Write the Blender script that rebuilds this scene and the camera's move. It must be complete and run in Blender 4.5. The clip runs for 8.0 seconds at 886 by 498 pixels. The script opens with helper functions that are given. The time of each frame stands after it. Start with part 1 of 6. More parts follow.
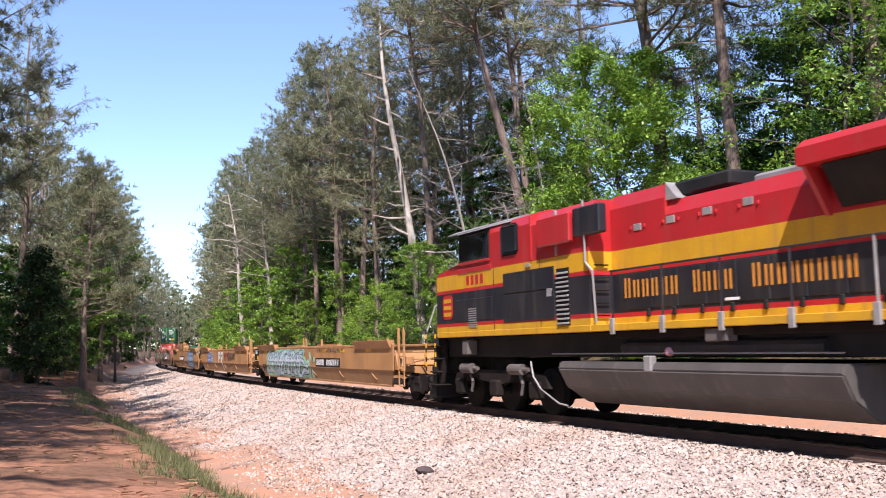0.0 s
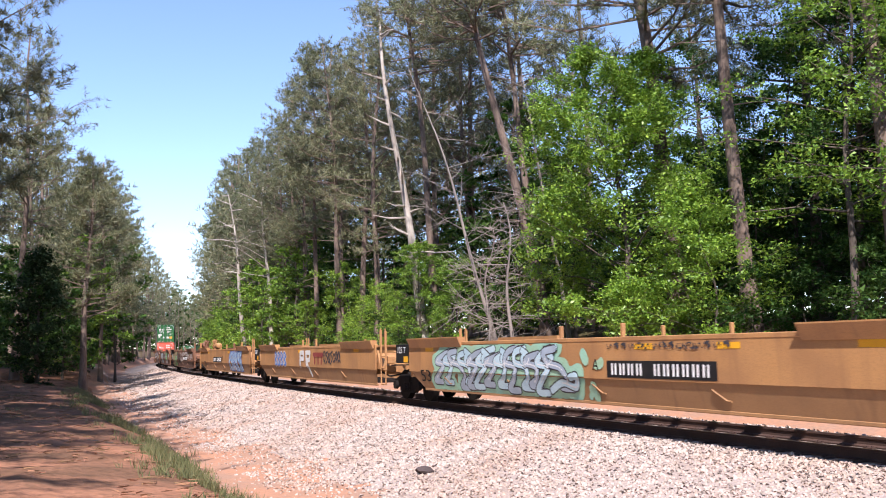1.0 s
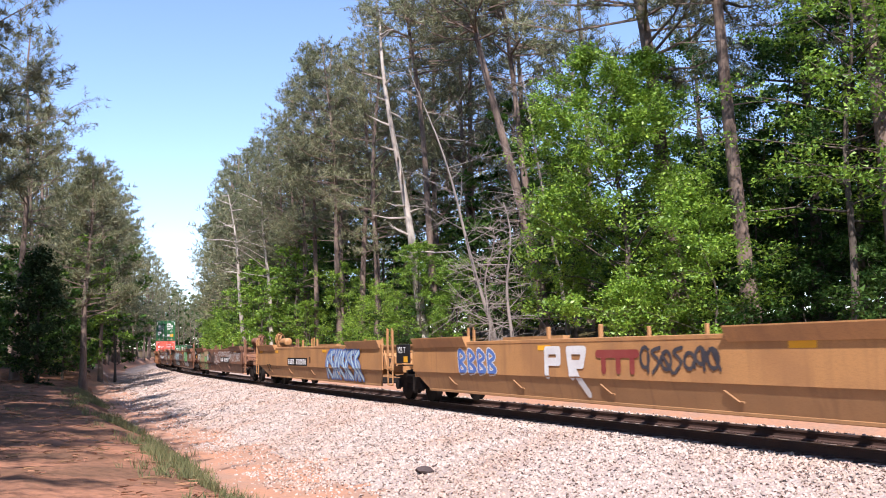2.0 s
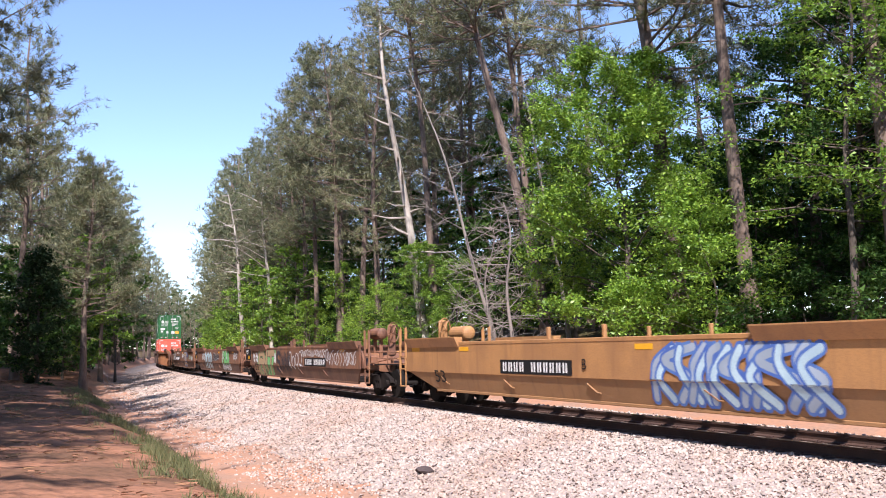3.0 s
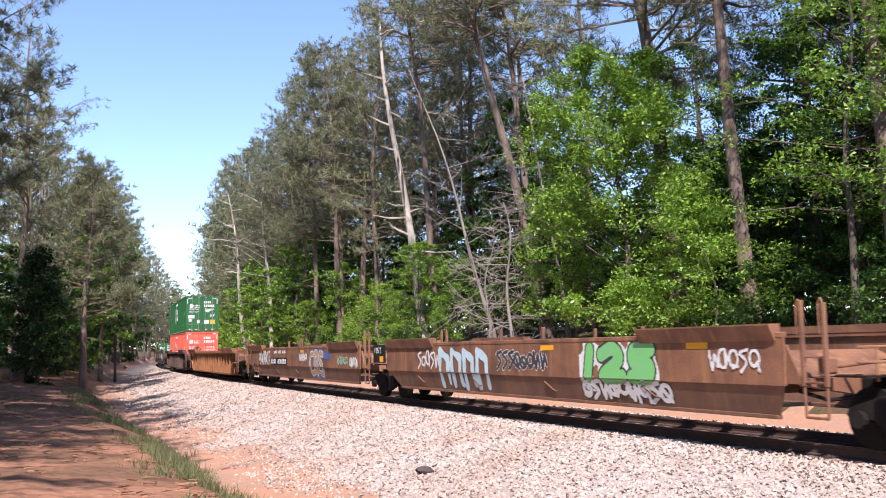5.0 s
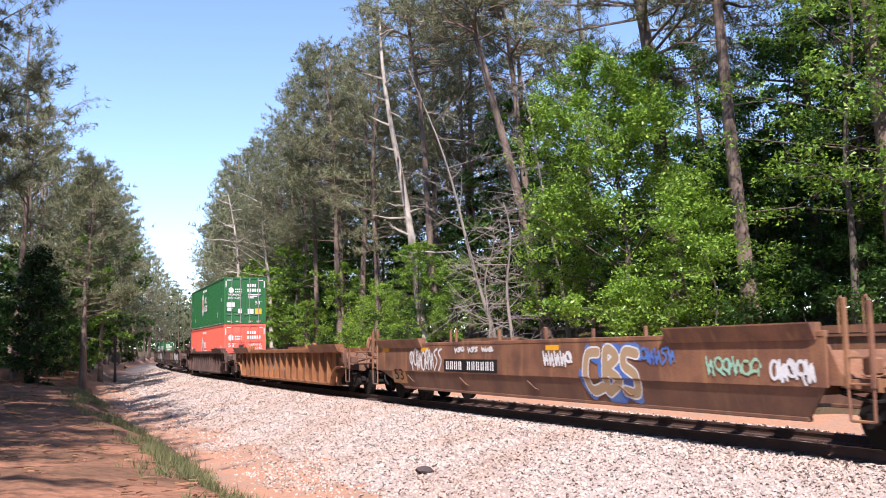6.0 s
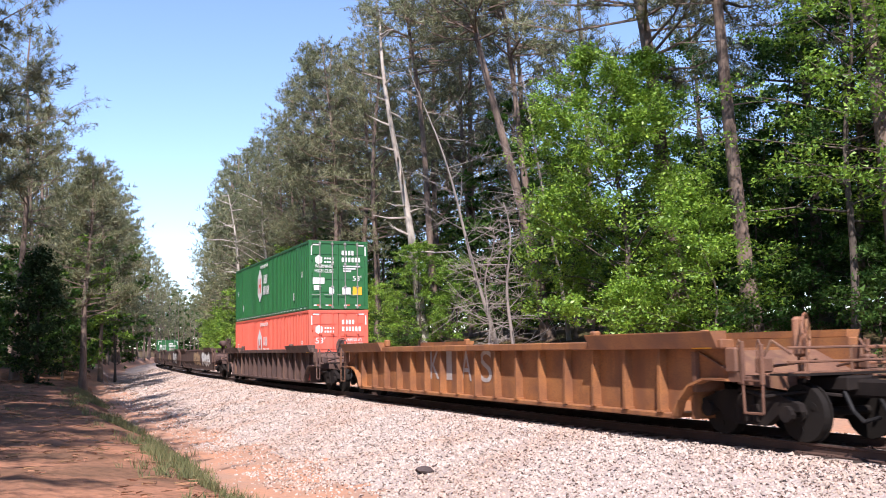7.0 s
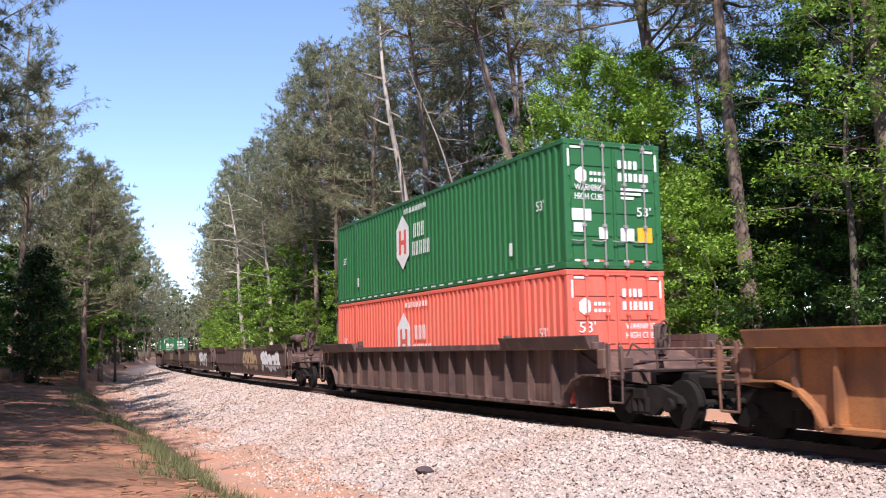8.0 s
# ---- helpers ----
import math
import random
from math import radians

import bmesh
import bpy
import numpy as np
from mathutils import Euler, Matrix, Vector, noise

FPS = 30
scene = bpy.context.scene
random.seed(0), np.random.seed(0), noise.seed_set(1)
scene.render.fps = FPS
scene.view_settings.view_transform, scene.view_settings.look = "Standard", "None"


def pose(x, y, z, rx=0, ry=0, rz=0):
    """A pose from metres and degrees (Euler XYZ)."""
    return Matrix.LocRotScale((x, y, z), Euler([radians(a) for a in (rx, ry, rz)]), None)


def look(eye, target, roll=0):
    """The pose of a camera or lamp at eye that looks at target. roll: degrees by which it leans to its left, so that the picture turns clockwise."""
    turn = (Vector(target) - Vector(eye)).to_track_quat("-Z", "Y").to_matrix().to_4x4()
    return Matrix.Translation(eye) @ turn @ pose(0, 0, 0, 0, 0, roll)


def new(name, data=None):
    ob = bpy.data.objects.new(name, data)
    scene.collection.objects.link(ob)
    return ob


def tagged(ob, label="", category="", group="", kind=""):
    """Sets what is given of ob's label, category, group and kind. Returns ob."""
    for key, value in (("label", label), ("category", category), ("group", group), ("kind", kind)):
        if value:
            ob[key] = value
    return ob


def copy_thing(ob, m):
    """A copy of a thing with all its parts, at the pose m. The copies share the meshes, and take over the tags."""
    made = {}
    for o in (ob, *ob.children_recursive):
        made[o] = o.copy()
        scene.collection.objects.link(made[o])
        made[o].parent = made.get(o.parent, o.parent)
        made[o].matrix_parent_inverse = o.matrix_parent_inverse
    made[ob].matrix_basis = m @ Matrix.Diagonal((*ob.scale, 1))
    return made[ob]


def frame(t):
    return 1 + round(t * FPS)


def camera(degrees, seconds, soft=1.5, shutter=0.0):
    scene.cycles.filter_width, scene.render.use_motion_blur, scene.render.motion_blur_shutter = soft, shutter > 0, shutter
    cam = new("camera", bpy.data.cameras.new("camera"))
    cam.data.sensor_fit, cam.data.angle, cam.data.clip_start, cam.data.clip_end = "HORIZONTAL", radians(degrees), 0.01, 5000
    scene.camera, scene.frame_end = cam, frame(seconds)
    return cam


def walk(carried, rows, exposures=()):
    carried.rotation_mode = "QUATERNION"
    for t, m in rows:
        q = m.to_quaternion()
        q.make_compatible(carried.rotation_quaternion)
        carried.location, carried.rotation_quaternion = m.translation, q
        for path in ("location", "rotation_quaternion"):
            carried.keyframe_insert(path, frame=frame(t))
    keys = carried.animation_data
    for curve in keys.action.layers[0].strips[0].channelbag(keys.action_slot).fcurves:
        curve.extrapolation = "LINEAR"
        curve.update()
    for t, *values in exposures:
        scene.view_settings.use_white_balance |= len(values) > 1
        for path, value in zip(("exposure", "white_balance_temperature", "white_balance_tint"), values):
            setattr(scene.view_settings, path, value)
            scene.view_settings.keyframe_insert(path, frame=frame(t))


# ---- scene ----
# ---- camera: on a tripod beside the line ----
TILT = 6.06
cam = camera(50.98, 8.0, 0.95, 0.08)
EYE = (0.0, 0.0, 1.60)
AIM = look(EYE, (0.0, math.cos(radians(TILT)), 1.60 + math.sin(radians(TILT))), -1.05)
walk(cam, [(0.0, AIM), (8.0, AIM)], [(0.0, 1.11, 6350, 20), (7.5, 1.09, 6350, 20), (8.0, 0.97, 6350, 20)])

# ---- daylight: clear spring noon, sun behind the camera ----
SUN_TO = Vector((0.05, 0.99, 0.0)).normalized()
SUN_UP = radians(51)
world = bpy.data.worlds.new("sky")
scene.world = world
world.use_nodes = True
wn = world.node_tree.nodes
sky = wn.new("ShaderNodeTexSky")
sky.sky_type = "NISHITA"
sky.sun_disc = False
sky.sun_elevation = SUN_UP
sky.sun_rotation = math.atan2(-SUN_TO.x, -SUN_TO.y)
sky.altitude, sky.air_density, sky.dust_density, sky.ozone_density = 1000, 1.0, 0.02, 3.2
world.node_tree.links.new(sky.outputs["Color"], wn["Background"].inputs["Color"])
wn["Background"].inputs["Strength"].default_value = 0.126
sun_data = bpy.data.lights.new("sun", "SUN")
sun_data.energy, sun_data.angle, sun_data.color = 4.1, radians(0.53), (1.0, 0.965, 0.91)
sun = new("sun", sun_data)
sun.matrix_world = look((0, -30, 60), Vector((0, -30, 60)) + SUN_TO * math.cos(SUN_UP) - Vector((0, 0, math.sin(SUN_UP))))


# ---- materials ----
def mat(name, color, rough=0.7, metal=0.0, second=None, scale=3.0, amount=0.5, bump=0.15, fine=40.0, stretch=(1, 1, 1),
        island=0.0, each=0.0, streak=None, coords="Object", translucent=0.0, bump_distance=0.02, gloss=0.5):
    """A surface with stains (scale) and grain (fine); island and each vary it piece by piece; streak adds runs of dirt down the walls."""
    m = bpy.data.materials.new(name)
    m.use_nodes = True
    n, l = m.node_tree.nodes, m.node_tree.links
    b = n["Principled BSDF"]
    b.inputs["Roughness"].default_value, b.inputs["Metallic"].default_value = rough, metal
    b.inputs["Specular IOR Level"].default_value = gloss
    tc = n.new("ShaderNodeTexCoord")
    mp = n.new("ShaderNodeMapping")
    mp.inputs["Scale"].default_value = stretch
    l.new(tc.outputs[coords], mp.inputs["Vector"])

    def noise_node(sc, detail, vector):
        t = n.new("ShaderNodeTexNoise")
        t.inputs["Scale"].default_value, t.inputs["Detail"].default_value = sc, detail
        l.new(vector, t.inputs["Vector"])
        return t.outputs["Fac"]

    def ramp(fac, lo, hi):
        r = n.new("ShaderNodeMapRange")
        r.inputs["From Min"].default_value, r.inputs["From Max"].default_value = lo, hi
        l.new(fac, r.inputs["Value"])
        return r.outputs["Result"]

    def mix(fac, a, c2, factor=1.0):
        x = n.new("ShaderNodeMix")
        x.data_type = "RGBA"
        mul = n.new("ShaderNodeMath")
        mul.operation = "MULTIPLY"
        mul.inputs[1].default_value = factor
        l.new(fac, mul.inputs[0])
        l.new(mul.outputs[0], x.inputs[0])
        if isinstance(a, tuple):
            x.inputs[6].default_value = (*a, 1)
        else:
            l.new(a, x.inputs[6])
        x.inputs[7].default_value = (*c2, 1)
        return x.outputs[2]

    second = second or tuple(c * 0.6 for c in color)
    big = noise_node(scale, 5, mp.outputs["Vector"])
    small = noise_node(fine, 3, mp.outputs["Vector"])
    col = mix(ramp(big, 0.4, 0.65), color, second, amount)
    col = mix(ramp(small, 0.45, 0.7), col, tuple(c * 0.75 for c in second), amount * 0.6)
    if streak:
        sm = n.new("ShaderNodeMapping")
        sm.inputs["Scale"].default_value = (1.0, 1.0, 0.09)
        l.new(tc.outputs[coords], sm.inputs["Vector"])
        col = mix(ramp(noise_node(5.0, 4, sm.outputs["Vector"]), 0.52, 0.72), col, streak, 0.75)
    for source, size in ((("ShaderNodeNewGeometry", "Random Per Island"), island), (("ShaderNodeObjectInfo", "Random"), each)):
        if size:
            g = n.new(source[0])
            h = n.new("ShaderNodeHueSaturation")
            l.new(ramp_value(n, l, g.outputs[source[1]], 1 - size, 1 + size), h.inputs["Value"])
            l.new(ramp_value(n, l, g.outputs[source[1]], 0.5 + size * 0.045, 0.5 - size * 0.045), h.inputs["Hue"])
            l.new(col, h.inputs["Color"])
            col = h.outputs["Color"]
    l.new(col, b.inputs["Base Color"])
    if bump:
        bn = n.new("ShaderNodeBump")
        bn.inputs["Strength"].default_value, bn.inputs["Distance"].default_value = bump, bump_distance
        l.new(small, bn.inputs["Height"])
        l.new(bn.outputs["Normal"], b.inputs["Normal"])
    if translucent:
        tr = n.new("ShaderNodeBsdfTranslucent")
        l.new(col, tr.inputs["Color"])
        ms = n.new("ShaderNodeMixShader")
        ms.inputs[0].default_value = translucent
        l.new(b.outputs[0], ms.inputs[1])
        l.new(tr.outputs[0], ms.inputs[2])
        l.new(ms.outputs[0], n["Material Output"].inputs["Surface"])
    return m


def ramp_value(n, l, socket, lo, hi):
    r = n.new("ShaderNodeMapRange")
    r.inputs["To Min"].default_value, r.inputs["To Max"].default_value = lo, hi
    l.new(socket, r.inputs["Value"])
    return r.outputs["Result"]


M_BALLAST = mat("ballast_bed", (0.40, 0.32, 0.275), 0.9, second=(0.31, 0.225, 0.175), scale=1.2, amount=0.6, bump=0.9, fine=16, bump_distance=0.06)
M_STONE = mat("ballast_stone", (0.475, 0.385, 0.325), 0.88, second=(0.42, 0.285, 0.21), scale=0.45, amount=0.75, bump=0.2, island=0.24)
M_CLAY = mat("red_clay", (0.43, 0.205, 0.115), 0.95, second=(0.31, 0.195, 0.135), scale=0.8, amount=0.8, bump=0.6, fine=9, bump_distance=0.05)
M_ROAD = mat("dirt_road", (0.36, 0.17, 0.10), 0.95, second=(0.115, 0.068, 0.042), scale=0.45, amount=0.9, bump=0.8, fine=7, bump_distance=0.06, gloss=0.12)
M_FLOOR = mat("forest_floor", (0.115, 0.07, 0.042), 0.95, second=(0.08, 0.07, 0.03), scale=0.5, amount=0.8, bump=0.8, fine=6, bump_distance=0.08, gloss=0.12)
M_STRAW = mat("pine_straw", (0.30, 0.155, 0.075), 0.9, second=(0.16, 0.085, 0.045), scale=1.5, amount=0.7, bump=0, island=0.5)
M_GRASS = mat("grass", (0.13, 0.15, 0.055), 0.8, second=(0.24, 0.20, 0.09), scale=1.0, amount=0.6, bump=0, island=0.35, translucent=0.25)
M_STEEL = mat("rail_steel", (0.085, 0.045, 0.032), 0.8, 0.1, second=(0.045, 0.025, 0.02), scale=2, amount=0.6)
M_RAILTOP = mat("rail_head", (0.5, 0.48, 0.46), 0.28, 1.0, scale=4, amount=0.2)
M_TIE = mat("tie_wood", (0.06, 0.045, 0.037), 0.9, second=(0.03, 0.024, 0.02), scale=3, bump=0.5, each=0.3, gloss=0.12)
M_BARK = mat("pine_bark", (0.23, 0.165, 0.125), 0.95, second=(0.10, 0.07, 0.055), scale=2.2, amount=0.8, bump=0.9, fine=14, stretch=(1, 1, 0.35), bump_distance=0.04)
M_PALE = mat("pale_bark", (0.50, 0.44, 0.37), 0.9, second=(0.27, 0.22, 0.18), scale=2.5, amount=0.7, bump=0.5, fine=14, stretch=(1, 1, 0.3))
M_BARE = mat("grey_twigs", (0.30, 0.255, 0.22), 0.9, second=(0.20, 0.165, 0.14), scale=2.5, amount=0.6, bump=0.3)
M_DARKROCK = mat("dark_rock", (0.07, 0.045, 0.04), 0.8, second=(0.04, 0.03, 0.028), scale=6, amount=0.6, bump=0.4)
M_DARKBARK = mat("dark_bark", (0.13, 0.105, 0.085), 0.95, second=(0.06, 0.05, 0.04), scale=2.5, amount=0.7, bump=0.7, fine=16, stretch=(1, 1, 0.3), gloss=0.12)
M_NEEDLE = mat("pine_needles", (0.145, 0.165, 0.075), 0.55, second=(0.22, 0.205, 0.11), scale=0.7, amount=0.7, bump=0, island=0.45, each=0.22, translucent=0.2)
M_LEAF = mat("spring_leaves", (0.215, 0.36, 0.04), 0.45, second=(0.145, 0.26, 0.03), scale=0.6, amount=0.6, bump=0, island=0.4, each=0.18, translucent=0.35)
# leaf green darkened to stand for the shade inside the woods
M_LEAFSHADE = mat("shade_leaves", (0.06, 0.125, 0.026), 0.5, second=(0.042, 0.09, 0.02), scale=0.6, amount=0.6, bump=0, island=0.4, each=0.2, translucent=0.3, gloss=0.12)
M_CEDAR = mat("cedar_leaves", (0.025, 0.05, 0.018), 0.7, second=(0.03, 0.045, 0.02), scale=0.8, amount=0.5, bump=0, island=0.3, translucent=0.1, gloss=0.12)
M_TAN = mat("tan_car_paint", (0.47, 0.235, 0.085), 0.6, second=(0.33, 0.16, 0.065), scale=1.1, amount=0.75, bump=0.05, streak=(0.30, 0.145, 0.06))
# lower sheets lean in: their shade is put into this darker tan
M_TANLOW = mat("tan_car_paint_shaded", (0.36, 0.185, 0.075), 0.7, second=(0.27, 0.14, 0.06), scale=0.8, amount=0.6, bump=0.05, streak=(0.22, 0.11, 0.05))
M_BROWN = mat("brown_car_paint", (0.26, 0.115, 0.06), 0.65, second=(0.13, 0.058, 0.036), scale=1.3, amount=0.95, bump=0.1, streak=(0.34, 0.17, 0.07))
# brown darkened for the lower sheets' shade; also the orange car's dusty end gear
M_BROWNLOW = mat("brown_car_paint_shaded_dusty", (0.19, 0.088, 0.05), 0.7, second=(0.11, 0.052, 0.033), scale=1.3, amount=0.9, bump=0.06, streak=(0.21, 0.11, 0.055))
M_OXIDE = mat("oxide_car_paint", (0.10, 0.055, 0.043), 0.7, second=(0.058, 0.033, 0.028), scale=1.3, amount=0.9, bump=0.1, streak=(0.20, 0.11, 0.07))
M_ORANGE = mat("orange_car_paint", (0.34, 0.138, 0.046), 0.6, second=(0.18, 0.074, 0.036), scale=1.4, amount=0.9, bump=0.1, streak=(0.17, 0.07, 0.035))
M_IRON = mat("truck_iron", (0.016, 0.013, 0.012), 0.92, 0.0, second=(0.03, 0.023, 0.019), scale=3, amount=0.6, bump=0.2, gloss=0.08)
M_WHEEL = mat("wheel_steel", (0.018, 0.015, 0.013), 0.8, 0.1, second=(0.02, 0.017, 0.015), scale=5, amount=0.5, gloss=0.12)
M_REDCON = mat("coral_container_paint", (0.74, 0.135, 0.085), 0.5, second=(0.66, 0.12, 0.08), scale=0.6, amount=0.4, bump=0.03, streak=(0.70, 0.16, 0.11))
M_GREENCON = mat("green_container_paint", (0.022, 0.135, 0.040), 0.45, second=(0.018, 0.11, 0.035), scale=0.6, amount=0.5, bump=0.03, streak=(0.03, 0.12, 0.05))
M_WHITE = mat("white_paint", (0.78, 0.77, 0.74), 0.6, second=(0.6, 0.58, 0.55), scale=3, amount=0.35, bump=0.02)
M_BLACK = mat("black_paint", (0.012, 0.012, 0.013), 0.6, second=(0.03, 0.027, 0.024), scale=2, amount=0.5, bump=0.03, gloss=0.15)
M_YELLOW = mat("yellow_reflector", (0.85, 0.42, 0.02), 0.4, second=(0.7, 0.33, 0.03), scale=3, amount=0.4, bump=0.02)
M_GREY = mat("grey_steel", (0.35, 0.33, 0.31), 0.5, 0.3, second=(0.22, 0.2, 0.18), scale=3, amount=0.5)
M_LRED = mat("locomotive_red", (0.44, 0.017, 0.02), 0.4, second=(0.33, 0.022, 0.022), scale=1.1, amount=0.6, bump=0.02, streak=(0.36, 0.04, 0.032))
M_LYEL = mat("locomotive_yellow", (0.62, 0.32, 0.012), 0.42, second=(0.46, 0.235, 0.02), scale=1.1, amount=0.6, bump=0.02, streak=(0.42, 0.22, 0.04))
M_LBLK = mat("locomotive_black", (0.010, 0.010, 0.014), 0.5, second=(0.026, 0.023, 0.023), scale=1.1, amount=0.7, bump=0.02, streak=(0.045, 0.038, 0.034))
M_LORG = mat("locomotive_lettering", (0.60, 0.24, 0.03), 0.45, scale=2, amount=0.3, bump=0.02)
M_TANK = mat("fuel_tank_dusty_black", (0.07, 0.062, 0.057), 0.6, second=(0.11, 0.095, 0.085), scale=0.9, amount=0.7, bump=0.05, streak=(0.13, 0.11, 0.095))
M_DUST = mat("dusty_underframe", (0.12, 0.098, 0.085), 0.85, second=(0.07, 0.055, 0.05), scale=2, amount=0.7)
M_ROOF = mat("locomotive_roof_grey", (0.24, 0.23, 0.22), 0.6, second=(0.13, 0.12, 0.115), scale=1.5, amount=0.6)
M_SPRAY_WHITE = mat("white_spray_paint", (0.70, 0.70, 0.68), 0.7, second=(0.55, 0.52, 0.5), scale=3, amount=0.5, bump=0)
M_SPRAY_GREY = mat("grey_spray_paint", (0.42, 0.38, 0.36), 0.7, second=(0.32, 0.27, 0.24), scale=3, amount=0.6, bump=0)
M_SPRAY_GREEN = mat("green_spray_paint", (0.16, 0.52, 0.14), 0.6, second=(0.20, 0.45, 0.22), scale=2, amount=0.6, bump=0)
M_SPRAY_TEAL = mat("teal_spray_paint", (0.30, 0.55, 0.42), 0.7, second=(0.34, 0.45, 0.25), scale=1.5, amount=0.7, bump=0)
M_SPRAY_PALE = mat("pale_blue_spray_paint", (0.50, 0.66, 0.70), 0.6, second=(0.35, 0.50, 0.58), scale=1.8, amount=0.7, bump=0)
M_SPRAY_GREYBLUE = mat("grey_blue_spray_paint", (0.30, 0.36, 0.42), 0.6, second=(0.42, 0.50, 0.58), scale=1.8, amount=0.7, bump=0)
M_SPRAY_BLUE = mat("blue_spray_paint", (0.06, 0.13, 0.42), 0.6, second=(0.12, 0.25, 0.5), scale=2, amount=0.6, bump=0)
M_SPRAY_BLACK = mat("black_spray_paint", (0.03, 0.028, 0.035), 0.7, second=(0.07, 0.06, 0.06), scale=3, amount=0.5, bump=0)
M_SPRAY_RED = mat("red_spray_paint", (0.22, 0.03, 0.025), 0.7, second=(0.3, 0.07, 0.05), scale=3, amount=0.5, bump=0)
M_SPRAY_TAN = mat("tan_spray_paint", (0.42, 0.28, 0.15), 0.7, second=(0.36, 0.25, 0.15), scale=3, amount=0.5, bump=0)
M_GLASS = mat("cab_glass", (0.015, 0.017, 0.02), 0.06, second=(0.02, 0.022, 0.025), scale=2, amount=0.3, bump=0)


# ---- the line: a long easy curve ----
HEAD0, BEND, BEND2, X0, Y0 = -1.13646, 0.00101, -0.00112, 3.88003, 20.78293
S_LO, S_HI, S_STEP = -700.0, 420.0, 0.25


def heading(s):
    s = min(max(s, -330.0), 60.0)
    return HEAD0 + BEND * s + BEND2 * s * s / 2000.0


_n = int((S_HI - S_LO) / S_STEP) + 1
_ss = np.linspace(S_LO, S_HI, _n)
_th = np.array([heading(s + S_STEP / 2) for s in _ss])
_px = np.concatenate([[0], np.cumsum(np.cos(_th) * S_STEP)])[:-1]
_py = np.concatenate([[0], np.cumsum(np.sin(_th) * S_STEP)])[:-1]
_px += X0 - np.interp(0, _ss, _px)
_py += Y0 - np.interp(0, _ss, _py)


def on_line(s, lat=0.0, z=0.0):
    """A point s metres along the line and lat metres to the camera's side of its middle."""
    h = heading(s)
    return Vector((float(np.interp(s, _ss, _px)) + math.sin(h) * lat, float(np.interp(s, _ss, _py)) - math.cos(h) * lat, z))


SPEED = 20.209


def smooth(a, b, x):
    t = min(max((x - a) / (b - a), 0.0), 1.0)
    return t * t * (3 - 2 * t)


NEAR_PROFILE = ((-400, 9), (-90, 6), (-40, 3.6), (-22, 2.9), (-13, 2.2), (-9, 1.2), (-6.2, -0.25), (-5, -0.5), (-3.2, -0.38), (-2.2, -0.195), (0, -0.185), (2.2, -0.195), (2.8, -0.33),
                (7.0, -1.05), (8.3, -1.1), (9.8, -0.35), (12, -0.12), (16, 0.0), (24, 0.4), (50, 2.0), (120, 5), (500, 8))
FAR_PROFILE = ((-400, 9), (-90, 6), (-40, 3.6), (-22, 2.9), (-13, 2.2), (-9, 1.2), (-6.2, -0.25), (-5, -0.5), (-3.2, -0.38), (-2.2, -0.195), (0, -0.185), (2.2, -0.195), (2.8, -0.33),
               (5.5, -0.75), (6.8, -0.75), (8.0, 0.3), (10, 0.8), (16, 1.1), (24, 1.5), (50, 3.0), (120, 5), (500, 8))


def ground_height(s, lat):
    f = smooth(-48, -72, s)
    a = np.interp(lat, *zip(*NEAR_PROFILE)) * (1 - f) + np.interp(lat, *zip(*FAR_PROFILE)) * f
    rough = 0.0 if abs(lat) < 2.6 else min(1.0, (abs(lat) - 2.6) / 4)
    a += rough * 0.10 * noise.noise(Vector((s * 0.35, lat * 0.35, 1.7))) + rough * 0.05 * noise.noise(Vector((s * 1.3, lat * 1.3, 4.1)))
    return float(a)


def mesh_object(name, verts, faces, materials, index=None, smooth_faces=False):
    me = bpy.data.meshes.new(name)
    me.from_pydata(verts, [], faces)
    for m in materials if isinstance(materials, (list, tuple)) else [materials]:
        me.materials.append(m)
    if index is not None:
        me.polygons.foreach_set("material_index", index)
    if smooth_faces:
        me.polygons.foreach_set("use_smooth", [True] * len(me.polygons))
    me.update()
    return new(name, me)


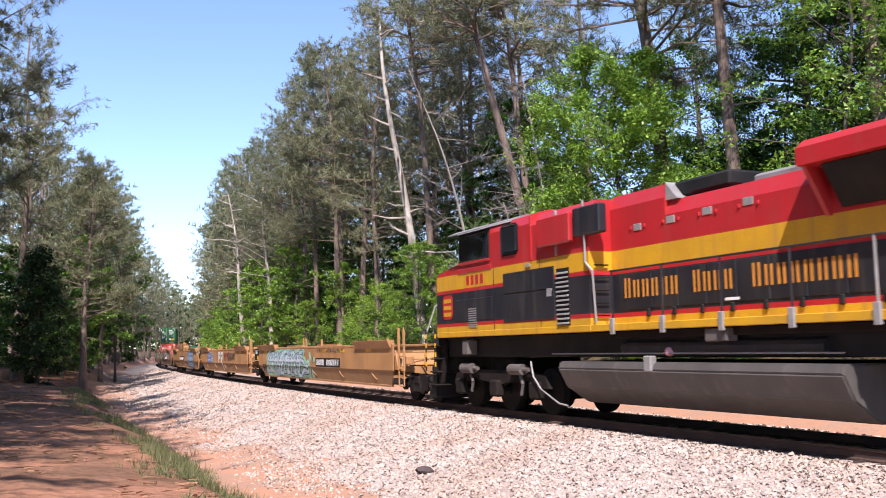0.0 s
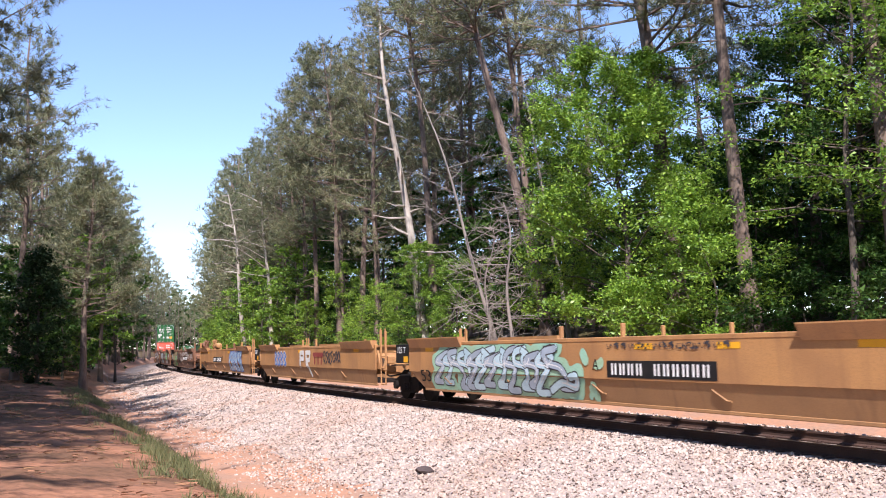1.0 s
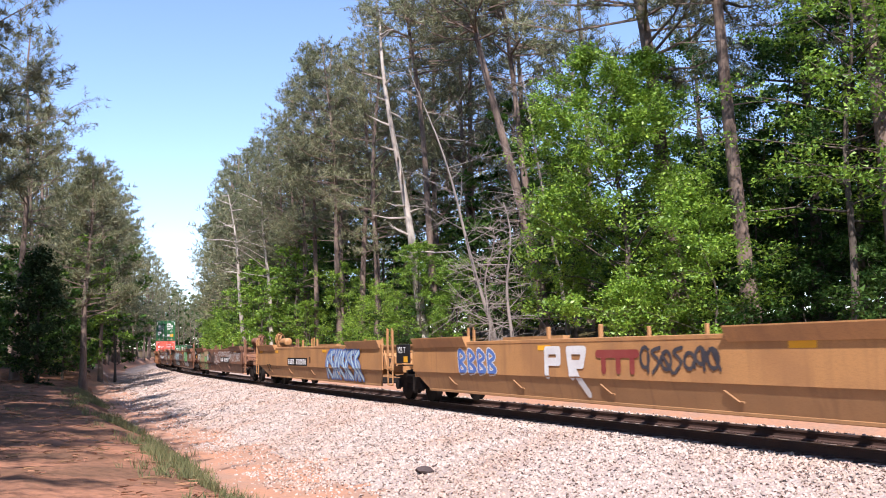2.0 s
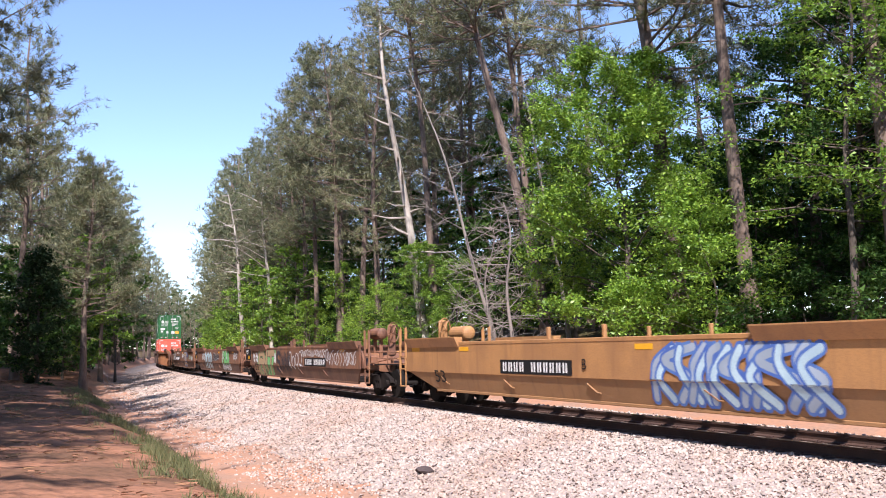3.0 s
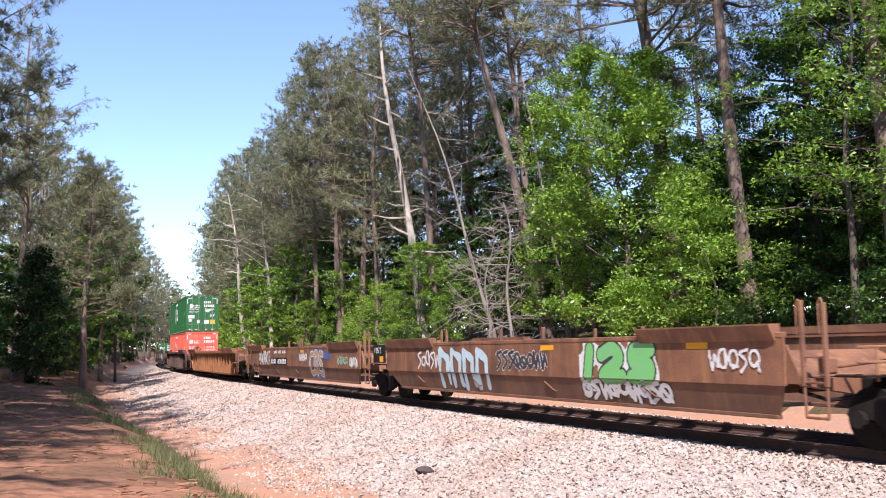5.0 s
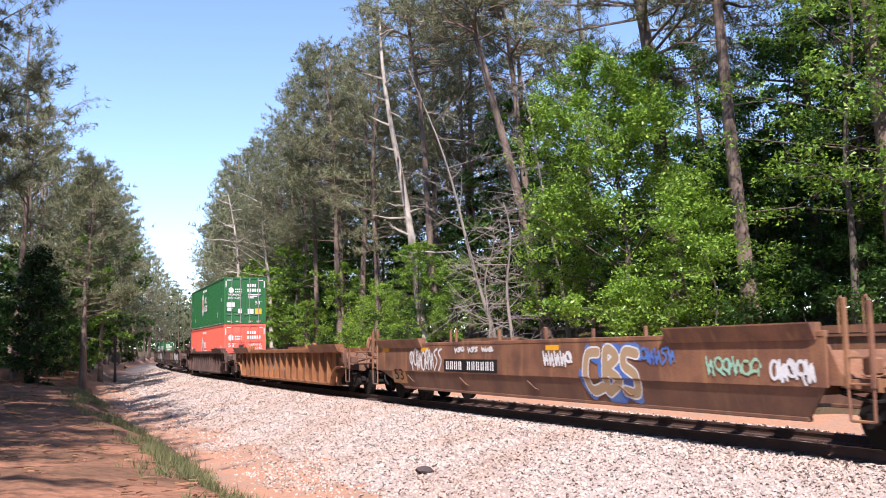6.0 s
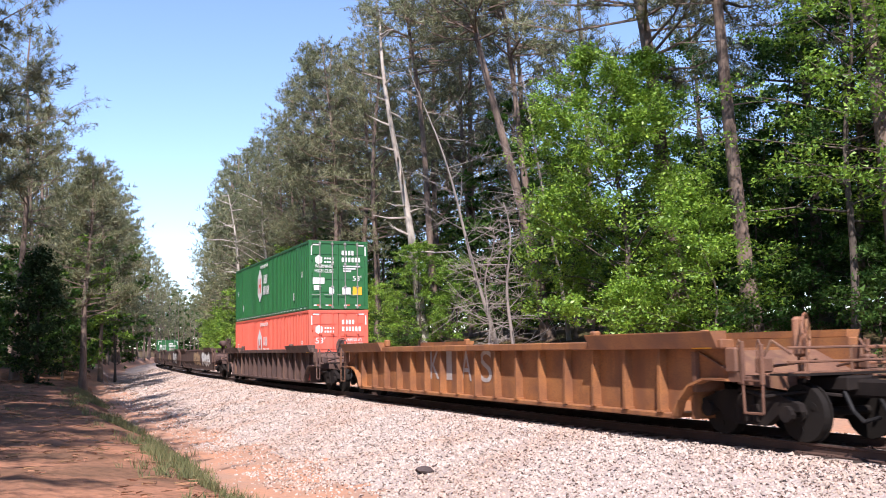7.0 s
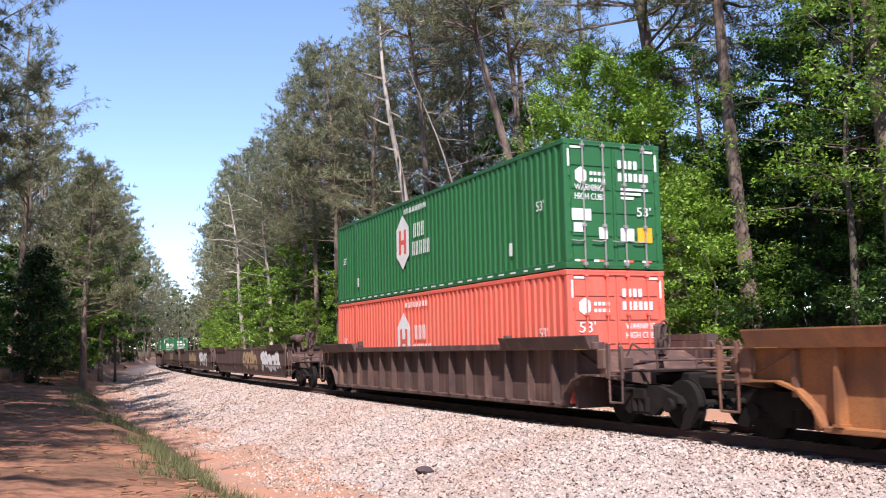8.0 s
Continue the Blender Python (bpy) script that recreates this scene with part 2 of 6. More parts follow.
def build_ground():
    ss = list(np.arange(-700, -120, 10)) + list(np.arange(-120, -40, 1.0)) + list(np.arange(-40, 18, 0.4)) + list(np.arange(18, 60, 1.5)) + list(np.arange(60, 421, 8))
    ls = [-400, -250, -150, -90, -60, -40, -30, -24, -18, -15] + list(np.arange(-13, -2.2, 0.45)) + [-2.1, -1, 0, 1, 2.1]
    ls += list(np.arange(2.5, 13, 0.3)) + [13.5, 14.5, 16, 18, 20, 23, 27, 32, 40, 60, 100, 200, 500]
    verts = [on_line(s, l, ground_height(s, l)) for s in ss for l in ls]
    w = len(ls)
    faces, index = [], []
    for i in range(len(ss) - 1):
        for j in range(w - 1):
            faces.append((i * w + j, i * w + j + 1, (i + 1) * w + j + 1, (i + 1) * w + j))
            s, l = (ss[i] + ss[i + 1]) / 2, (ls[j] + ls[j + 1]) / 2
            e = l + 0.8 * noise.noise(Vector((s * 0.5, l * 0.5, 0))) + 0.35 * noise.noise(Vector((s * 2, l * 2, 3)))
            f = smooth(-48, -72, s)
            if -4.6 < e < 6.2 - 1.0 * f:
                index.append(0)
            elif -6.5 < e <= -4.6 or 6.2 - 1.0 * f <= e < 8.6:
                index.append(1)
            elif 8.6 <= e < 24 and f < 0.6:
                index.append(2)
            else:
                index.append(3)
    k = len(verts)
    n = 64
    for r, z in ((300, -3.0), (4500, -3.0)):
        for a in range(n):
            verts.append(Vector((math.cos(2 * math.pi * a / n) * r, 80 + math.sin(2 * math.pi * a / n) * r, z)))
    for a in range(n):
        b = (a + 1) % n
        faces.append((k + a, k + n + a, k + n + b, k + b))
        index.append(3)
    ob = mesh_object("ground", verts, faces, [M_BALLAST, M_CLAY, M_ROAD, M_FLOOR], index, True)
    return tagged(ob, "pale ballast bank, red clay ditch, dirt road and forest floor", "ground", kind="structure")


build_ground()


# ---- small tools for building things ----
def part(name, bm, material, parent=None, label="", smooth_faces=False):
    me = bpy.data.meshes.new(name)
    bm.to_mesh(me)
    bm.free()
    for m in material if isinstance(material, (list, tuple)) else [material]:
        me.materials.append(m)
    if smooth_faces:
        me.polygons.foreach_set("use_smooth", [True] * len(me.polygons))
    ob = new(name, me)
    if parent is not None:
        ob.parent = parent
    if label:
        ob["label"] = label
    return ob


def add_box(bm, x0, x1, y0, y1, z0, z1, bevel=0.0, index=0):
    r = bmesh.ops.create_cube(bm, size=1.0)
    for v in r["verts"]:
        v.co = Vector(((x0 + x1) / 2 + v.co.x * (x1 - x0), (y0 + y1) / 2 + v.co.y * (y1 - y0), (z0 + z1) / 2 + v.co.z * (z1 - z0)))
    fs = {f for v in r["verts"] for f in v.link_faces}
    for f in fs:
        f.material_index = index
    if bevel:
        bmesh.ops.bevel(bm, geom=list({e for f in fs for e in f.edges}), offset=bevel, segments=1, affect="EDGES")


def box(x0, x1, y0, y1, z0, z1, bevel=0.0):
    bm = bmesh.new()
    add_box(bm, x0, x1, y0, y1, z0, z1, bevel)
    return bm


def add_prism(bm, pts, a, b, axis="x", index=0):
    """A prism whose outline (in the other two axes) runs from a to b along the axis."""
    def co(p, t):
        return {"x": (t, p[0], p[1]), "y": (p[0], t, p[1]), "z": (p[0], p[1], t)}[axis]
    lo = [bm.verts.new(co(p, a)) for p in pts]
    hi = [bm.verts.new(co(p, b)) for p in pts]
    n = len(pts)
    fs = [bm.faces.new(lo), bm.faces.new(hi)]
    for i in range(n):
        fs.append(bm.faces.new((lo[i], lo[(i + 1) % n], hi[(i + 1) % n], hi[i])))
    for f in fs:
        f.material_index = index
    bmesh.ops.recalc_face_normals(bm, faces=fs)


def prism(pts, a, b, axis="x"):
    bm = bmesh.new()
    add_prism(bm, pts, a, b, axis)
    return bm


def add_rod(bm, p, q, r, n=8, r2=None):
    p, q = Vector(p), Vector(q)
    d = q - p
    m = Matrix.Translation((p + q) / 2) @ d.to_track_quat("Z", "Y").to_matrix().to_4x4()
    bmesh.ops.create_cone(bm, cap_ends=True, segments=n, radius1=r, radius2=r if r2 is None else r2, depth=d.length, matrix=m)


def rods(lines, r, n=6):
    bm = bmesh.new()
    for pts in lines:
        for p, q in zip(pts, pts[1:]):
            add_rod(bm, p, q, r, n)
    return bm


def thing(name, label, category, group=""):
    return tagged(new(name), label, category, group)


# ---- track ----
RAIL_OUT = ((-0.075, -0.175), (0.075, -0.175), (0.075, -0.160), (0.012, -0.140), (0.010, -0.045), (0.036, -0.035), (0.036, -0.004), (0.028, 0.0), (-0.028, 0.0),
            (-0.036, -0.004), (-0.036, -0.035), (-0.010, -0.045), (-0.012, -0.140), (-0.075, -0.160))


def build_rail(side):
    ss = list(np.arange(-330, -100, 6)) + list(np.arange(-100, 40, 1.5)) + list(np.arange(40, 260, 6))
    rail = thing("rail", "rusty steel rail with a polished head on wooden ties", "rail", "rails of the line")
    for name, outline, shiny in (("rail_web", RAIL_OUT[:5] + RAIL_OUT[11:], -1), ("rail_head", RAIL_OUT[4:12], 3)):
        n = len(outline)
        verts = [on_line(s, side * 0.755 + a, b) for s in ss for a, b in outline]
        faces, index = [], []
        for i in range(len(ss) - 1):
            for j in range(n):
                k = (j + 1) % n
                faces.append((i * n + j, i * n + k, (i + 1) * n + k, (i + 1) * n + j))
                index.append(1 if j == shiny else 0)
        mesh_object(name, verts, faces, [M_STEEL, M_RAILTOP], index).parent = rail


build_rail(1)
build_rail(-1)


def build_ties():
    """Ties of the near stretch one by one; those farther off joined."""
    bm = box(-0.115, 0.115, -1.3, 1.3, -0.36, -0.178, 0.012)
    me = bpy.data.meshes.new("railway_tie")
    bm.to_mesh(me)
    bm.free()
    me.materials.append(M_TIE)
    pl = bmesh.new()
    add_box(pl, -0.09, 0.09, -0.16, 0.16, -0.180, -0.166)
    for dx in (-0.05, 0.05):
        for dy in (-0.10, 0.10):
            add_box(pl, dx - 0.012, dx + 0.012, dy - 0.016, dy + 0.016, -0.17, -0.145)
    pm = bpy.data.meshes.new("tie_plates")
    pl.to_mesh(pm)
    pl.free()
    pm.materials.append(M_STEEL)
    rnd = random.Random(4)
    s = -95.0
    while s < 40:
        tie = new("railway_tie", me)
        p = on_line(s, rnd.uniform(-0.05, 0.05))
        tie.matrix_world = Matrix.Translation((p.x, p.y, rnd.uniform(-0.004, 0.0))) @ pose(0, 0, 0, 0, 0, math.degrees(heading(s)) + rnd.uniform(-1.5, 1.5))
        tagged(tie, "dark creosoted wooden railway tie bedded in ballast", "railway tie", "ties under the rails")
        for y in (-0.755, 0.755):
            pt = new("tie_plate", pm)
            pt.parent = tie
            pt.location = (0, y, 0)
        s += 0.54
    far = bmesh.new()
    for a, b in ((-340, -95), (40, 260)):
        s = a
        while s < b:
            p, h = on_line(s), heading(s)
            m = Matrix.Translation((p.x, p.y, -0.27)) @ Matrix.Rotation(h, 4, "Z") @ Matrix.Diagonal((0.23, 2.6, 0.18, 1))
            bmesh.ops.create_cube(far, size=1.0, matrix=m)
            s += 1.08
    tagged(part("distant_ties", far, M_TIE), "dark wooden ties of the distant line", "railway tie", kind="stuff")


build_ties()


def build_stones():
    """Crushed stone on the bank: angular lumps, each with its own turn and size."""
    rng = np.random.default_rng(3)
    base = np.array([(1.1, 0, -0.4), (0.35, 1.0, -0.4), (-0.9, 0.6, -0.4), (-0.8, -0.7, -0.4), (0.45, -1.0, -0.4), (0.4, 0.1, 0.75), (-0.4, -0.1, 0.65)], float)
    tri = np.array([(0, 1, 5), (1, 2, 5), (2, 6, 5), (2, 3, 6), (3, 4, 6), (4, 5, 6), (4, 0, 5)])
    spots = []
    for a, b, count, lo, hi in ((-16, 11, 50000, 0.017, 0.033), (-40, -16, 16000, 0.026, 0.044), (-90, -40, 15000, 0.035, 0.06), (-16, 11, 1500, 0.034, 0.05)):
        ss = rng.uniform(a, b, count)
        ll = rng.uniform(1.05, 7.6, count)
        edge = ll + 0.5 * np.sin(ss * 0.8) + 0.3 * np.sin(ss * 2.1)
        keep = rng.random(count) < np.clip((7.5 - edge) / 1.6, 0.14, 1.0)
        for s, l, r in zip(ss[keep], ll[keep], rng.uniform(lo, hi, keep.sum())):
            spots.append((s, l, r))
    for s, l, r in zip(rng.uniform(-30, 14, 7000), rng.uniform(-4.6, -1.3, 7000), rng.uniform(0.03, 0.055, 7000)):
        spots.append((s, l, r))
    for s, l, r in zip(rng.uniform(-30, 12, 500), rng.uniform(7.0, 8.8, 500), rng.uniform(0.012, 0.035, 500)):
        spots.append((s, l, r))
    k = len(spots)
    S = np.array([q[0] for q in spots])
    L = np.array([q[1] for q in spots])
    R = np.array([q[2] for q in spots])
    H = np.array([heading(s) for s in S])
    C = np.stack([np.interp(S, _ss, _px) + np.sin(H) * L, np.interp(S, _ss, _py) - np.cos(H) * L,
                  np.array([ground_height(s, l) for s, l in zip(S, L)]) + R * 0.25], 1)
    V = base[None] * rng.uniform(0.7, 1.2, (k, 7, 1)) + rng.normal(0, 0.13, (k, 7, 3))
    q = rng.normal(0, 1, (k, 4)) * np.array([0.0, 0.42, 0.42, 0.0])
    a = rng.uniform(0, 3.1416, k)
    q[:, 0], q[:, 3] = np.cos(a), np.sin(a)
    q /= np.linalg.norm(q, axis=1)[:, None]
    w, x, y, z = q.T
    rot = np.stack([np.stack([1 - 2 * (y * y + z * z), 2 * (x * y - z * w), 2 * (x * z + y * w)], -1), np.stack([2 * (x * y + z * w), 1 - 2 * (x * x + z * z), 2 * (y * z - x * w)], -1),
                    np.stack([2 * (x * z - y * w), 2 * (y * z + x * w), 1 - 2 * (x * x + y * y)], -1)], 1)
    V = np.einsum("kij,knj->kni", rot, V)
    V = V * R[:, None, None] + C[:, None, :]
    soup("ballast_stones", V.reshape(-1, 3), (tri[None] + 7 * np.arange(k)[:, None, None]).reshape(-1, 3), M_STONE, None,
         "loose pale crushed stone lying on the track bank", "ballast")


def soup(name, verts, tris, material, parent=None, label="", category=""):
    """A mesh of many triangles."""
    me = bpy.data.meshes.new(name)
    me.vertices.add(len(verts))
    me.vertices.foreach_set("co", np.asarray(verts, np.float32).ravel())
    me.loops.add(len(tris) * 3)
    me.loops.foreach_set("vertex_index", np.asarray(tris, np.int32).ravel())
    me.polygons.add(len(tris))
    me.polygons.foreach_set("loop_start", np.arange(0, len(tris) * 3, 3, dtype=np.int32))
    me.materials.append(material)
    me.update(calc_edges=True)
    ob = new(name, me)
    if parent is not None:
        ob.parent = parent
    if label or category:
        tagged(ob, label, category, kind="stuff")
    return ob


build_stones()


# ---- trees ----
def tube(verts, faces, pts, radii, n=7):
    """A tapered limb along points."""
    k = len(verts)
    for i, p in enumerate(pts):
        d = (pts[min(i + 1, len(pts) - 1)] - pts[max(i - 1, 0)]).normalized()
        u = d.orthogonal().normalized()
        v = d.cross(u)
        for a in range(n):
            t = 2 * math.pi * a / n
            verts.append(p + (u * math.cos(t) + v * math.sin(t)) * radii[i])
    for i in range(len(pts) - 1):
        for a in range(n):
            b = (a + 1) % n
            faces.append((k + i * n + a, k + i * n + b, k + (i + 1) * n + b, k + (i + 1) * n + a))
    faces.append(tuple(k + (len(pts) - 1) * n + a for a in range(n)))


def blades(rng, centres, outward, count, length, width, spread, scatter=0.25):
    """Thin pointed blades radiating from each centre."""
    k = len(centres)
    d = outward[:, None, :] + rng.normal(0, spread, (k, count, 3))
    d /= np.linalg.norm(d, axis=2)[:, :, None]
    side = np.cross(d, rng.normal(0, 1, (k, count, 3)))
    side /= np.linalg.norm(side, axis=2)[:, :, None]
    ln = length * rng.uniform(0.6, 1.3, (k, count, 1))
    c = centres[:, None, :] + rng.normal(0, length * scatter, (k, count, 3))
    v = np.stack([c - side * width, c + side * width, c + d * ln], 2)
    return v.reshape(-1, 3), np.arange(k * count * 3).reshape(-1, 3)


def leaf_quads(rng, centres, radius, count, size, flat=0.5, simple=False):
    """Small pointed leaves scattered round each centre."""
    k = len(centres)
    off = rng.normal(0, 1, (k, count, 3))
    off /= np.linalg.norm(off, axis=2)[:, :, None]
    off *= radius * rng.uniform(0.25, 1.0, (k, count, 1)) * np.array([1, 1, flat])
    c = (centres[:, None, :] + off).reshape(-1, 3)
    m = len(c)
    nrm = rng.normal(0, 0.6, (m, 3)) + np.array([0, 0, 0.8])
    nrm /= np.linalg.norm(nrm, axis=1)[:, None]
    u = np.cross(nrm, rng.normal(0, 1, (m, 3)))
    u /= np.linalg.norm(u, axis=1)[:, None]
    w = np.cross(nrm, u)
    sz = size * rng.uniform(0.6, 1.3, (m, 1))
    if simple:
        v = np.stack([c - u * sz, c + u * sz * 0.7 + w * sz * 0.5, c + u * sz * 0.7 - w * sz * 0.5], 1).reshape(-1, 3)
        return v, np.arange(m * 3).reshape(-1, 3)
    v = np.stack([c - u * sz, c + w * sz * 0.45, c + u * sz, c - w * sz * 0.45], 1).reshape(-1, 3)
    q = np.arange(m)[:, None] * 4
    return v, np.concatenate([q + np.array([0, 1, 2]), q + np.array([0, 2, 3])], 0)


def trunk_line(rng, h, lean, wobble, steps=12):
    pts = []
    ph = rng.uniform(0, 6.28, 4)
    for i in range(steps + 1):
        t = i / steps
        pts.append(Vector((lean[0] * h * t + wobble * t * math.sin(2.3 * t * 3 + ph[0]), lean[1] * h * t + wobble * t * math.sin(2.9 * t * 3 + ph[1]), h * t - (0.6 if i == 0 else 0))))
    return pts


def along(pts, t):
    f = min(max(t, 0), 0.9999) * (len(pts) - 1)
    i = int(f)
    return pts[i].lerp(pts[i + 1], f - i)


def flare(r, t):
    return r * (1 - 0.82 * t) * (1 + 0.55 * math.exp(-t * 26))


def make_pine(seed, h=25.0, base=0.42, spread=3.4, tufts=1900, lean=(0, 0), stubs=14, radius=0.26, label="tall loblolly pine with a rough grey-brown trunk and high needle crown", material=None, coarse=1.0, needle=0.023):
    rng = np.random.default_rng(seed)
    tree = thing("pine_tree", label, "tree", "pines along the line")
    pts = trunk_line(rng, h, lean, 0.35)
    v, f = [], []
    tube(v, f, pts, [flare(radius, i / 12) for i in range(13)], 9 if coarse < 1.2 else 5)
    ob = mesh_object("trunk", v, f, M_BARK, smooth_faces=True)
    ob.parent = tree
    v, f = [], []
    cs, outs = [], []
    fine = coarse < 1.2
    whorls = 26 if fine else 18
    for i in range(whorls):
        t = base + (1 - base) * (i + 0.5) / whorls * 0.985
        u = (t - base) / (1 - base)
        reach = spread * (0.55 + 0.75 * math.sin(math.pi * min(1, 0.25 + u * 0.75))) * (1 - 0.62 * u ** 3)
        for _ in range(3):
            if rng.random() < 0.12:
                continue
            a = rng.uniform(0, 6.283)
            ln = reach * rng.uniform(0.5, 1.2)
            p = along(pts, t)
            d = Vector((math.cos(a), math.sin(a), rng.uniform(-0.15, 0.3) + 0.5 * u))
            q1 = p + d * ln * 0.55
            q2 = q1 + (d + Vector((0, 0, 0.35))) * ln * 0.45
            tube(v, f, [p, q1, q2], [0.06 * (1.2 - u), 0.038 * (1.2 - u), 0.012], 4 if fine else 3)
            # side twigs carry round needle clumps, close together near the tips
            for _k in range(int(3 + ln * (2.1 if fine else 1.1))):
                w = rng.uniform(0.35, 1.0)
                b0 = p.lerp(q1, w / 0.55) if w < 0.55 else q1.lerp(q2, (w - 0.55) / 0.45)
                e = b0 + (d * 0.6 + Vector((rng.normal(0, 0.6), rng.normal(0, 0.6), rng.normal(0.12, 0.22)))) * (0.35 + ln * 0.16)
                if fine and _k % 2:
                    tube(v, f, [b0, e], [0.016, 0.006], 3)
                for g in (0.45, 0.8, 1.1) if fine else (0.5, 1.05):
                    cs.append(b0.lerp(e, g) + Vector(rng.normal(0, 0.09, 3)))
                    outs.append((d * 0.5 + Vector((0, 0, 0.6))).normalized())
    for _ in range(stubs):
        t = rng.uniform(0.15, base + 0.1)
        a = rng.uniform(0, 6.283)
        p = along(pts, t)
        d = Vector((math.cos(a), math.sin(a), rng.uniform(-0.25, 0.3)))
        ln = rng.uniform(0.4, 2.2)
        tube(v, f, [p, p + d * ln * 0.6, p + d * ln + Vector((0, 0, rng.uniform(-0.2, 0.2)))], [0.035, 0.022, 0.008], 4)
    ob = tagged(mesh_object("branchwork", v, f, M_BARK), kind="stuff")
    ob.parent = tree
    cs, outs = np.array([tuple(c) for c in cs]), np.array([tuple(o) for o in outs])
    bv, bf = blades(rng, cs, outs * 0.55, max(6, round(tufts * (8 if fine else 3) / len(cs))), 0.37 * coarse ** 0.75, needle * coarse ** 1.3, 0.70, 0.16)
    soup("needle_crown", bv, bf, material or M_NEEDLE, tree)
    return tree


def make_broadleaf(seed, h=9.0, spread=3.0, base=0.2, clumps=650, leaves=15, size=0.11, material=None, bark=None, radius=0.12, lean=(0, 0), limbs=26, wobble=0.35,
                   name="broadleaf_tree", label="young broadleaf tree in fresh bright green leaf", group="broadleaf trees along the line", flat=0.45, clump=0.42, simple=True):
    rng = np.random.default_rng(seed)
    tree = thing(name, label, "tree", group)
    pts = trunk_line(rng, h * 0.95, lean, wobble)
    v, f = [], []
    tube(v, f, pts, [flare(radius, i / 12) for i in range(13)], 7 if leaves > 12 else 5)
    cs = []
    each = max(3, clumps // (limbs * 3))
    for i in range(limbs):
        t = base + (1 - base) * (i + rng.random()) / limbs
        u = (t - base) / (1 - base)
        reach = spread * (0.45 + 0.75 * math.sin(math.pi * (0.18 + 0.72 * u))) * rng.uniform(0.65, 1.15) * (1 - 0.45 * u ** 3)
        a = i * 2.4 + rng.uniform(-0.5, 0.5)
        p = along(pts, t)
        d = Vector((math.cos(a), math.sin(a), rng.uniform(0.05, 0.6)))
        q1 = p + d * reach * 0.5
        q2 = q1 + (d + Vector((0, 0, rng.uniform(-0.3, 0.25)))) * reach * 0.5
        tube(v, f, [p, q1, q2], [radius * 0.32 * (1.1 - u), radius * 0.2 * (1.1 - u), 0.008], 4 if leaves > 12 else 3)
        for s in range(3):
            b = p.lerp(q1, rng.uniform(0.5, 1)) if s == 0 else q1.lerp(q2, rng.uniform(0, 0.8))
            e = b + Vector((rng.normal(), rng.normal(), rng.normal() * 0.35)).normalized() * reach * rng.uniform(0.25, 0.5)
            tube(v, f, [b, e], [radius * 0.1, 0.006], 3)
            for _ in range(each):
                w = rng.uniform(0.25, 1.1)
                cs.append(tuple((b.lerp(e, w) if rng.random() < 0.6 else q1.lerp(q2, w)) + Vector(rng.normal(0, 0.2, 3)) * (0.4 + reach * 0.18)))
    ob = mesh_object("trunk", v, f, bark or M_DARKBARK, smooth_faces=True)
    ob.parent = tree
    if clumps:
        lv, lf = leaf_quads(rng, np.array(cs), clump, leaves, size, flat, simple)
        soup("leaf_crown", lv, lf, material or M_LEAF, tree)
    return tree


def make_bare(seed, h=9.0, spread=2.2, lean=(0, 0), radius=0.11, base=0.25, limbs=18, twigs=7, material=None, label="bare dead tree with pale broken branches"):
    rng = np.random.default_rng(seed)
    tree = thing("dead_tree", label, "tree", "dead trees along the line")
    pts = trunk_line(rng, h, lean, 0.3)
    v, f = [], []
    tube(v, f, pts, [flare(radius, i / 12) for i in range(13)], 8)
    ob = mesh_object("trunk", v, f, material or M_PALE, smooth_faces=True)
    ob.parent = tree
    v, f = [], []
    for i in range(limbs):
        t = base + (1 - base) * (i + rng.random()) / limbs
        a = rng.uniform(0, 6.283)
        ln = spread * rng.uniform(0.35, 1.1) * (1.15 - 0.7 * (t - base) / (1 - base))
        p = along(pts, t)
        d = Vector((math.cos(a), math.sin(a), rng.uniform(-0.15, 0.55)))
        q1 = p + d * ln * 0.55
        q2 = q1 + (d + Vector((0, 0, rng.uniform(-0.4, 0.3)))) * ln * 0.45
        tube(v, f, [p, q1, q2], [radius * 0.24, radius * 0.17, 0.012], 5)
        for _ in range(twigs):
            b = p.lerp(q2, rng.uniform(0.35, 1))
            e = b + (d + Vector(rng.normal(0, 0.7, 3))) * ln * rng.uniform(0.15, 0.4)
            tube(v, f, [b, e], [0.012, 0.004], 3)
    ob = tagged(mesh_object("branchwork", v, f, material or M_PALE), kind="stuff")
    ob.parent = tree
    return tree


def ground_at(x, y):
    """The ground's height at a place off the line."""
    k = int(np.argmin((_px - x) ** 2 + (_py - y) ** 2))
    h = heading(_ss[k])
    return ground_height(float(_ss[k]), float((x - _px[k]) * math.sin(h) - (y - _py[k]) * math.cos(h)))


def plant(master, used, s, lat, scale=1.0, turn=0.0, sink=0.1, at=None):
    """Sets a tree (the master itself first, then copies of it) on the ground."""
    p = on_line(s, lat, ground_height(s, lat) - sink) if at is None else Vector((*at, ground_at(*at) - sink))
    m = Matrix.Translation(p) @ pose(0, 0, 0, 0, 0, turn)
    if master in used:
        ob = copy_thing(master, m)
    else:
        ob = master
        used.add(master)
        ob.matrix_basis = m
    ob.scale = (scale, scale, scale)
    return ob


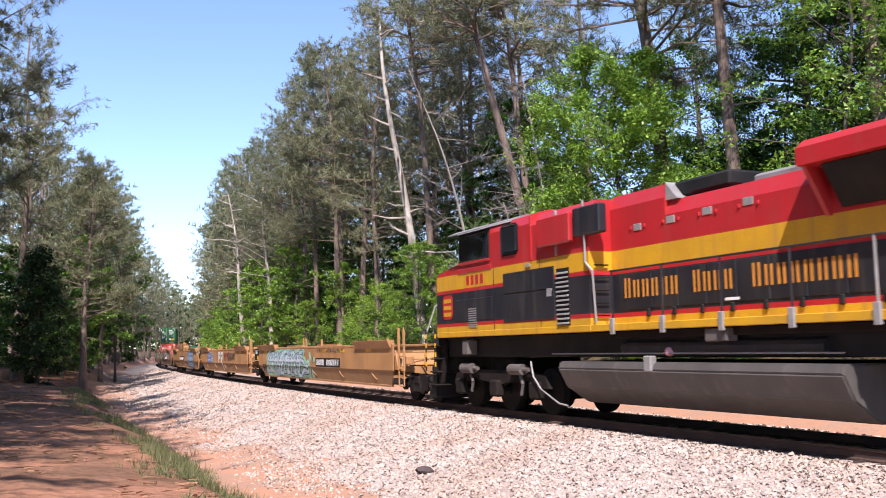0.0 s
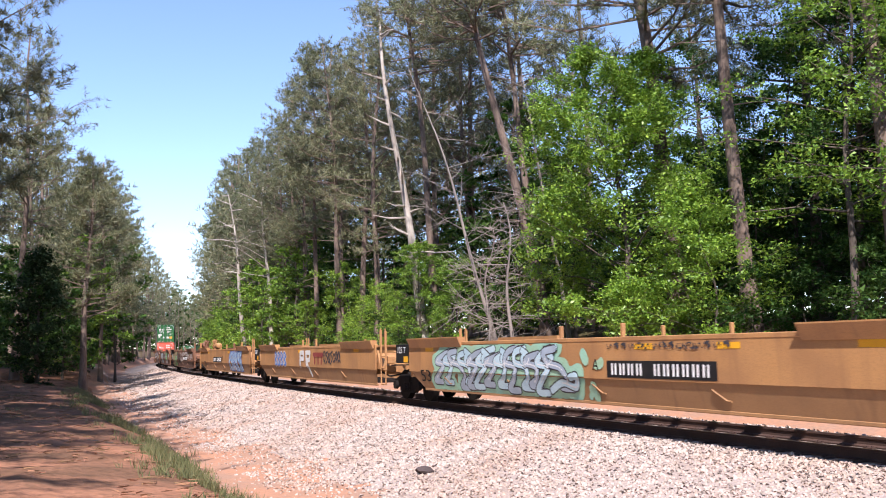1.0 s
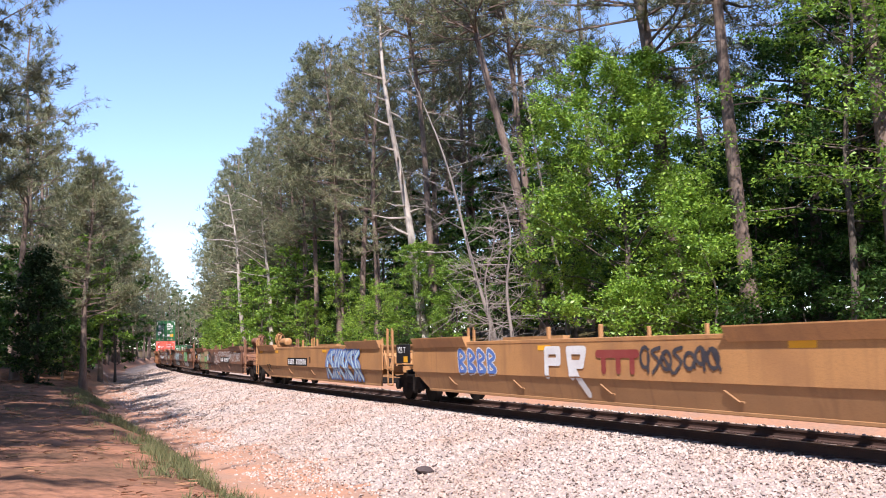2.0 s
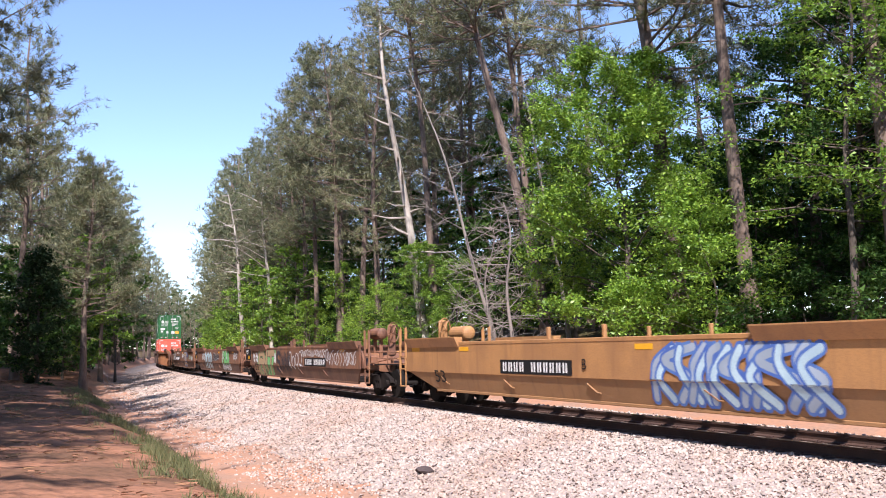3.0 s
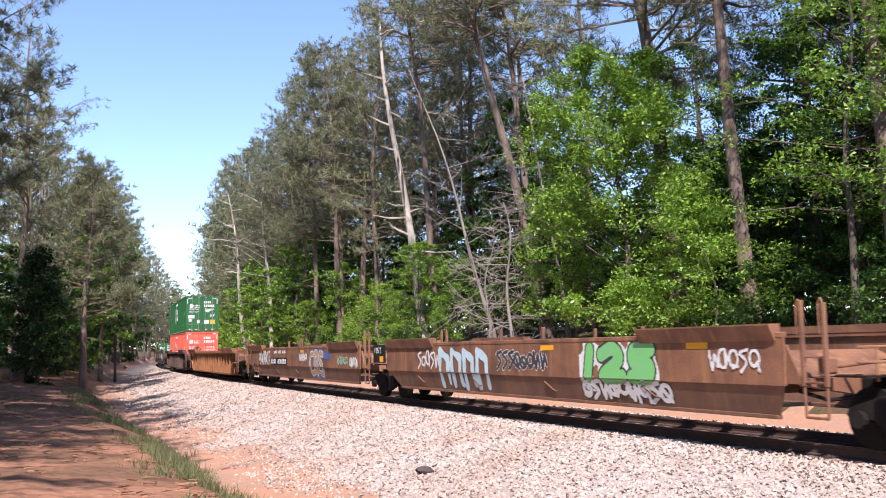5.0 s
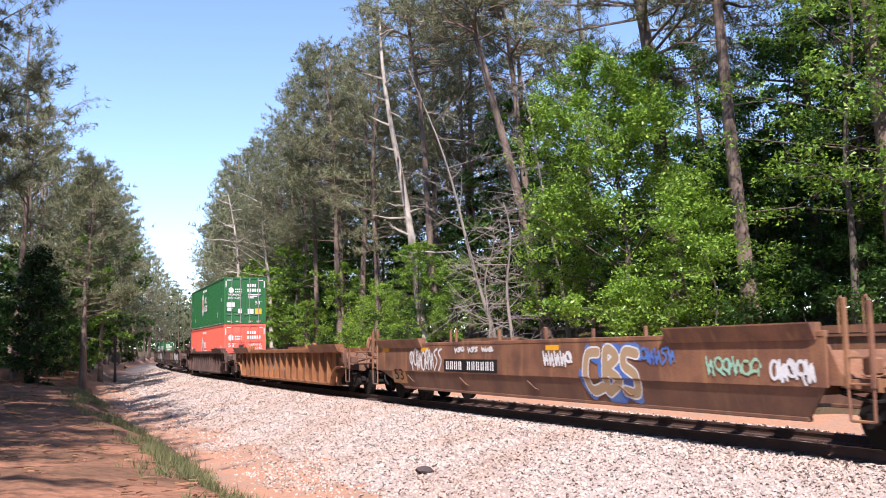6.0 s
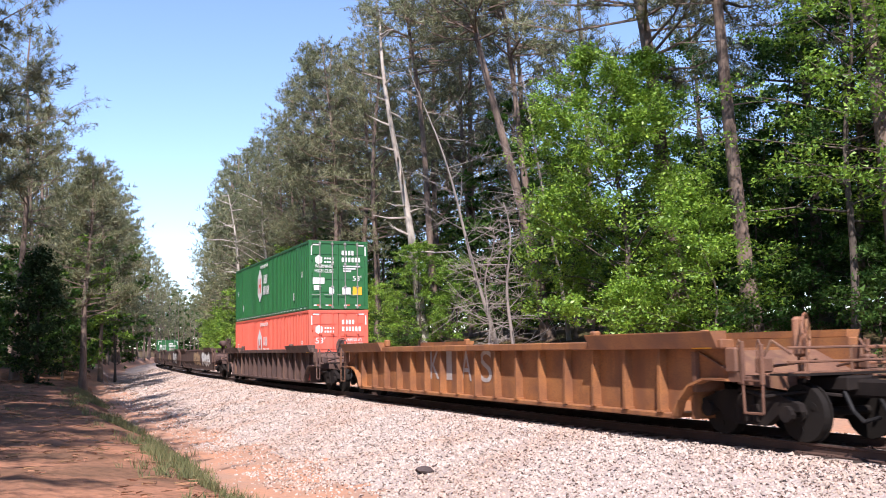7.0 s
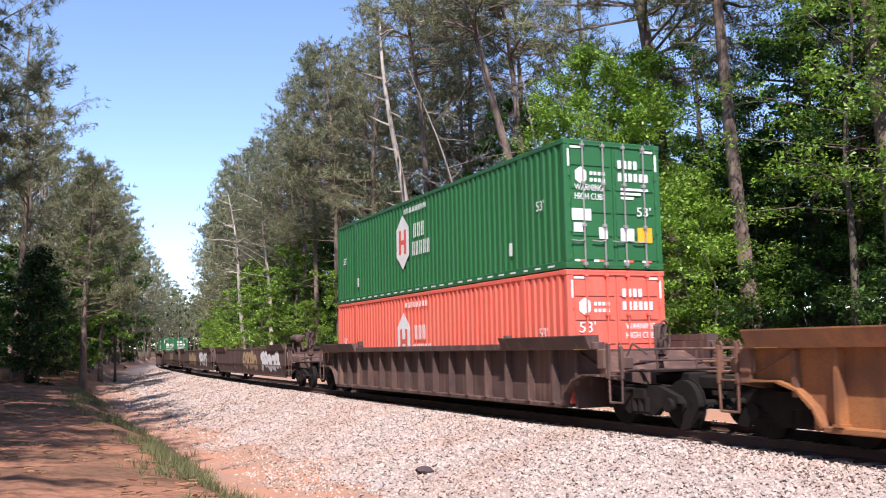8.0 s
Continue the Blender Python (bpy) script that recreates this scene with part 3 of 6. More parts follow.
def make_belt(name, s0, s1, lat0, lat1, z1, count, size, material, label):
    """Far woods: a deep belt of foliage with an uneven top, and the stems in it."""
    rng = np.random.default_rng(int(abs(lat0 * 7)))
    S, L = rng.uniform(s0, s1, count), rng.uniform(lat0, lat1, count)
    top = z1 * (0.72 + 0.28 * np.sin(S * 0.21 + L * 0.3) * np.sin(S * 0.083 + 1.3))
    H = np.array([heading(s) for s in S])
    g = np.array([ground_height(s, l) for s, l in zip(S, L)])
    C = np.stack([np.interp(S, _ss, _px) + np.sin(H) * L, np.interp(S, _ss, _py) - np.cos(H) * L, g + top * rng.uniform(0, 1, count) ** 0.8], 1)
    v, f = leaf_quads(rng, C, 1.4, 5, size, 0.7, True)
    return soup(name, v, f, material, None, label, "woods")


# height of the tree tops along the far side and the camera's side of the line
FAR_TOPS = ((-330, 27), (-190, 30), (-150, 30), (-130, 31.5), (-112, 29.5), (-90, 26), (-75, 23.0), (-69, 24.5), (-60, 26.8), (-50, 26), (-40, 25.5), (-30, 25.5))
NEAR_TOPS = ((-330, 19), (-275, 19), (-260, 25), (-205, 26), (-190, 28), (-150, 28.5), (-112, 26), (-90, 22), (-70, 18.5), (-60, 16.5))


def grow_woods():
    rnd = random.Random(11)
    used = set()
    near = [make_pine(21, 26, 0.28, 3.2, 2000), make_pine(22, 27, 0.38, 3.4, 1900, (0.03, 0.01)), make_pine(24, 28, 0.44, 3.7, 1900, (-0.02, 0.02), 20, 0.30)]
    far = [make_pine(25, 26, 0.22, 3.2, 900, coarse=1.9, stubs=6), make_pine(26, 25, 0.32, 3.4, 900, (0.02, 0.02), coarse=1.9, stubs=6), make_pine(27, 24, 0.18, 3.0, 900, coarse=1.9, stubs=6)]
    HEIGHTS = dict(zip(near + far, (26, 27, 28, 26, 25, 24)))
    bright = [make_broadleaf(31, 9, 3.0, 0.08, 700, 15, 0.10), make_broadleaf(32, 11, 3.2, 0.15, 800, 15, 0.10)]
    far_bright = [make_broadleaf(33, 9, 3.0, 0.05, 460, 9, 0.17), make_broadleaf(38, 12, 3.2, 0.08, 520, 9, 0.17)]
    # understory trees: the woodland shade is put into their leaf colour
    deep = [make_broadleaf(34, 10, 3.0, 0.06, 400, 9, 0.18, M_LEAFSHADE, label="broadleaf tree with leaves darkened for shade"),
            make_broadleaf(35, 14, 3.4, 0.12, 460, 9, 0.21, M_LEAFSHADE, label="tall broadleaf tree with leaves darkened for shade")]
    shade_tree = make_broadleaf(39, 15, 3.6, 0.10, 1300, 16, 0.095, M_LEAFSHADE, limbs=40, label="tall broadleaf tree with leaves darkened for shade", flat=0.7, clump=0.5)
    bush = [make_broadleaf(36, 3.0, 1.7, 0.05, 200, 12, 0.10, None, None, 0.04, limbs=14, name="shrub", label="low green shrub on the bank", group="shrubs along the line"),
            make_broadleaf(37, 3.6, 1.8, 0.05, 200, 12, 0.11, M_LEAFSHADE, None, 0.04, limbs=14, name="shrub", label="low shrub in shade-darkened green under the trees", group="shrubs along the line")]

    def set_out(kinds, s, lat, lo=0.85, hi=1.05):
        plant(rnd.choice(kinds), used, s, lat, rnd.uniform(lo, hi), rnd.uniform(0, 360))

    def set_top(kinds, s, lat, tops, spread=0.04):
        tree = rnd.choice(kinds)
        want = (np.interp(s, *zip(*tops)) - ground_height(s, lat)) * rnd.uniform(1 - spread, 1 + spread * 0.4)
        plant(tree, used, s, lat, float(want) / HEIGHTS[tree], rnd.uniform(0, 360))

    # far side of the line: a close front of pines, mixed wood behind
    s = -325.0
    while s < -37:
        set_top(far if s < -85 else near, s, -9.4 + rnd.uniform(-0.8, 0.6), FAR_TOPS)
        s += rnd.uniform(4.2, 6.0) * (1.5 if s < -190 else 1.0)
    for lat, gap, lo, hi in ((-14, 6.0, -190, -42), (-20, 8.0, -160, -46), (-27, 12.0, -110, 40)):
        s = lo
        while s < hi:
            set_out(far if s < -75 or lat < -17 else near, s, lat + rnd.uniform(-2, 2), 0.85 if s < -85 else 0.88, 0.98 if s < -85 else 1.04)
            s += gap * rnd.uniform(0.7, 1.3)
    for s, lat in ((-29, -18), (-37, -14), (-10.5, -17), (-3, -15.5), (3.0, -13), (6, -14), (12, -18), (20, -13), (28, -16)):
        set_out(near, s, lat, 0.85, 1.0)
    s = -200.0
    while s < -58:
        set_out(far_bright if rnd.random() < 0.8 else deep, s, rnd.uniform(-9.6, -7.8), 0.6, 1.0)
        if rnd.random() < 0.5:
            set_out(deep, s + 1.5, rnd.uniform(-14, -10.5), 0.7, 1.1)
        s += rnd.uniform(3.6, 5.2)
    s = -58.0
    while s < 24:
        low = 0.62 if s > -16 else 1.0
        set_out(deep if rnd.random() < 0.75 else bright, s, rnd.uniform(-16, -11.5), 0.6 * low, 1.0 * low)
        if rnd.random() < 0.6:
            set_out(deep, s + 1.0, rnd.uniform(-28, -20), 0.7, 1.1)
        if rnd.random() < 0.55:
            set_out(bush, s, rnd.uniform(-9.5, -8.0), 0.5, 0.9)
        if s < -26 and rnd.random() < 0.85:
            set_out(bright if rnd.random() < 0.8 else deep, s + 0.7, rnd.uniform(-9.4, -8.0), 0.45, 0.85)
        s += rnd.uniform(3.0, 4.4)
    # trees that stand out along the far bank
    plant(make_bare(41, 21.0, 2.1, (-0.125, 0.0), 0.31, 0.25, 26, 1, label="tall pale dead pine with broken branch stubs"), used, -32.6, -9.0, 1.0, 0)
    plant(make_pine(42, 27, 0.62, 3.2, 1700, (-0.07, 0.0), 18, 0.26), used, -33.6, -10.2, 1.0, 0)
    plant(make_pine(43, 24, 0.5, 3.2, 2200, (-0.04, 0.0), 26, 0.25), used, -49.0, -8.6, 1.0, 0)
    plant(make_pine(44, 25, 0.62, 3.6, 2000, (-0.20, 0.0), 16, 0.30, label="leaning tall pine with a high crown"), used, -23.3, -12.0, 1.0, 0)
    plant(make_pine(45, 26, 0.60, 3.6, 2000, (-0.12, 0.02), 10, 0.26, label="leaning tall pine with a high crown"), used, -27.0, -14.0, 1.0, 0)
    plant(make_pine(46, 25, 0.42, 4.4, 2600, (-0.09, 0.0), 10, 0.40, label="thick pine with spreading upper limbs"), used, -12.2, -11.6, 1.0, 0)
    plant(make_pine(47, 25, 0.48, 4.0, 2300, (-0.07, 0.0), 14, 0.30), used, -7.6, -11.0, 1.0, 0)
    plant(make_pine(48, 24, 0.55, 4.0, 2200, (-0.02, 0.0), 8, 0.30), used, -1.6, -11.0, 1.0, 0)
    plant(make_broadleaf(51, 12.0, 3.8, 0.08, 3600, 18, 0.08, M_LEAF, None, 0.16, limbs=56, label="large bright green tree in fresh leaf at the wood's edge", simple=False, flat=0.75, clump=0.36), used, -12.0, -8.8, 1.0, 0)
    plant(make_broadleaf(52, 12.5, 3.4, 0.3, 720, 16, 0.08, M_LEAF, None, 0.14, (0.05, 0), limbs=34, label="airy green tree with layered sprays of leaves", flat=0.35, clump=0.5), used, -2.4, -10.0, 1.0, 40)
    plant(make_broadleaf(53, 11.5, 3.2, 0.3, 760, 16, 0.08, M_LEAF, None, 0.12, (-0.05, 0), limbs=32, label="airy green tree with layered sprays of leaves", flat=0.35, clump=0.5), used, 1.2, -9.6, 1.0, 160)
    plant(make_broadleaf(54, 12.5, 3.0, 0.4, 700, 14, 0.10, M_LEAFSHADE, None, 0.16, (0.0, 0), limbs=32, label="tall tree in shade-darkened green behind the bank"), used, -4.2, -12.5, 1.0, 160)
    plant(make_broadleaf(55, 5.2, 2.1, 0.05, 520, 16, 0.075, M_LEAF, None, 0.06, limbs=22, name="shrub", label="leafy green shrub on the bank", group="shrubs along the line"), used, -6.4, -8.2, 1.0, 0)
    plant(make_broadleaf(56, 3.2, 1.7, 0.05, 360, 16, 0.075, M_LEAF, None, 0.05, limbs=20, name="shrub", label="leafy green shrub on the bank", group="shrubs along the line"), used, -8.9, -7.9, 1.0, 0)
    plant(make_bare(61, 7.5, 3.0, (-0.05, 0), 0.10, 0.08, 40, 12, M_BARE, "leafless grey thicket of fine twigs"), used, -20.4, -8.4, 1.0, 0)
    plant(make_bare(65, 6.5, 2.6, (0.08, 0), 0.09, 0.08, 34, 12, M_BARE, "leafless grey thicket of fine twigs"), used, -23.5, -8.6, 1.0, 70)
    plant(make_bare(62, 15.0, 3.6, (-0.28, 0), 0.11, 0.35, 20, 8, M_BARE, label="leaning dead tree with pale forked branches"), used, -24.6, -9.8, 1.0, 0)
    plant(make_bare(66, 13.0, 3.6, (-0.18, 0), 0.10, 0.35, 18, 8, M_BARE, label="leaning dead tree with pale forked branches"), used, -20.6, -11.5, 1.0, 30)
    plant(make_bare(63, 19.0, 4.8, (-0.10, 0), 0.30, 0.35, 20, 4, label="tall pale dead tree with forked branches"), used, -88.0, -7.6, 1.0, 0)
    plant(make_bare(64, 17.0, 4.2, (-0.06, 0), 0.24, 0.4, 16, 4, label="tall pale dead tree with forked branches"), used, -72.0, -7.9, 1.0, 0)
    # the camera's side
    s = -320.0
    while s < -66:
        set_top(far, s, rnd.uniform(8.6, 9.6) - (0.8 if s < -105 else 0), NEAR_TOPS)
        if s > -200:
            set_out(far, s + 3, rnd.uniform(13, 18), 0.9, 1.05)
            set_out(deep, s + 1, rnd.uniform(9.0, 11), 0.55, 0.9)
        s += rnd.uniform(5, 7) * (1.5 if s < -190 else 1.0)
    close = make_pine(50, 25, 0.2, 3.5, 7000, (0.01, 0), 10, 0.28, label="dark pine with long layered limbs beside the road", needle=0.018)
    for x, y, k, turn in ((-18.9, 33, 1.0, 200), (-22.4, 37, 0.9, 130)):
        plant(close, used, 0, 0, k, turn, 0.1, (x, y))
    for x, y in ((-27, 44), (-31, 53), (-29, 63), (-37, 58), (-41, 70), (-26.5, 72), (-33.5, 76), (-16.5, 23), (-14, 15.5), (-12.6, 8.5), (-11.8, 1.5), (-20, 12), (-24, 30), (-36, 42), (-14.5, -6), (-46, 60), (-19, 3), (-22, 20)):
        plant(rnd.choice(near if y > 28 else far), used, 0, 0, rnd.uniform(0.8, 0.95) * (0.72 if y > 70 else 1.0), rnd.uniform(0, 360), 0.1, (x, y))
    for x, y in ((-25.5, 57), (-29, 59), (-33, 64), (-36, 66), (-31, 68), (-39, 62), (-27, 66), (-30, 74), (-35, 80), (-43, 66), (-27.5, 78), (-32, 84)):
        plant(rnd.choice(deep), used, 0, 0, rnd.uniform(0.6, 1.0), rnd.uniform(0, 360), 0.1, (x, y))
    for x, y in ((-27.0, 70), (-30.5, 77)):
        plant(rnd.choice(far_bright), used, 0, 0, rnd.uniform(0.7, 1.0), rnd.uniform(0, 360), 0.1, (x, y))
    # a lower pine in the sun at the edge of the clearing, and the tall pines that shade the dirt road
    plant(make_pine(49, 15.0, 0.30, 2.6, 2000, (0.02, 0), 12, 0.24, label="medium pine standing at the end of the dirt road"), used, -47, 9.2, 1.0, 0)
    for x, y, k in ((-11.2, 9.0, 0.95), (-12.6, 17.0, 0.95), (-16.2, 24.5, 1.0), (-9.6, 2.5, 0.9), (-13.5, 12.5, 0.95), (-18.5, 29.5, 0.9), (-23.0, 38.0, 0.85), (-16.8, 19.0, 1.0), (-24.0, 42.0, 0.9), (-27.0, 46.0, 0.95), (-30.0, 50.0, 0.95), (-26.5, 36.0, 1.0), (-33.0, 46.0, 1.0), (-36.0, 53.0, 1.0), (-40.0, 60.0, 1.0)):
        plant(rnd.choice(near if y > 28 else far), used, 0, 0, k, rnd.uniform(0, 360), 0.1, (x, y))
    plant(make_broadleaf(71, 8.4, 1.5, 0.03, 600, 16, 0.12, M_CEDAR, None, 0.12, limbs=40, wobble=0.1, name="cedar_tree", label="dark narrow cedar at the edge of the clearing", group="cedars", flat=0.8), used, 0, 0, 1.0, 0, 0.1, (-24.4, 56))
    for x, y in ((-17.5, 12), (-17.5, 4), (-20.5, 18), (-17, -3), (-24, 26), (-23, 9), (-28, 34)):
        plant(deep[1], used, 0, 0, rnd.uniform(1.35, 1.6), rnd.uniform(0, 360), 0.1, (x, y))
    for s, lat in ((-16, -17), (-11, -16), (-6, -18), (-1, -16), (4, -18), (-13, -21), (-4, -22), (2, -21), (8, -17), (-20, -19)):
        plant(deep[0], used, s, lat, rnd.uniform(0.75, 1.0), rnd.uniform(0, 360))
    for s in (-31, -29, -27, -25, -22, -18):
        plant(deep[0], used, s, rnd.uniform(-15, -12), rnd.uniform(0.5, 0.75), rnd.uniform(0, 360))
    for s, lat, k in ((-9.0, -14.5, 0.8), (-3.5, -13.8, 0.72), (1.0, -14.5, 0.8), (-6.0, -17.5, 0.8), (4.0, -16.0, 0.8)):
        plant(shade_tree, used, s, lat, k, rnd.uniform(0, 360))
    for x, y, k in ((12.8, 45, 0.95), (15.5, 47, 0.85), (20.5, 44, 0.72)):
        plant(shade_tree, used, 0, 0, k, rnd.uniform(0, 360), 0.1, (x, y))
    for x, y, k in ((2.0, 60, 1.0), (5.0, 57, 1.0), (-0.5, 64, 1.0)):
        plant(near[0], used, 0, 0, k, rnd.uniform(0, 360), 0.1, (x, y))
    for s in np.arange(-9, 12, 1.7):
        set_out(bush[1:], float(s), rnd.uniform(-12.5, -9.0), 0.6, 1.0)
    make_belt("far_woods", -70, 45, -33, -27, 7, 2600, 0.46, M_LEAFSHADE, "shade-darkened undergrowth deep in the woods")
    make_belt("far_woods", -190, 80, -46, -33, 13, 5600, 0.62, M_LEAFSHADE, "dense woods in shade-darkened green far behind the front trees")
    make_belt("far_woods", -220, 20, 26, 44, 15, 6000, 0.62, M_LEAFSHADE, "dense woods in shade-darkened green beyond the clearing")
    make_belt("far_woods", -430, -335, -70, 60, 27, 9000, 0.9, M_LEAFSHADE, "hazy green woods closing the end of the line")


grow_woods()


def grow_grass():
    """A ragged strip of grass between the ditch and the dirt road, weeds on the far bank."""
    rng = np.random.default_rng(9)
    spots = []
    for s, l in zip(rng.uniform(-42, 9, 3600), rng.normal(9.3, 0.48, 3600)):
        if noise.noise(Vector((s * 0.45, l * 0.7, 2.0))) > 0.13:
            spots.append((s, l, rng.uniform(0.5, 1.4)))
    for s, l in zip(rng.uniform(-70, 14, 2200), rng.uniform(-13, -6.2, 2200)):
        if noise.noise(Vector((s * 0.4, l * 0.4, 7.0))) > 0.0:
            spots.append((s, l, rng.uniform(0.5, 1.2)))
    for s, l in zip(rng.uniform(-62, -10, 900), rng.uniform(12, 22, 900)):
        if noise.noise(Vector((s * 0.3, l * 0.3, 5.0))) > 0.15:
            spots.append((s, l, rng.uniform(0.3, 0.6)))
    C = np.array([tuple(on_line(s, l, ground_height(s, l) - 0.02)) for s, l, k in spots])
    out = np.tile(np.array([[0.0, 0.0, 1.0]]), (len(C), 1))
    v, f = blades(rng, C, out, 12, 0.20, 0.009, 0.38)
    tall = np.repeat(np.array([q[2] for q in spots]), 12)
    v = v.reshape(-1, 3, 3)
    v[:, 2] = v[:, :2].mean(1) + (v[:, 2] - v[:, :2].mean(1)) * tall[:, None]
    v = v.reshape(-1, 3)
    soup("grass_tufts", v, f, M_GRASS, None, "ragged green grass tufts along the ditch", "grass")
    P = [(s, l) for s, l in zip(rng.uniform(-60, 9, 5200), rng.uniform(9.6, 22, 5200)) if noise.noise(Vector((s * 0.35, l * 0.5, 11.0))) > -0.1]
    C = np.array([tuple(on_line(s, l, ground_height(s, l) + 0.012)) for s, l in P])
    out = rng.normal(0, 1, (len(C), 3)) * np.array([1, 1, 0.05])
    v, f = blades(rng, C, out / np.linalg.norm(out, axis=1)[:, None], 5, 0.22, 0.010, 0.35)
    v[:, 2] = np.repeat(np.repeat(C[:, 2], 5), 3) + rng.uniform(0, 0.03, len(v))
    soup("pine_straw", v, f, M_STRAW, None, "fallen brown pine straw on the dirt road", "litter")
    bm = bmesh.new()
    rnd = random.Random(3)
    for s, l in ((-9.5, 9.6), (-7.0, 9.2), (-14, 9.8), (-4.5, 10.2)):
        p = on_line(s, l, ground_height(s, l) + 0.015)
        add_rod(bm, p, p + Vector((rnd.uniform(-0.8, 0.8), rnd.uniform(-0.8, 0.8), 0.03)), 0.014, 6)
    tagged(part("fallen_sticks", bm, M_BARK), "fallen dry sticks on the dirt", "sticks", kind="stuff")


grow_grass()


def make_dark_rock():
    bm = bmesh.new()
    bmesh.ops.create_icosphere(bm, subdivisions=2, radius=0.13)
    for v in bm.verts:
        v.co = Vector((v.co.x * 1.4, v.co.y, v.co.z * 0.6)) * (1 + 0.35 * noise.noise(v.co * 9))
    ob = part("dark_rock", bm, M_DARKROCK)
    p = on_line(1.0, 5.2)
    ob.location = (p.x, p.y, ground_height(1.0, 5.2) + 0.06)
    tagged(ob, "dark rock lying on the pale ballast", "rock")


make_dark_rock()


# ---- the train ----
UNITS = []       # (thing, middle, half base): keyed along the line at the end


def spinning(parent, x, r=0.457, gauge=0.755):
    """A wheelset: axle and two wheels."""
    bm = bmesh.new()
    for side in (-1, 1):
        y = side * gauge
        for a, b, rr in ((y - 0.065, y + 0.065, r), (y - side * 0.09 - 0.015, y - side * 0.09 + 0.015, r + 0.025)):
            add_rod(bm, (0, a, 0), (0, b, 0), rr, 28)
        add_rod(bm, (0, y + side * 0.06, 0), (0, y + side * 0.12, 0), 0.13, 12)
        for k in range(3):
            a = k * 2.094
            add_rod(bm, (math.cos(a) * r * 0.6, y + side * 0.05, math.sin(a) * r * 0.6), (math.cos(a) * r * 0.6, y + side * 0.075, math.sin(a) * r * 0.6), 0.06, 8)
    add_rod(bm, (0, -1.05, 0), (0, 1.05, 0), 0.075, 10)
    ob = part("wheelset", bm, M_WHEEL, parent, "dark steel wheels on an axle")
    ob.location = (x, 0, r + 0.001)
    WHEELS.append((ob, x, r))
    return ob


WHEELS = []


def add_truck(parent, x, base=1.83, r=0.457):
    """A two-axle freight truck: cast side frames, bolster, springs, bearings."""
    for side in (-1, 1):
        y = side * 1.02
        bm = bmesh.new()
        h = base / 2
        pts = ((x - h - 0.25, 0.50), (x - h - 0.2, 0.62), (x - 0.55, 0.80), (x + 0.55, 0.80), (x + h + 0.2, 0.62), (x + h + 0.25, 0.50), (x + h - 0.2, 0.46), (x + 0.42, 0.24), (x - 0.42, 0.24), (x - h + 0.2, 0.46))
        add_prism(bm, pts, y - 0.07, y + 0.07, "y")
        fr = part("side_frame", bm, M_IRON, parent, "cast iron truck side frame")
        bm = bmesh.new()
        for dx in (-0.2, 0.0, 0.2):
            add_rod(bm, (x + dx, y + side * 0.04, 0.30), (x + dx, y + side * 0.04, 0.58), 0.085, 10)
        part("spring", bm, M_IRON, fr)
        for dx in (-h, h):
            part("bearing", rods([((x + dx, y - 0.05, r), (x + dx, y + side * 0.16, r))], 0.13, 12), M_IRON, fr)
    part("bolster", box(x - 0.2, x + 0.2, -1.15, 1.15, 0.52, 0.76, 0.03), M_IRON, parent)
    for dx in (-base / 2, base / 2):
        spinning(parent, x + dx, r)


def add_decal(parent, name, pts, y, material, label=""):
    """A flat painted shape on the side wall, given in x and z, facing the camera."""
    bm = bmesh.new()
    f = bm.faces.new([bm.verts.new((p[0], y, p[1])) for p in pts])
    if f.normal.y > 0 or f.calc_area() < 0:
        f.normal_flip()
    return part(name, bm, material, parent, label)


def bar_row(parent, name, x0, x1, z0, z1, y, count, material, gaps=(), label=""):
    """Plain upright bars of the size of letters."""
    w = (x1 - x0) / count
    for i in range(count):
        if i not in gaps:
            for a, b in ((0.14, 0.34), (0.56, 0.76)):
                part(name, box(x0 + w * (i + a), x0 + w * (i + b), y - 0.002, y + 0.002, z0, z1), material, parent, label)


def words(parent, name, text, x, z, y, height, material, turn=90, rz=0, width=None, label=""):
    """Lettering in Blender's own font on a wall; it reads from the camera's side."""
    cu = bpy.data.curves.new(name, "FONT")
    cu.body, cu.size, cu.align_x, cu.align_y, cu.extrude = text, height * 1.35, "LEFT", "BOTTOM", 0.002
    ob = new(name, cu)
    me = bpy.data.meshes.new_from_object(ob)
    bpy.data.objects.remove(ob)
    me.materials.clear()
    me.materials.append(material)
    ob = new(name, me)
    xs = [v.co.x for v in me.vertices]
    k = width / (max(xs) - min(xs)) if width else 1.0
    for v in me.vertices:
        v.co.x = (v.co.x - min(xs)) * k
    ob.parent = parent
    ob.matrix_basis = Matrix.Translation((x, y, z)) @ pose(0, 0, 0, turn, 0, rz)
    if label:
        ob["label"] = label
    return ob


def wall_mesh(x0, x1, cut0, cut1, side, low):
    """Side wall of a well: a plumb upper sheet or the lower sheet that leans in; cut0 and cut1 give the slope over the trucks."""
    bm = bmesh.new()
    if not low:
        add_box(bm, x0, x1, side * 1.5 - 0.02, side * 1.5 + 0.02, 0.92, 1.70)
    else:
        out = ((x0 + 0.05, 1.5, 0.93), (x1 - 0.05, 1.5, 0.93), (x1 - cut1, 1.385, 0.44), (x0 + cut0, 1.385, 0.44))
        a = [bm.verts.new((p[0], side * p[1], p[2])) for p in out]
        b = [bm.verts.new((p[0], side * (p[1] - 0.04), p[2])) for p in out]
        fs = [bm.faces.new(a), bm.faces.new(b)] + [bm.faces.new((a[i], a[(i + 1) % 4], b[(i + 1) % 4], b[i])) for i in range(4)]
        bmesh.ops.recalc_face_normals(bm, faces=fs)
    return bm


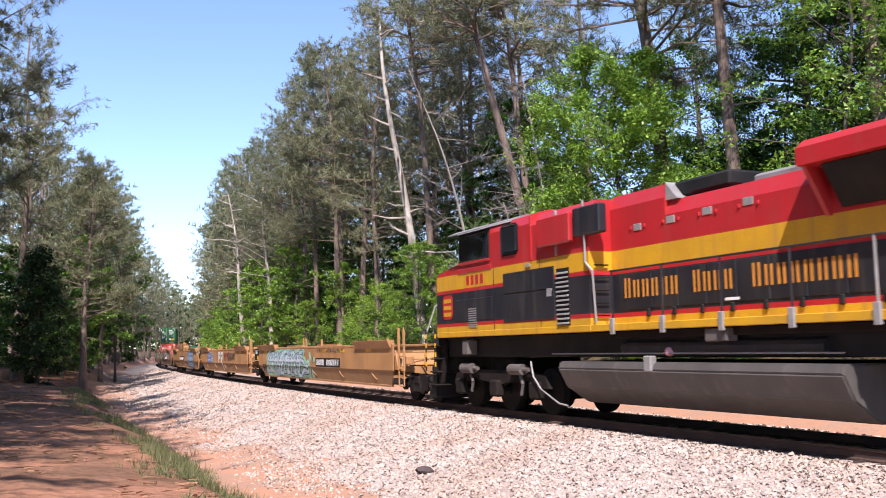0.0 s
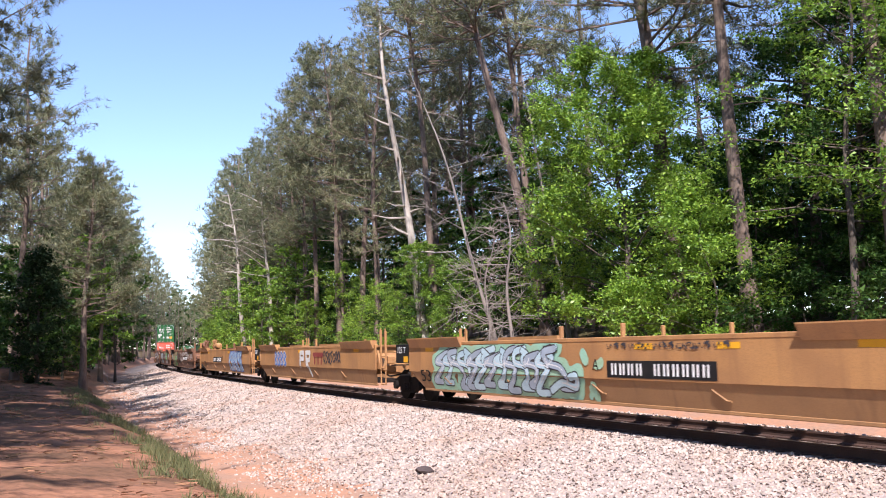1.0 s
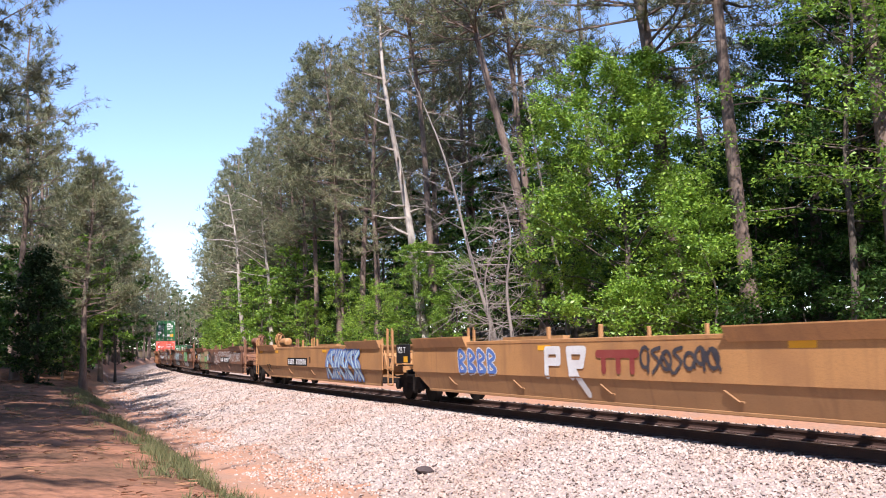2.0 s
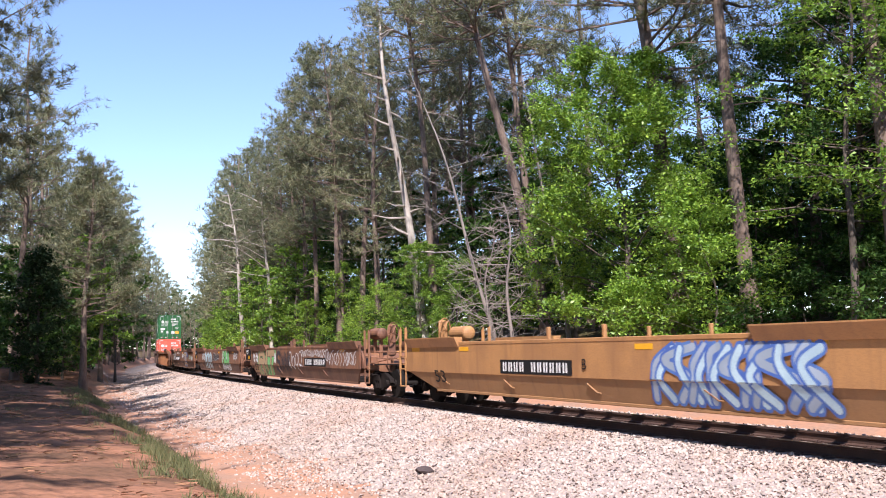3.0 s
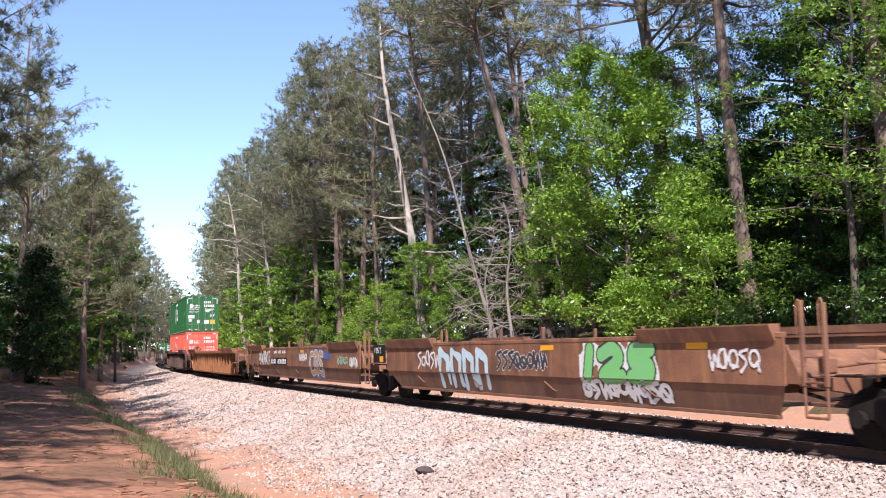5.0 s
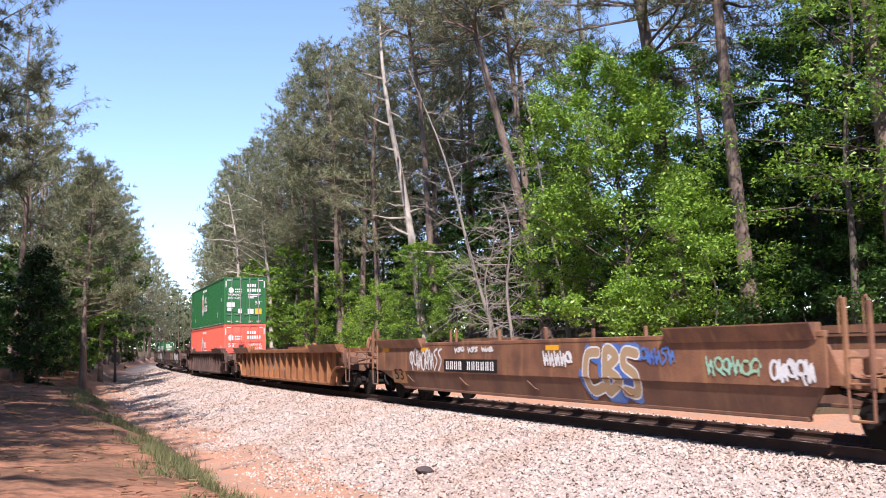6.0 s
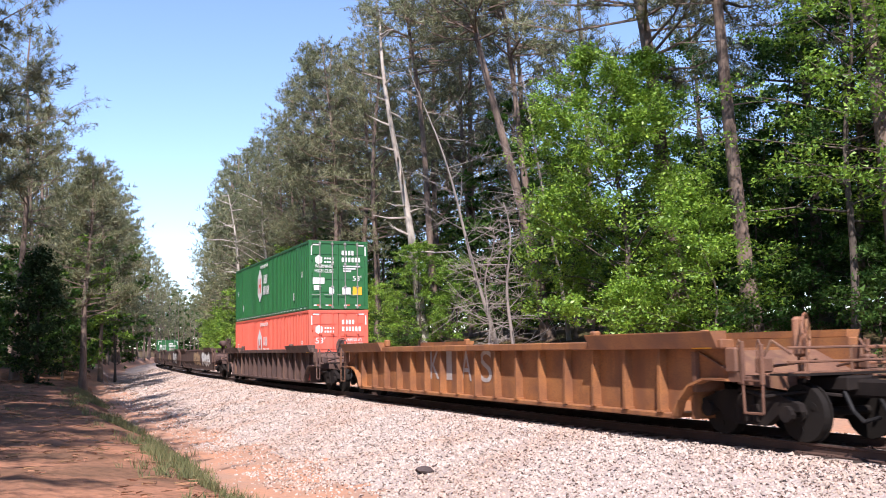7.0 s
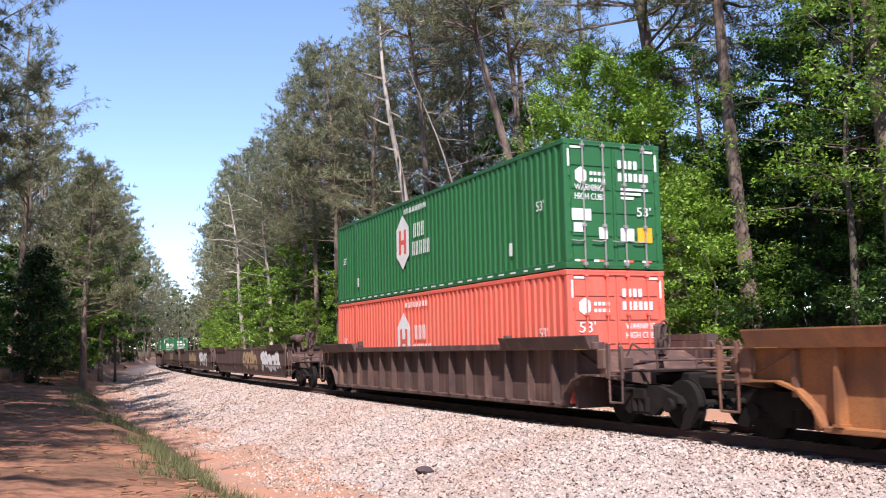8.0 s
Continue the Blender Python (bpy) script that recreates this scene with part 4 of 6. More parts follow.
def end_gear(unit, x, way, material, tall=True, drum=False):
    """The open end of a well: sill, bolster, crossover grating, ladder with stirrup, pipes, valves and hoses."""
    def ends(p, q):
        return sorted((x + p * way, x + q * way))
    part("bulkhead", box(*ends(-0.95, -0.85), -1.44, 1.44, 0.75, 1.45), material, unit)
    part("end_sill", box(*ends(-0.9, 1.45), -0.36, 0.36, 0.80, 1.04, 0.03), M_IRON, unit)
    part("body_bolster", prism(((-1.42, 1.04), (1.42, 1.04), (1.42, 0.92), (0.5, 0.78), (-0.5, 0.78), (-1.42, 0.92)), *ends(0.16, 0.40), "x"), material, unit)
    deck = part("crossover_deck", box(*ends(0.70, 1.28), -1.25, 1.25, 1.06, 1.09), M_IRON, unit, "dark grated crossover step")
    for k in range(5):
        px = x + way * (0.74 + 0.12 * k)
        part("grating_bar", rods([((px, -1.25, 1.105), (px, 1.25, 1.105))], 0.012, 5), material, deck)
    for z in (1.28, 1.50):
        part("crossover_rail", rods([((x + way * 1.22, -1.35, z), (x + way * 1.22, 1.35, z))], 0.022), material, unit)
    for y in (-0.95, 0.0, 0.95):
        part("rail_post", rods([((x + way * 1.22, y, 1.0), (x + way * 1.22, y, 1.52))], 0.022), material, unit)
    # sloping end plate between the walls, seen through the gear
    part("end_slope", prism(((x - 0.85 * way, 1.45), (x - 0.80 * way, 1.45), (x + 0.12 * way, 1.05), (x + 0.07 * way, 1.05)), -1.40, 1.40, "y"), material, unit)
    for side in (-1, 1):
        y = side * 1.43
        top = 2.22 if tall else 1.62
        for k, dx in enumerate((0.30, 0.74)):
            px = x + way * dx
            post = part("ladder_post", box(px - 0.035, px + 0.035, y - 0.03, y + 0.03, 0.92, top - 0.06 * k, 0.008), material, unit)
            part("grab_loop", rods([((px - 0.10 * way, y, top - 0.52), (px - 0.10 * way, y, top - 0.06), (px - 0.05 * way, y, top + 0.02), (px, y, top - 0.08))], 0.014, 5), material, post)
        part("stirrup", rods([((x + way * 0.30, y, 0.95), (x + way * 0.31, y, 0.46), (x + way * 0.73, y, 0.46), (x + way * 0.74, y, 0.95))], 0.022), material, unit)
        for z in (0.98, 1.36) if tall else (0.98,):
            part("rung", rods([((x + way * 0.30, y, z), (x + way * 0.74, y, z))], 0.018), material, unit)
        part("corner_gusset", prism(((x - 0.02 * way, 0.95), (x - 0.02 * way, 1.55), (x + 0.24 * way, 1.04), (x + 0.24 * way, 0.95)), y - 0.02, y + 0.02, "y"), material, unit)
        part("valve_box", box(*ends(0.44, 0.62), side * 1.18 - 0.13, side * 1.18 + 0.13, 1.10, 1.36, 0.03), material, unit)
        part("brake_pipe", rods([((x + way * 0.05, side * 1.30, 0.84), (x + way * 0.55, side * 1.22, 0.72), (x + way * 1.0, side * 0.85, 0.80), (x + way * 1.4, side * 0.45, 0.74))], 0.03), M_IRON, unit)
        part("brake_rod", rods([((x + way * 0.1, side * 0.9, 1.16), (x + way * 1.1, side * 0.62, 1.30))], 0.024), material, unit)
        part("air_hose", rods([((x + way * 1.35, side * 0.34, 0.80), (x + way * 1.52, side * 0.36, 0.50), (x + way * 1.66, side * 0.30, 0.34), (x + way * 1.9, side * 0.22, 0.42))], 0.034, 7), M_BLACK, unit, "black rubber air hose")
        if drum:
            part("corner_casting_seat", box(*ends(-0.05, 0.22), y - 0.06, y + 0.06, 1.10, 1.52, 0.03), material, unit)
            part("brake_lever", rods([((x + way * 0.30, y * 0.8, 1.10), (x + way * 0.52, y * 0.7, 1.62), (x + way * 0.80, y * 0.6, 1.40))], 0.024), material, unit)


def add_drum(unit, x, z, material):
    """Brake gear on the deck: air tank, hand wheel in its housing."""
    bm = bmesh.new()
    add_rod(bm, (x - 0.46, -0.6, z), (x + 0.46, -0.6, z), 0.2, 18)
    for dx in (-0.5, 0.5):
        bmesh.ops.create_uvsphere(bm, u_segments=14, v_segments=8, radius=0.2, matrix=Matrix.Translation((x + dx * 0.92, -0.6, z)) @ Matrix.Diagonal((0.5, 1, 1, 1)))
    part("air_tank", bm, material, unit, "rounded steel air tank")
    for dx in (-0.3, 0.3):
        part("tank_cradle", box(x + dx - 0.03, x + dx + 0.03, -0.66, -0.54, z - 0.95, z - 0.1), material, unit)


def add_hand_wheel(unit, x, way, material, up=0.0):
    bm = bmesh.new()
    m = Matrix.Translation((x, -0.62, 1.72 + up)) @ Matrix.Rotation(math.pi / 2, 4, "Y") @ Matrix.Rotation(-0.6, 4, "X")
    n = 20
    for i in range(n):
        a, b = 2 * math.pi * i / n, 2 * math.pi * (i + 1) / n
        add_rod(bm, m @ Vector((math.cos(a) * 0.33, math.sin(a) * 0.33, 0)), m @ Vector((math.cos(b) * 0.33, math.sin(b) * 0.33, 0)), 0.02, 6)
    for i in range(5):
        a = 2 * math.pi * i / 5
        add_rod(bm, m @ Vector((0, 0, 0)), m @ Vector((math.cos(a) * 0.33, math.sin(a) * 0.33, 0)), 0.014, 5)
    part("hand_wheel", bm, material, unit, "round brake hand wheel")
    stand = part("brake_housing", box(x - 0.20, x - 0.06, -0.76, -0.48, 1.35, 2.0 + up, 0.05), material, unit)
    part("stand_post", box(x - 0.17, x - 0.10, -0.66, -0.58, 1.0, 1.38), material, stand)


def make_well(a, b, upper, lower, label, trucks, cut0=0.5, cut1=0.5, gear0=True, gear1=True, tall=True, board=None, flaps=(1, 1), number=None, fifty=None, reflect=()):
    """A smooth-sided well unit whose walls reach from a to b along the train."""
    mid, hl = (a + b) / 2, (b - a) / 2
    unit = thing("well_car", label, "well car", "well cars of the train")
    for side in (-1, 1):
        up = part("upper_side_sheet", wall_mesh(-hl, hl, cut0, cut1, side, False), upper, unit)
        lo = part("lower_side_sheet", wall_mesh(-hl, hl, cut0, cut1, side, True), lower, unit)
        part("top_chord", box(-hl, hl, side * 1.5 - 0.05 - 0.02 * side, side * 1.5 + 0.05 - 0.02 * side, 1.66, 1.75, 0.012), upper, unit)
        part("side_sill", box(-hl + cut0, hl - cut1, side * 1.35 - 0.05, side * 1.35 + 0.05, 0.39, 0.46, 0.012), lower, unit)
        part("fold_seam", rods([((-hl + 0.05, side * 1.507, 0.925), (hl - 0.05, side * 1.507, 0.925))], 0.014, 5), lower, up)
        for way, on in ((-1, flaps[0]), (1, flaps[1])):
            if on:
                xs = sorted((way * (hl - 0.15), way * (hl - 3.6)))
                bm = bmesh.new()
                add_prism(bm, ((side * 1.42, 1.74), (side * 1.42, 1.88), (side * 1.66, 1.88), (side * 1.66, 1.855), (side * 1.545, 1.61)), xs[0], xs[1], "x")
                part("walkway_plate", bm, upper, unit)
        for x in np.arange(-hl + 2.4, hl - 2, 3.6):
            pts = [(x, 0.80), (x + 0.32, 0.62), (x + 0.42, 0.62)]
            bm = rods([[(q[0], side * (1.514 - (0.93 - q[1]) * 0.235), q[1]) for q in pts]], 0.02, 5)
            part("tie_loop", bm, lower, lo)
        for x in (-hl * 0.12, hl * 0.12):
            part("stake", box(x - 0.04, x + 0.04, side * 1.38 - 0.04, side * 1.38 + 0.04, 1.6, 2.02, 0.01), upper, unit)
    for k, x in enumerate(np.arange(-hl + 1.8, hl - 1.7, 1.15)):
        w = 0.22 if k % 3 == 0 else 0.12
        part("cross_member", box(x - w, x + w, -1.33, 1.33, 0.40, 0.46), M_IRON, unit)
    for on, way in ((gear0, -1), (gear1, 1)):
        if on:
            end_gear(unit, way * hl, way, upper, tall)
        else:
            part("bulkhead", box(way * hl - 0.06, way * hl + 0.06, -1.44, 1.44, 0.75, 1.55), upper, unit)
            xs = sorted((way * hl, way * (hl + 1.5)))
            part("connector", prism(((-0.5, 0.75), (0.5, 0.75), (0.35, 1.15), (-0.35, 1.15)), xs[0], xs[1], "x"), lower, unit)
    for t in trucks:
        add_truck(unit, t - mid)
    y = -1.526
    if board is not None:
        x = board - mid
        part("marker_board", box(x - 0.55, x + 0.55, -1.50, -1.46, 1.15, 1.72, 0.01), M_BLACK, unit, "black capacity board")
        words(unit, "capacity_lettering", "125 T", x - 0.38, 1.40, -1.505, 0.20, M_WHITE, width=0.62)
        words(unit, "capacity_lettering", "125 T", x + 0.38, 1.40, -1.455, 0.20, M_WHITE, rz=180, width=0.62)
        add_decal(unit, "reflector", [(x + 0.08, 1.18), (x + 0.42, 1.18), (x + 0.42, 1.36), (x + 0.08, 1.36)], -1.504, M_YELLOW)
    if number is not None:
        x0, x1 = number[0] - mid, number[1] - mid
        part("number_board", box(x0, x1, y - 0.002, y + 0.006, 0.955, 1.285), M_BLACK, unit, "black number board")
        bar_row(unit, "number_bar", x0 + 0.12, x1 - 0.12, 1.01, 1.23, y - 0.006, 11, M_WHITE, (4,), "white bars on the number board")
    if fifty is not None:
        x = fifty - mid
        if upper is M_BROWN:
            bm = bmesh.new()
            bm.faces.new([bm.verts.new((px, -(1.508 - (0.93 - z) * 0.235) - 0.004, z)) for px, z in ((x - 0.25, 0.55), (x + 0.85, 0.55), (x + 0.85, 0.92), (x - 0.25, 0.92))])
            part("paint_patch", bm, M_TAN, unit, "clean tan repaint patch")
        words(unit, "size_lettering", "53", x, 0.56, -1.428 - 0.014, 0.36, M_BLACK, turn=103.2, width=0.68)
    for r in reflect:
        x = r - mid
        add_decal(unit, "reflector", [(x - 0.28, 1.50), (x + 0.28, 1.50), (x + 0.28, 1.61), (x - 0.28, 1.61)], y, M_YELLOW, "yellow reflective patch")
    UNITS.append((unit, mid, min(9.0, hl)))
    return unit, mid


def make_ribbed(a, b, paint, label, trucks, rear=True, front=True):
    """A well car whose sides carry tall tapered ribs under a heavy top beam."""
    mid, hl = (a + b) / 2, (b - a) / 2
    unit = thing("well_car", label, "well car", "well cars of the train")
    for side in (-1, 1):
        pts = [(-hl, 0.98), (-hl, 1.66), (hl, 1.66), (hl, 0.98), (hl - 0.62, 0.98), (hl - 1.0, 0.86), (hl - 1.3, 0.60), (hl - 1.45, 0.34), (-hl + 1.45, 0.34), (-hl + 1.3, 0.60), (-hl + 1.0, 0.86), (-hl + 0.62, 0.98)]
        bm = bmesh.new()
        add_prism(bm, pts, side * 1.325 - 0.015, side * 1.325 + 0.015, "y")
        part("side_sheet", bm, paint, unit)
        part("top_beam", box(-hl, hl, side * 1.45 - 0.13, side * 1.45 + 0.13, 1.50, 1.66, 0.02), paint, unit)
        part("side_sill", box(-hl + 1.45, hl - 1.45, side * 1.40 - 0.1, side * 1.40 + 0.1, 0.26, 0.36, 0.02), paint, unit)
        x = -hl + 1.75
        while x < hl - 1.6:
            bm = bmesh.new()
            add_prism(bm, ((side * 1.33, 0.36), (side * 1.53, 0.36), (side * 1.53, 0.60), (side * 1.50, 1.50), (side * 1.33, 1.50)), x - 0.04, x + 0.04, "x")
            add_prism(bm, ((side * 1.33, 0.36), (side * 1.33, 0.40), (side * 1.54, 0.40), (side * 1.54, 0.36)), x - 0.08, x + 0.08, "x")
            part("rib", bm, paint, unit)
            x += 1.08
        for way in (-1, 1):
            # arch plate over the truck
            bm = bmesh.new()
            arc = [(hl - 0.02, 1.0), (hl - 0.62, 1.0), (hl - 1.0, 0.88), (hl - 1.3, 0.62), (hl - 1.47, 0.34)]
            for (p, q), (p2, q2) in zip(arc, arc[1:]):
                add_prism(bm, ((way * p, q), (way * p2, q2), (way * (p2 + 0.05), q2 - 0.03), (way * (p + 0.02), q - 0.04)), side * 1.31, side * 1.52, "y")
            part("arch_flange", bm, paint, unit)
            xs = sorted((way * (hl - 0.1), way * (hl - 3.9)))
            bm = bmesh.new()
            add_prism(bm, ((side * 1.38, 1.67), (side * 1.38, 1.80), (side * 1.72, 1.80), (side * 1.72, 1.775), (side * 1.60, 1.52)), xs[0], xs[1], "x")
            part("walkway_plate", bm, paint, unit)
            part("corner_bracket", box(way * (hl - 3.95) - 0.1, way * (hl - 3.95) + 0.1, side * 1.42 - 0.08, side * 1.42 + 0.08, 1.66, 1.88, 0.03), paint, unit)
    part("well_floor", box(-hl + 1.6, hl - 1.6, -1.3, 1.3, 0.26, 0.33), paint, unit)
    for way in (-1, 1):
        part("well_end", box(way * (hl - 1.15) - 0.03, way * (hl - 1.15) + 0.03, -1.3, 1.3, 0.26, 1.5), paint, unit)
        end_gear(unit, way * hl, way, M_BROWNLOW if paint is M_ORANGE else paint, False, True)
        add_decal(unit, "reflector", [(way * (hl - 0.5) - 0.25, 1.50), (way * (hl - 0.5) + 0.25, 1.50), (way * (hl - 0.5) + 0.25, 1.62), (way * (hl - 0.5) - 0.25, 1.62)], -1.585, M_YELLOW)
    for t in trucks:
        add_truck(unit, t - mid)
    UNITS.append((unit, mid, min(9.0, hl)))
    return unit, mid


def make_container(front, bottom, paint, label, height=2.896):
    """A 53-foot box: corrugated sides, posts at the forty-foot marks, door end with bars."""
    ln, w = 16.154, 1.295
    box_ob = thing("freight_container", label, "container", "containers on the train")
    z0, z1 = bottom, bottom + height
    mid = front - ln / 2
    hl = ln / 2
    for side in (-1, 1):
        # corrugated sheet
        bm = bmesh.new()
        pitch = 0.278
        xs, out = [], []
        x = -hl + 0.12
        while x + pitch < hl - 0.1:
            for dx, d in ((0, 0.0), (0.10, 0.0), (0.139, 0.035), (0.239, 0.035)):
                xs.append(x + dx)
                out.append(d)
            x += pitch
        xs.append(hl - 0.1)
        out.append(0.0)
        rows = [[bm.verts.new((xx, side * (w - 0.012 - d), z)) for xx, d in zip(xs, out)] for z in (z0 + 0.16, z1 - 0.09)]
        fs = [bm.faces.new((rows[0][i], rows[0][i + 1], rows[1][i + 1], rows[1][i])) for i in range(len(xs) - 1)]
        part("side_sheet", bm, paint, box_ob)
        part("top_rail", box(-hl, hl, side * w - 0.04 - side * 0.04, side * w + 0.04 - side * 0.04, z1 - 0.10, z1, 0.01), paint, box_ob)
        rail = part("bottom_rail", box(-hl, hl, side * w - 0.05 - side * 0.05, side * w + 0.05 - side * 0.05, z0, z0 + 0.17, 0.01), paint, box_ob)
        bm = bmesh.new()
        for x in np.arange(-hl + 0.5, hl - 0.4, 0.6):
            add_box(bm, x - 0.14, x + 0.14, side * (w + 0.004) - 0.002, side * (w + 0.004) + 0.002, z0 + 0.06, z0 + 0.10)
        part("reflective_tape", bm, M_WHITE if paint is M_GREENCON else paint, rail)
        for x in (-6.096, 6.096):
            post = part("lifting_post", box(x - 0.08, x + 0.08, side * w - 0.04 - side * 0.035, side * w + 0.04 - side * 0.035, z0, z1, 0.01), paint, box_ob)
            for z in (z0 + 0.06, z1 - 0.06):
                part("corner_casting", box(x - 0.09, x + 0.09, side * w - 0.06 - side * 0.05, side * w + 0.06 - side * 0.05, z - 0.06, z + 0.06, 0.015), paint, post)
    part("roof", box(-hl, hl, -w + 0.02, w - 0.02, z1 - 0.05, z1 - 0.01), paint, box_ob)
    part("floor_pan", box(-hl, hl, -w + 0.08, w - 0.08, z0 + 0.06, z0 + 0.14), paint, box_ob)
    part("rear_wall", box(-hl, -hl + 0.06, -w + 0.03, w - 0.03, z0 + 0.03, z1 - 0.03), paint, box_ob)
    for y in (-w + 0.07, w - 0.07):
        part("corner_post", box(hl - 0.12, hl, y - 0.07, y + 0.07, z0, z1, 0.012), paint, box_ob)
        part("corner_post", box(-hl, -hl + 0.12, y - 0.07, y + 0.07, z0, z1, 0.012), paint, box_ob)
        for z in (z0 + 0.06, z1 - 0.06):
            part("corner_casting", box(hl - 0.18, hl + 0.012, y - 0.085, y + 0.085, z - 0.065, z + 0.065, 0.015), paint, box_ob)
    part("door_header", box(hl - 0.1, hl - 0.005, -w + 0.1, w - 0.1, z1 - 0.12, z1, 0.01), paint, box_ob)
    part("door_sill", box(hl - 0.1, hl - 0.005, -w + 0.1, w - 0.1, z0, z0 + 0.13, 0.01), paint, box_ob)
    for side in (-1, 1):
        ys = sorted((side * 0.01, side * (w - 0.13)))
        bm = bmesh.new()
        add_box(bm, hl - 0.08, hl - 0.035, ys[0], ys[1], z0 + 0.13, z1 - 0.12)
        n = 5
        for k in range(n):
            zc = z0 + 0.13 + (height - 0.25) * (k + 0.5) / n
            dz = (height - 0.25) / n * 0.36
            add_box(bm, hl - 0.036, hl - 0.014, ys[0] + 0.06, ys[1] - 0.06, zc - dz, zc + dz)
        door = part("door", bm, paint, box_ob)
        for dy in (0.28, 0.82):
            y = side * dy
            part("locking_bar", rods([((hl + 0.03, y, z0 + 0.03), (hl + 0.03, y, z1 - 0.03))], 0.019, 8), M_GREY if paint is M_GREENCON else paint, door)
            for z in (z0 + 0.10, z1 - 0.12, z0 + height * 0.33, z0 + height * 0.66):
                part("bar_bracket", box(hl - 0.02, hl + 0.055, y - 0.05, y + 0.05, z - 0.035, z + 0.035, 0.008), M_GREY if paint is M_GREENCON else paint, door)
            part("door_handle", rods([((hl + 0.05, y, z0 + 0.62), (hl + 0.05, y - 0.18, z0 + 0.60), (hl + 0.05, y - 0.36, z0 + 0.62))], 0.016, 6), M_GREY if paint is M_GREENCON else paint, door)
        for k in range(5):
            part("hinge", rods([((hl - 0.01, side * (w - 0.13), z0 + 0.2 + k * 0.62), (hl - 0.01, side * (w - 0.13), z0 + 0.34 + k * 0.62))], 0.03, 8), paint, door)
    UNITS.append((box_ob, mid, 8.0))
    return box_ob, mid, z0, z1, hl


def signs_on_box(ob, hl, z0, z1, coral):
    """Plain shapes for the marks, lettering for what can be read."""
    w = 1.295
    y = -w - 0.006
    x0 = -1.5
    zc = z0 + (1.62 if not coral else 1.45)
    r = 0.86 if not coral else 0.90
    pts = [(x0 - 0.52, zc - r * 0.5), (x0, zc - r), (x0 + 0.52, zc - r * 0.5), (x0 + 0.52, zc + r * 0.5), (x0, zc + r), (x0 - 0.52, zc + r * 0.5)]
    add_decal(ob, "emblem", pts, y, M_WHITE, "white six-sided emblem")
    for a, b in ((-0.3, -0.12), (0.12, 0.3)):
        add_decal(ob, "emblem_bar", [(x0 + a, zc - 0.38), (x0 + b, zc - 0.38), (x0 + b, zc + 0.38), (x0 + a, zc + 0.38)], y - 0.004, M_REDCON)
    add_decal(ob, "emblem_bar", [(x0 - 0.12, zc - 0.07), (x0 + 0.12, zc - 0.07), (x0 + 0.12, zc + 0.07), (x0 - 0.12, zc + 0.07)], y - 0.004, M_REDCON)
    bar_row(ob, "name_bar", x0 + 0.85, x0 + 1.75, zc + 0.05, zc + 0.48, y, 3, M_WHITE)
    bar_row(ob, "name_bar", x0 + 0.75, x0 + 2.15, zc - 0.50, zc - 0.08, y, 5, M_WHITE)
    bar_row(ob, "code_bar", x0 + 0.1, x0 + 1.9, z1 - 0.42, z1 - 0.26, y, 8, M_WHITE)
    words(ob, "size_lettering", "53'", hl - 1.25, z0 + 1.35, y, 0.24, M_WHITE)
    words(ob, "size_lettering", "53'", -hl + 0.7, z0 + 1.35, y, 0.24, M_WHITE)
    for x in (hl - 2.6, -hl + 2.25):
        add_decal(ob, "notice", [(x, z0 + 0.5), (x + 0.16, z0 + 0.5), (x + 0.16, z0 + 0.82), (x, z0 + 0.82)], y, M_WHITE)
    # door end: y runs to the camera's side at minus
    x = hl + 0.003

    def plate(name, ya, yb, za, zb, m, label=""):
        bm = bmesh.new()
        add_box(bm, x - 0.008, x, min(ya, yb), max(ya, yb), za, zb)
        part(name, bm, m, ob, label)
    h = z1 - z0
    bm = bmesh.new()
    cy, cz = -0.86, z0 + h * 0.72
    f = bm.faces.new([bm.verts.new((x, cy + 0.17 * math.sin(a), cz + 0.2 * math.cos(a))) for a in [k * math.pi / 3 for k in range(6)]])
    part("emblem", bm, M_WHITE, ob, "white six-sided emblem")
    for k in range(2):
        for i in range(4):
            plate("name_bar", -0.62 + i * 0.11, -0.55 + i * 0.11, cz + 0.02 - k * 0.15, cz + 0.10 - k * 0.15, M_WHITE)
    for k, (za, n) in enumerate(((0.80, 4), (0.70, 6))):
        for i in range(n):
            ya = 0.14 + i * 0.145
            plate("code_bar", ya, ya + 0.09, z0 + h * za - 0.02, z0 + h * za + 0.17, M_WHITE)
    if coral:
        words(ob, "warning_lettering", "WARNING", 0, 0, 0, 0.15, M_WHITE, width=0.8).matrix_basis = Matrix.Translation((x, 0.2, z0 + h * 0.53)) @ pose(0, 0, 0, 90, 0, 90)
        words(ob, "warning_lettering", "HIGH CUBE", 0, 0, 0, 0.15, M_WHITE, width=0.85).matrix_basis = Matrix.Translation((x, 0.2, z0 + h * 0.46)) @ pose(0, 0, 0, 90, 0, 90)
        words(ob, "size_lettering", "53'", 0, 0, 0, 0.25, M_WHITE, width=0.42).matrix_basis = Matrix.Translation((x, -1.02, z0 + h * 0.50)) @ pose(0, 0, 0, 90, 0, 90)
    else:
        words(ob, "warning_lettering", "WARNING", 0, 0, 0, 0.15, M_WHITE, width=0.75).matrix_basis = Matrix.Translation((x, -1.03, z0 + h * 0.59)) @ pose(0, 0, 0, 90, 0, 90)
        words(ob, "warning_lettering", "HIGH CUBE", 0, 0, 0, 0.15, M_WHITE, width=0.80).matrix_basis = Matrix.Translation((x, -1.03, z0 + h * 0.52)) @ pose(0, 0, 0, 90, 0, 90)
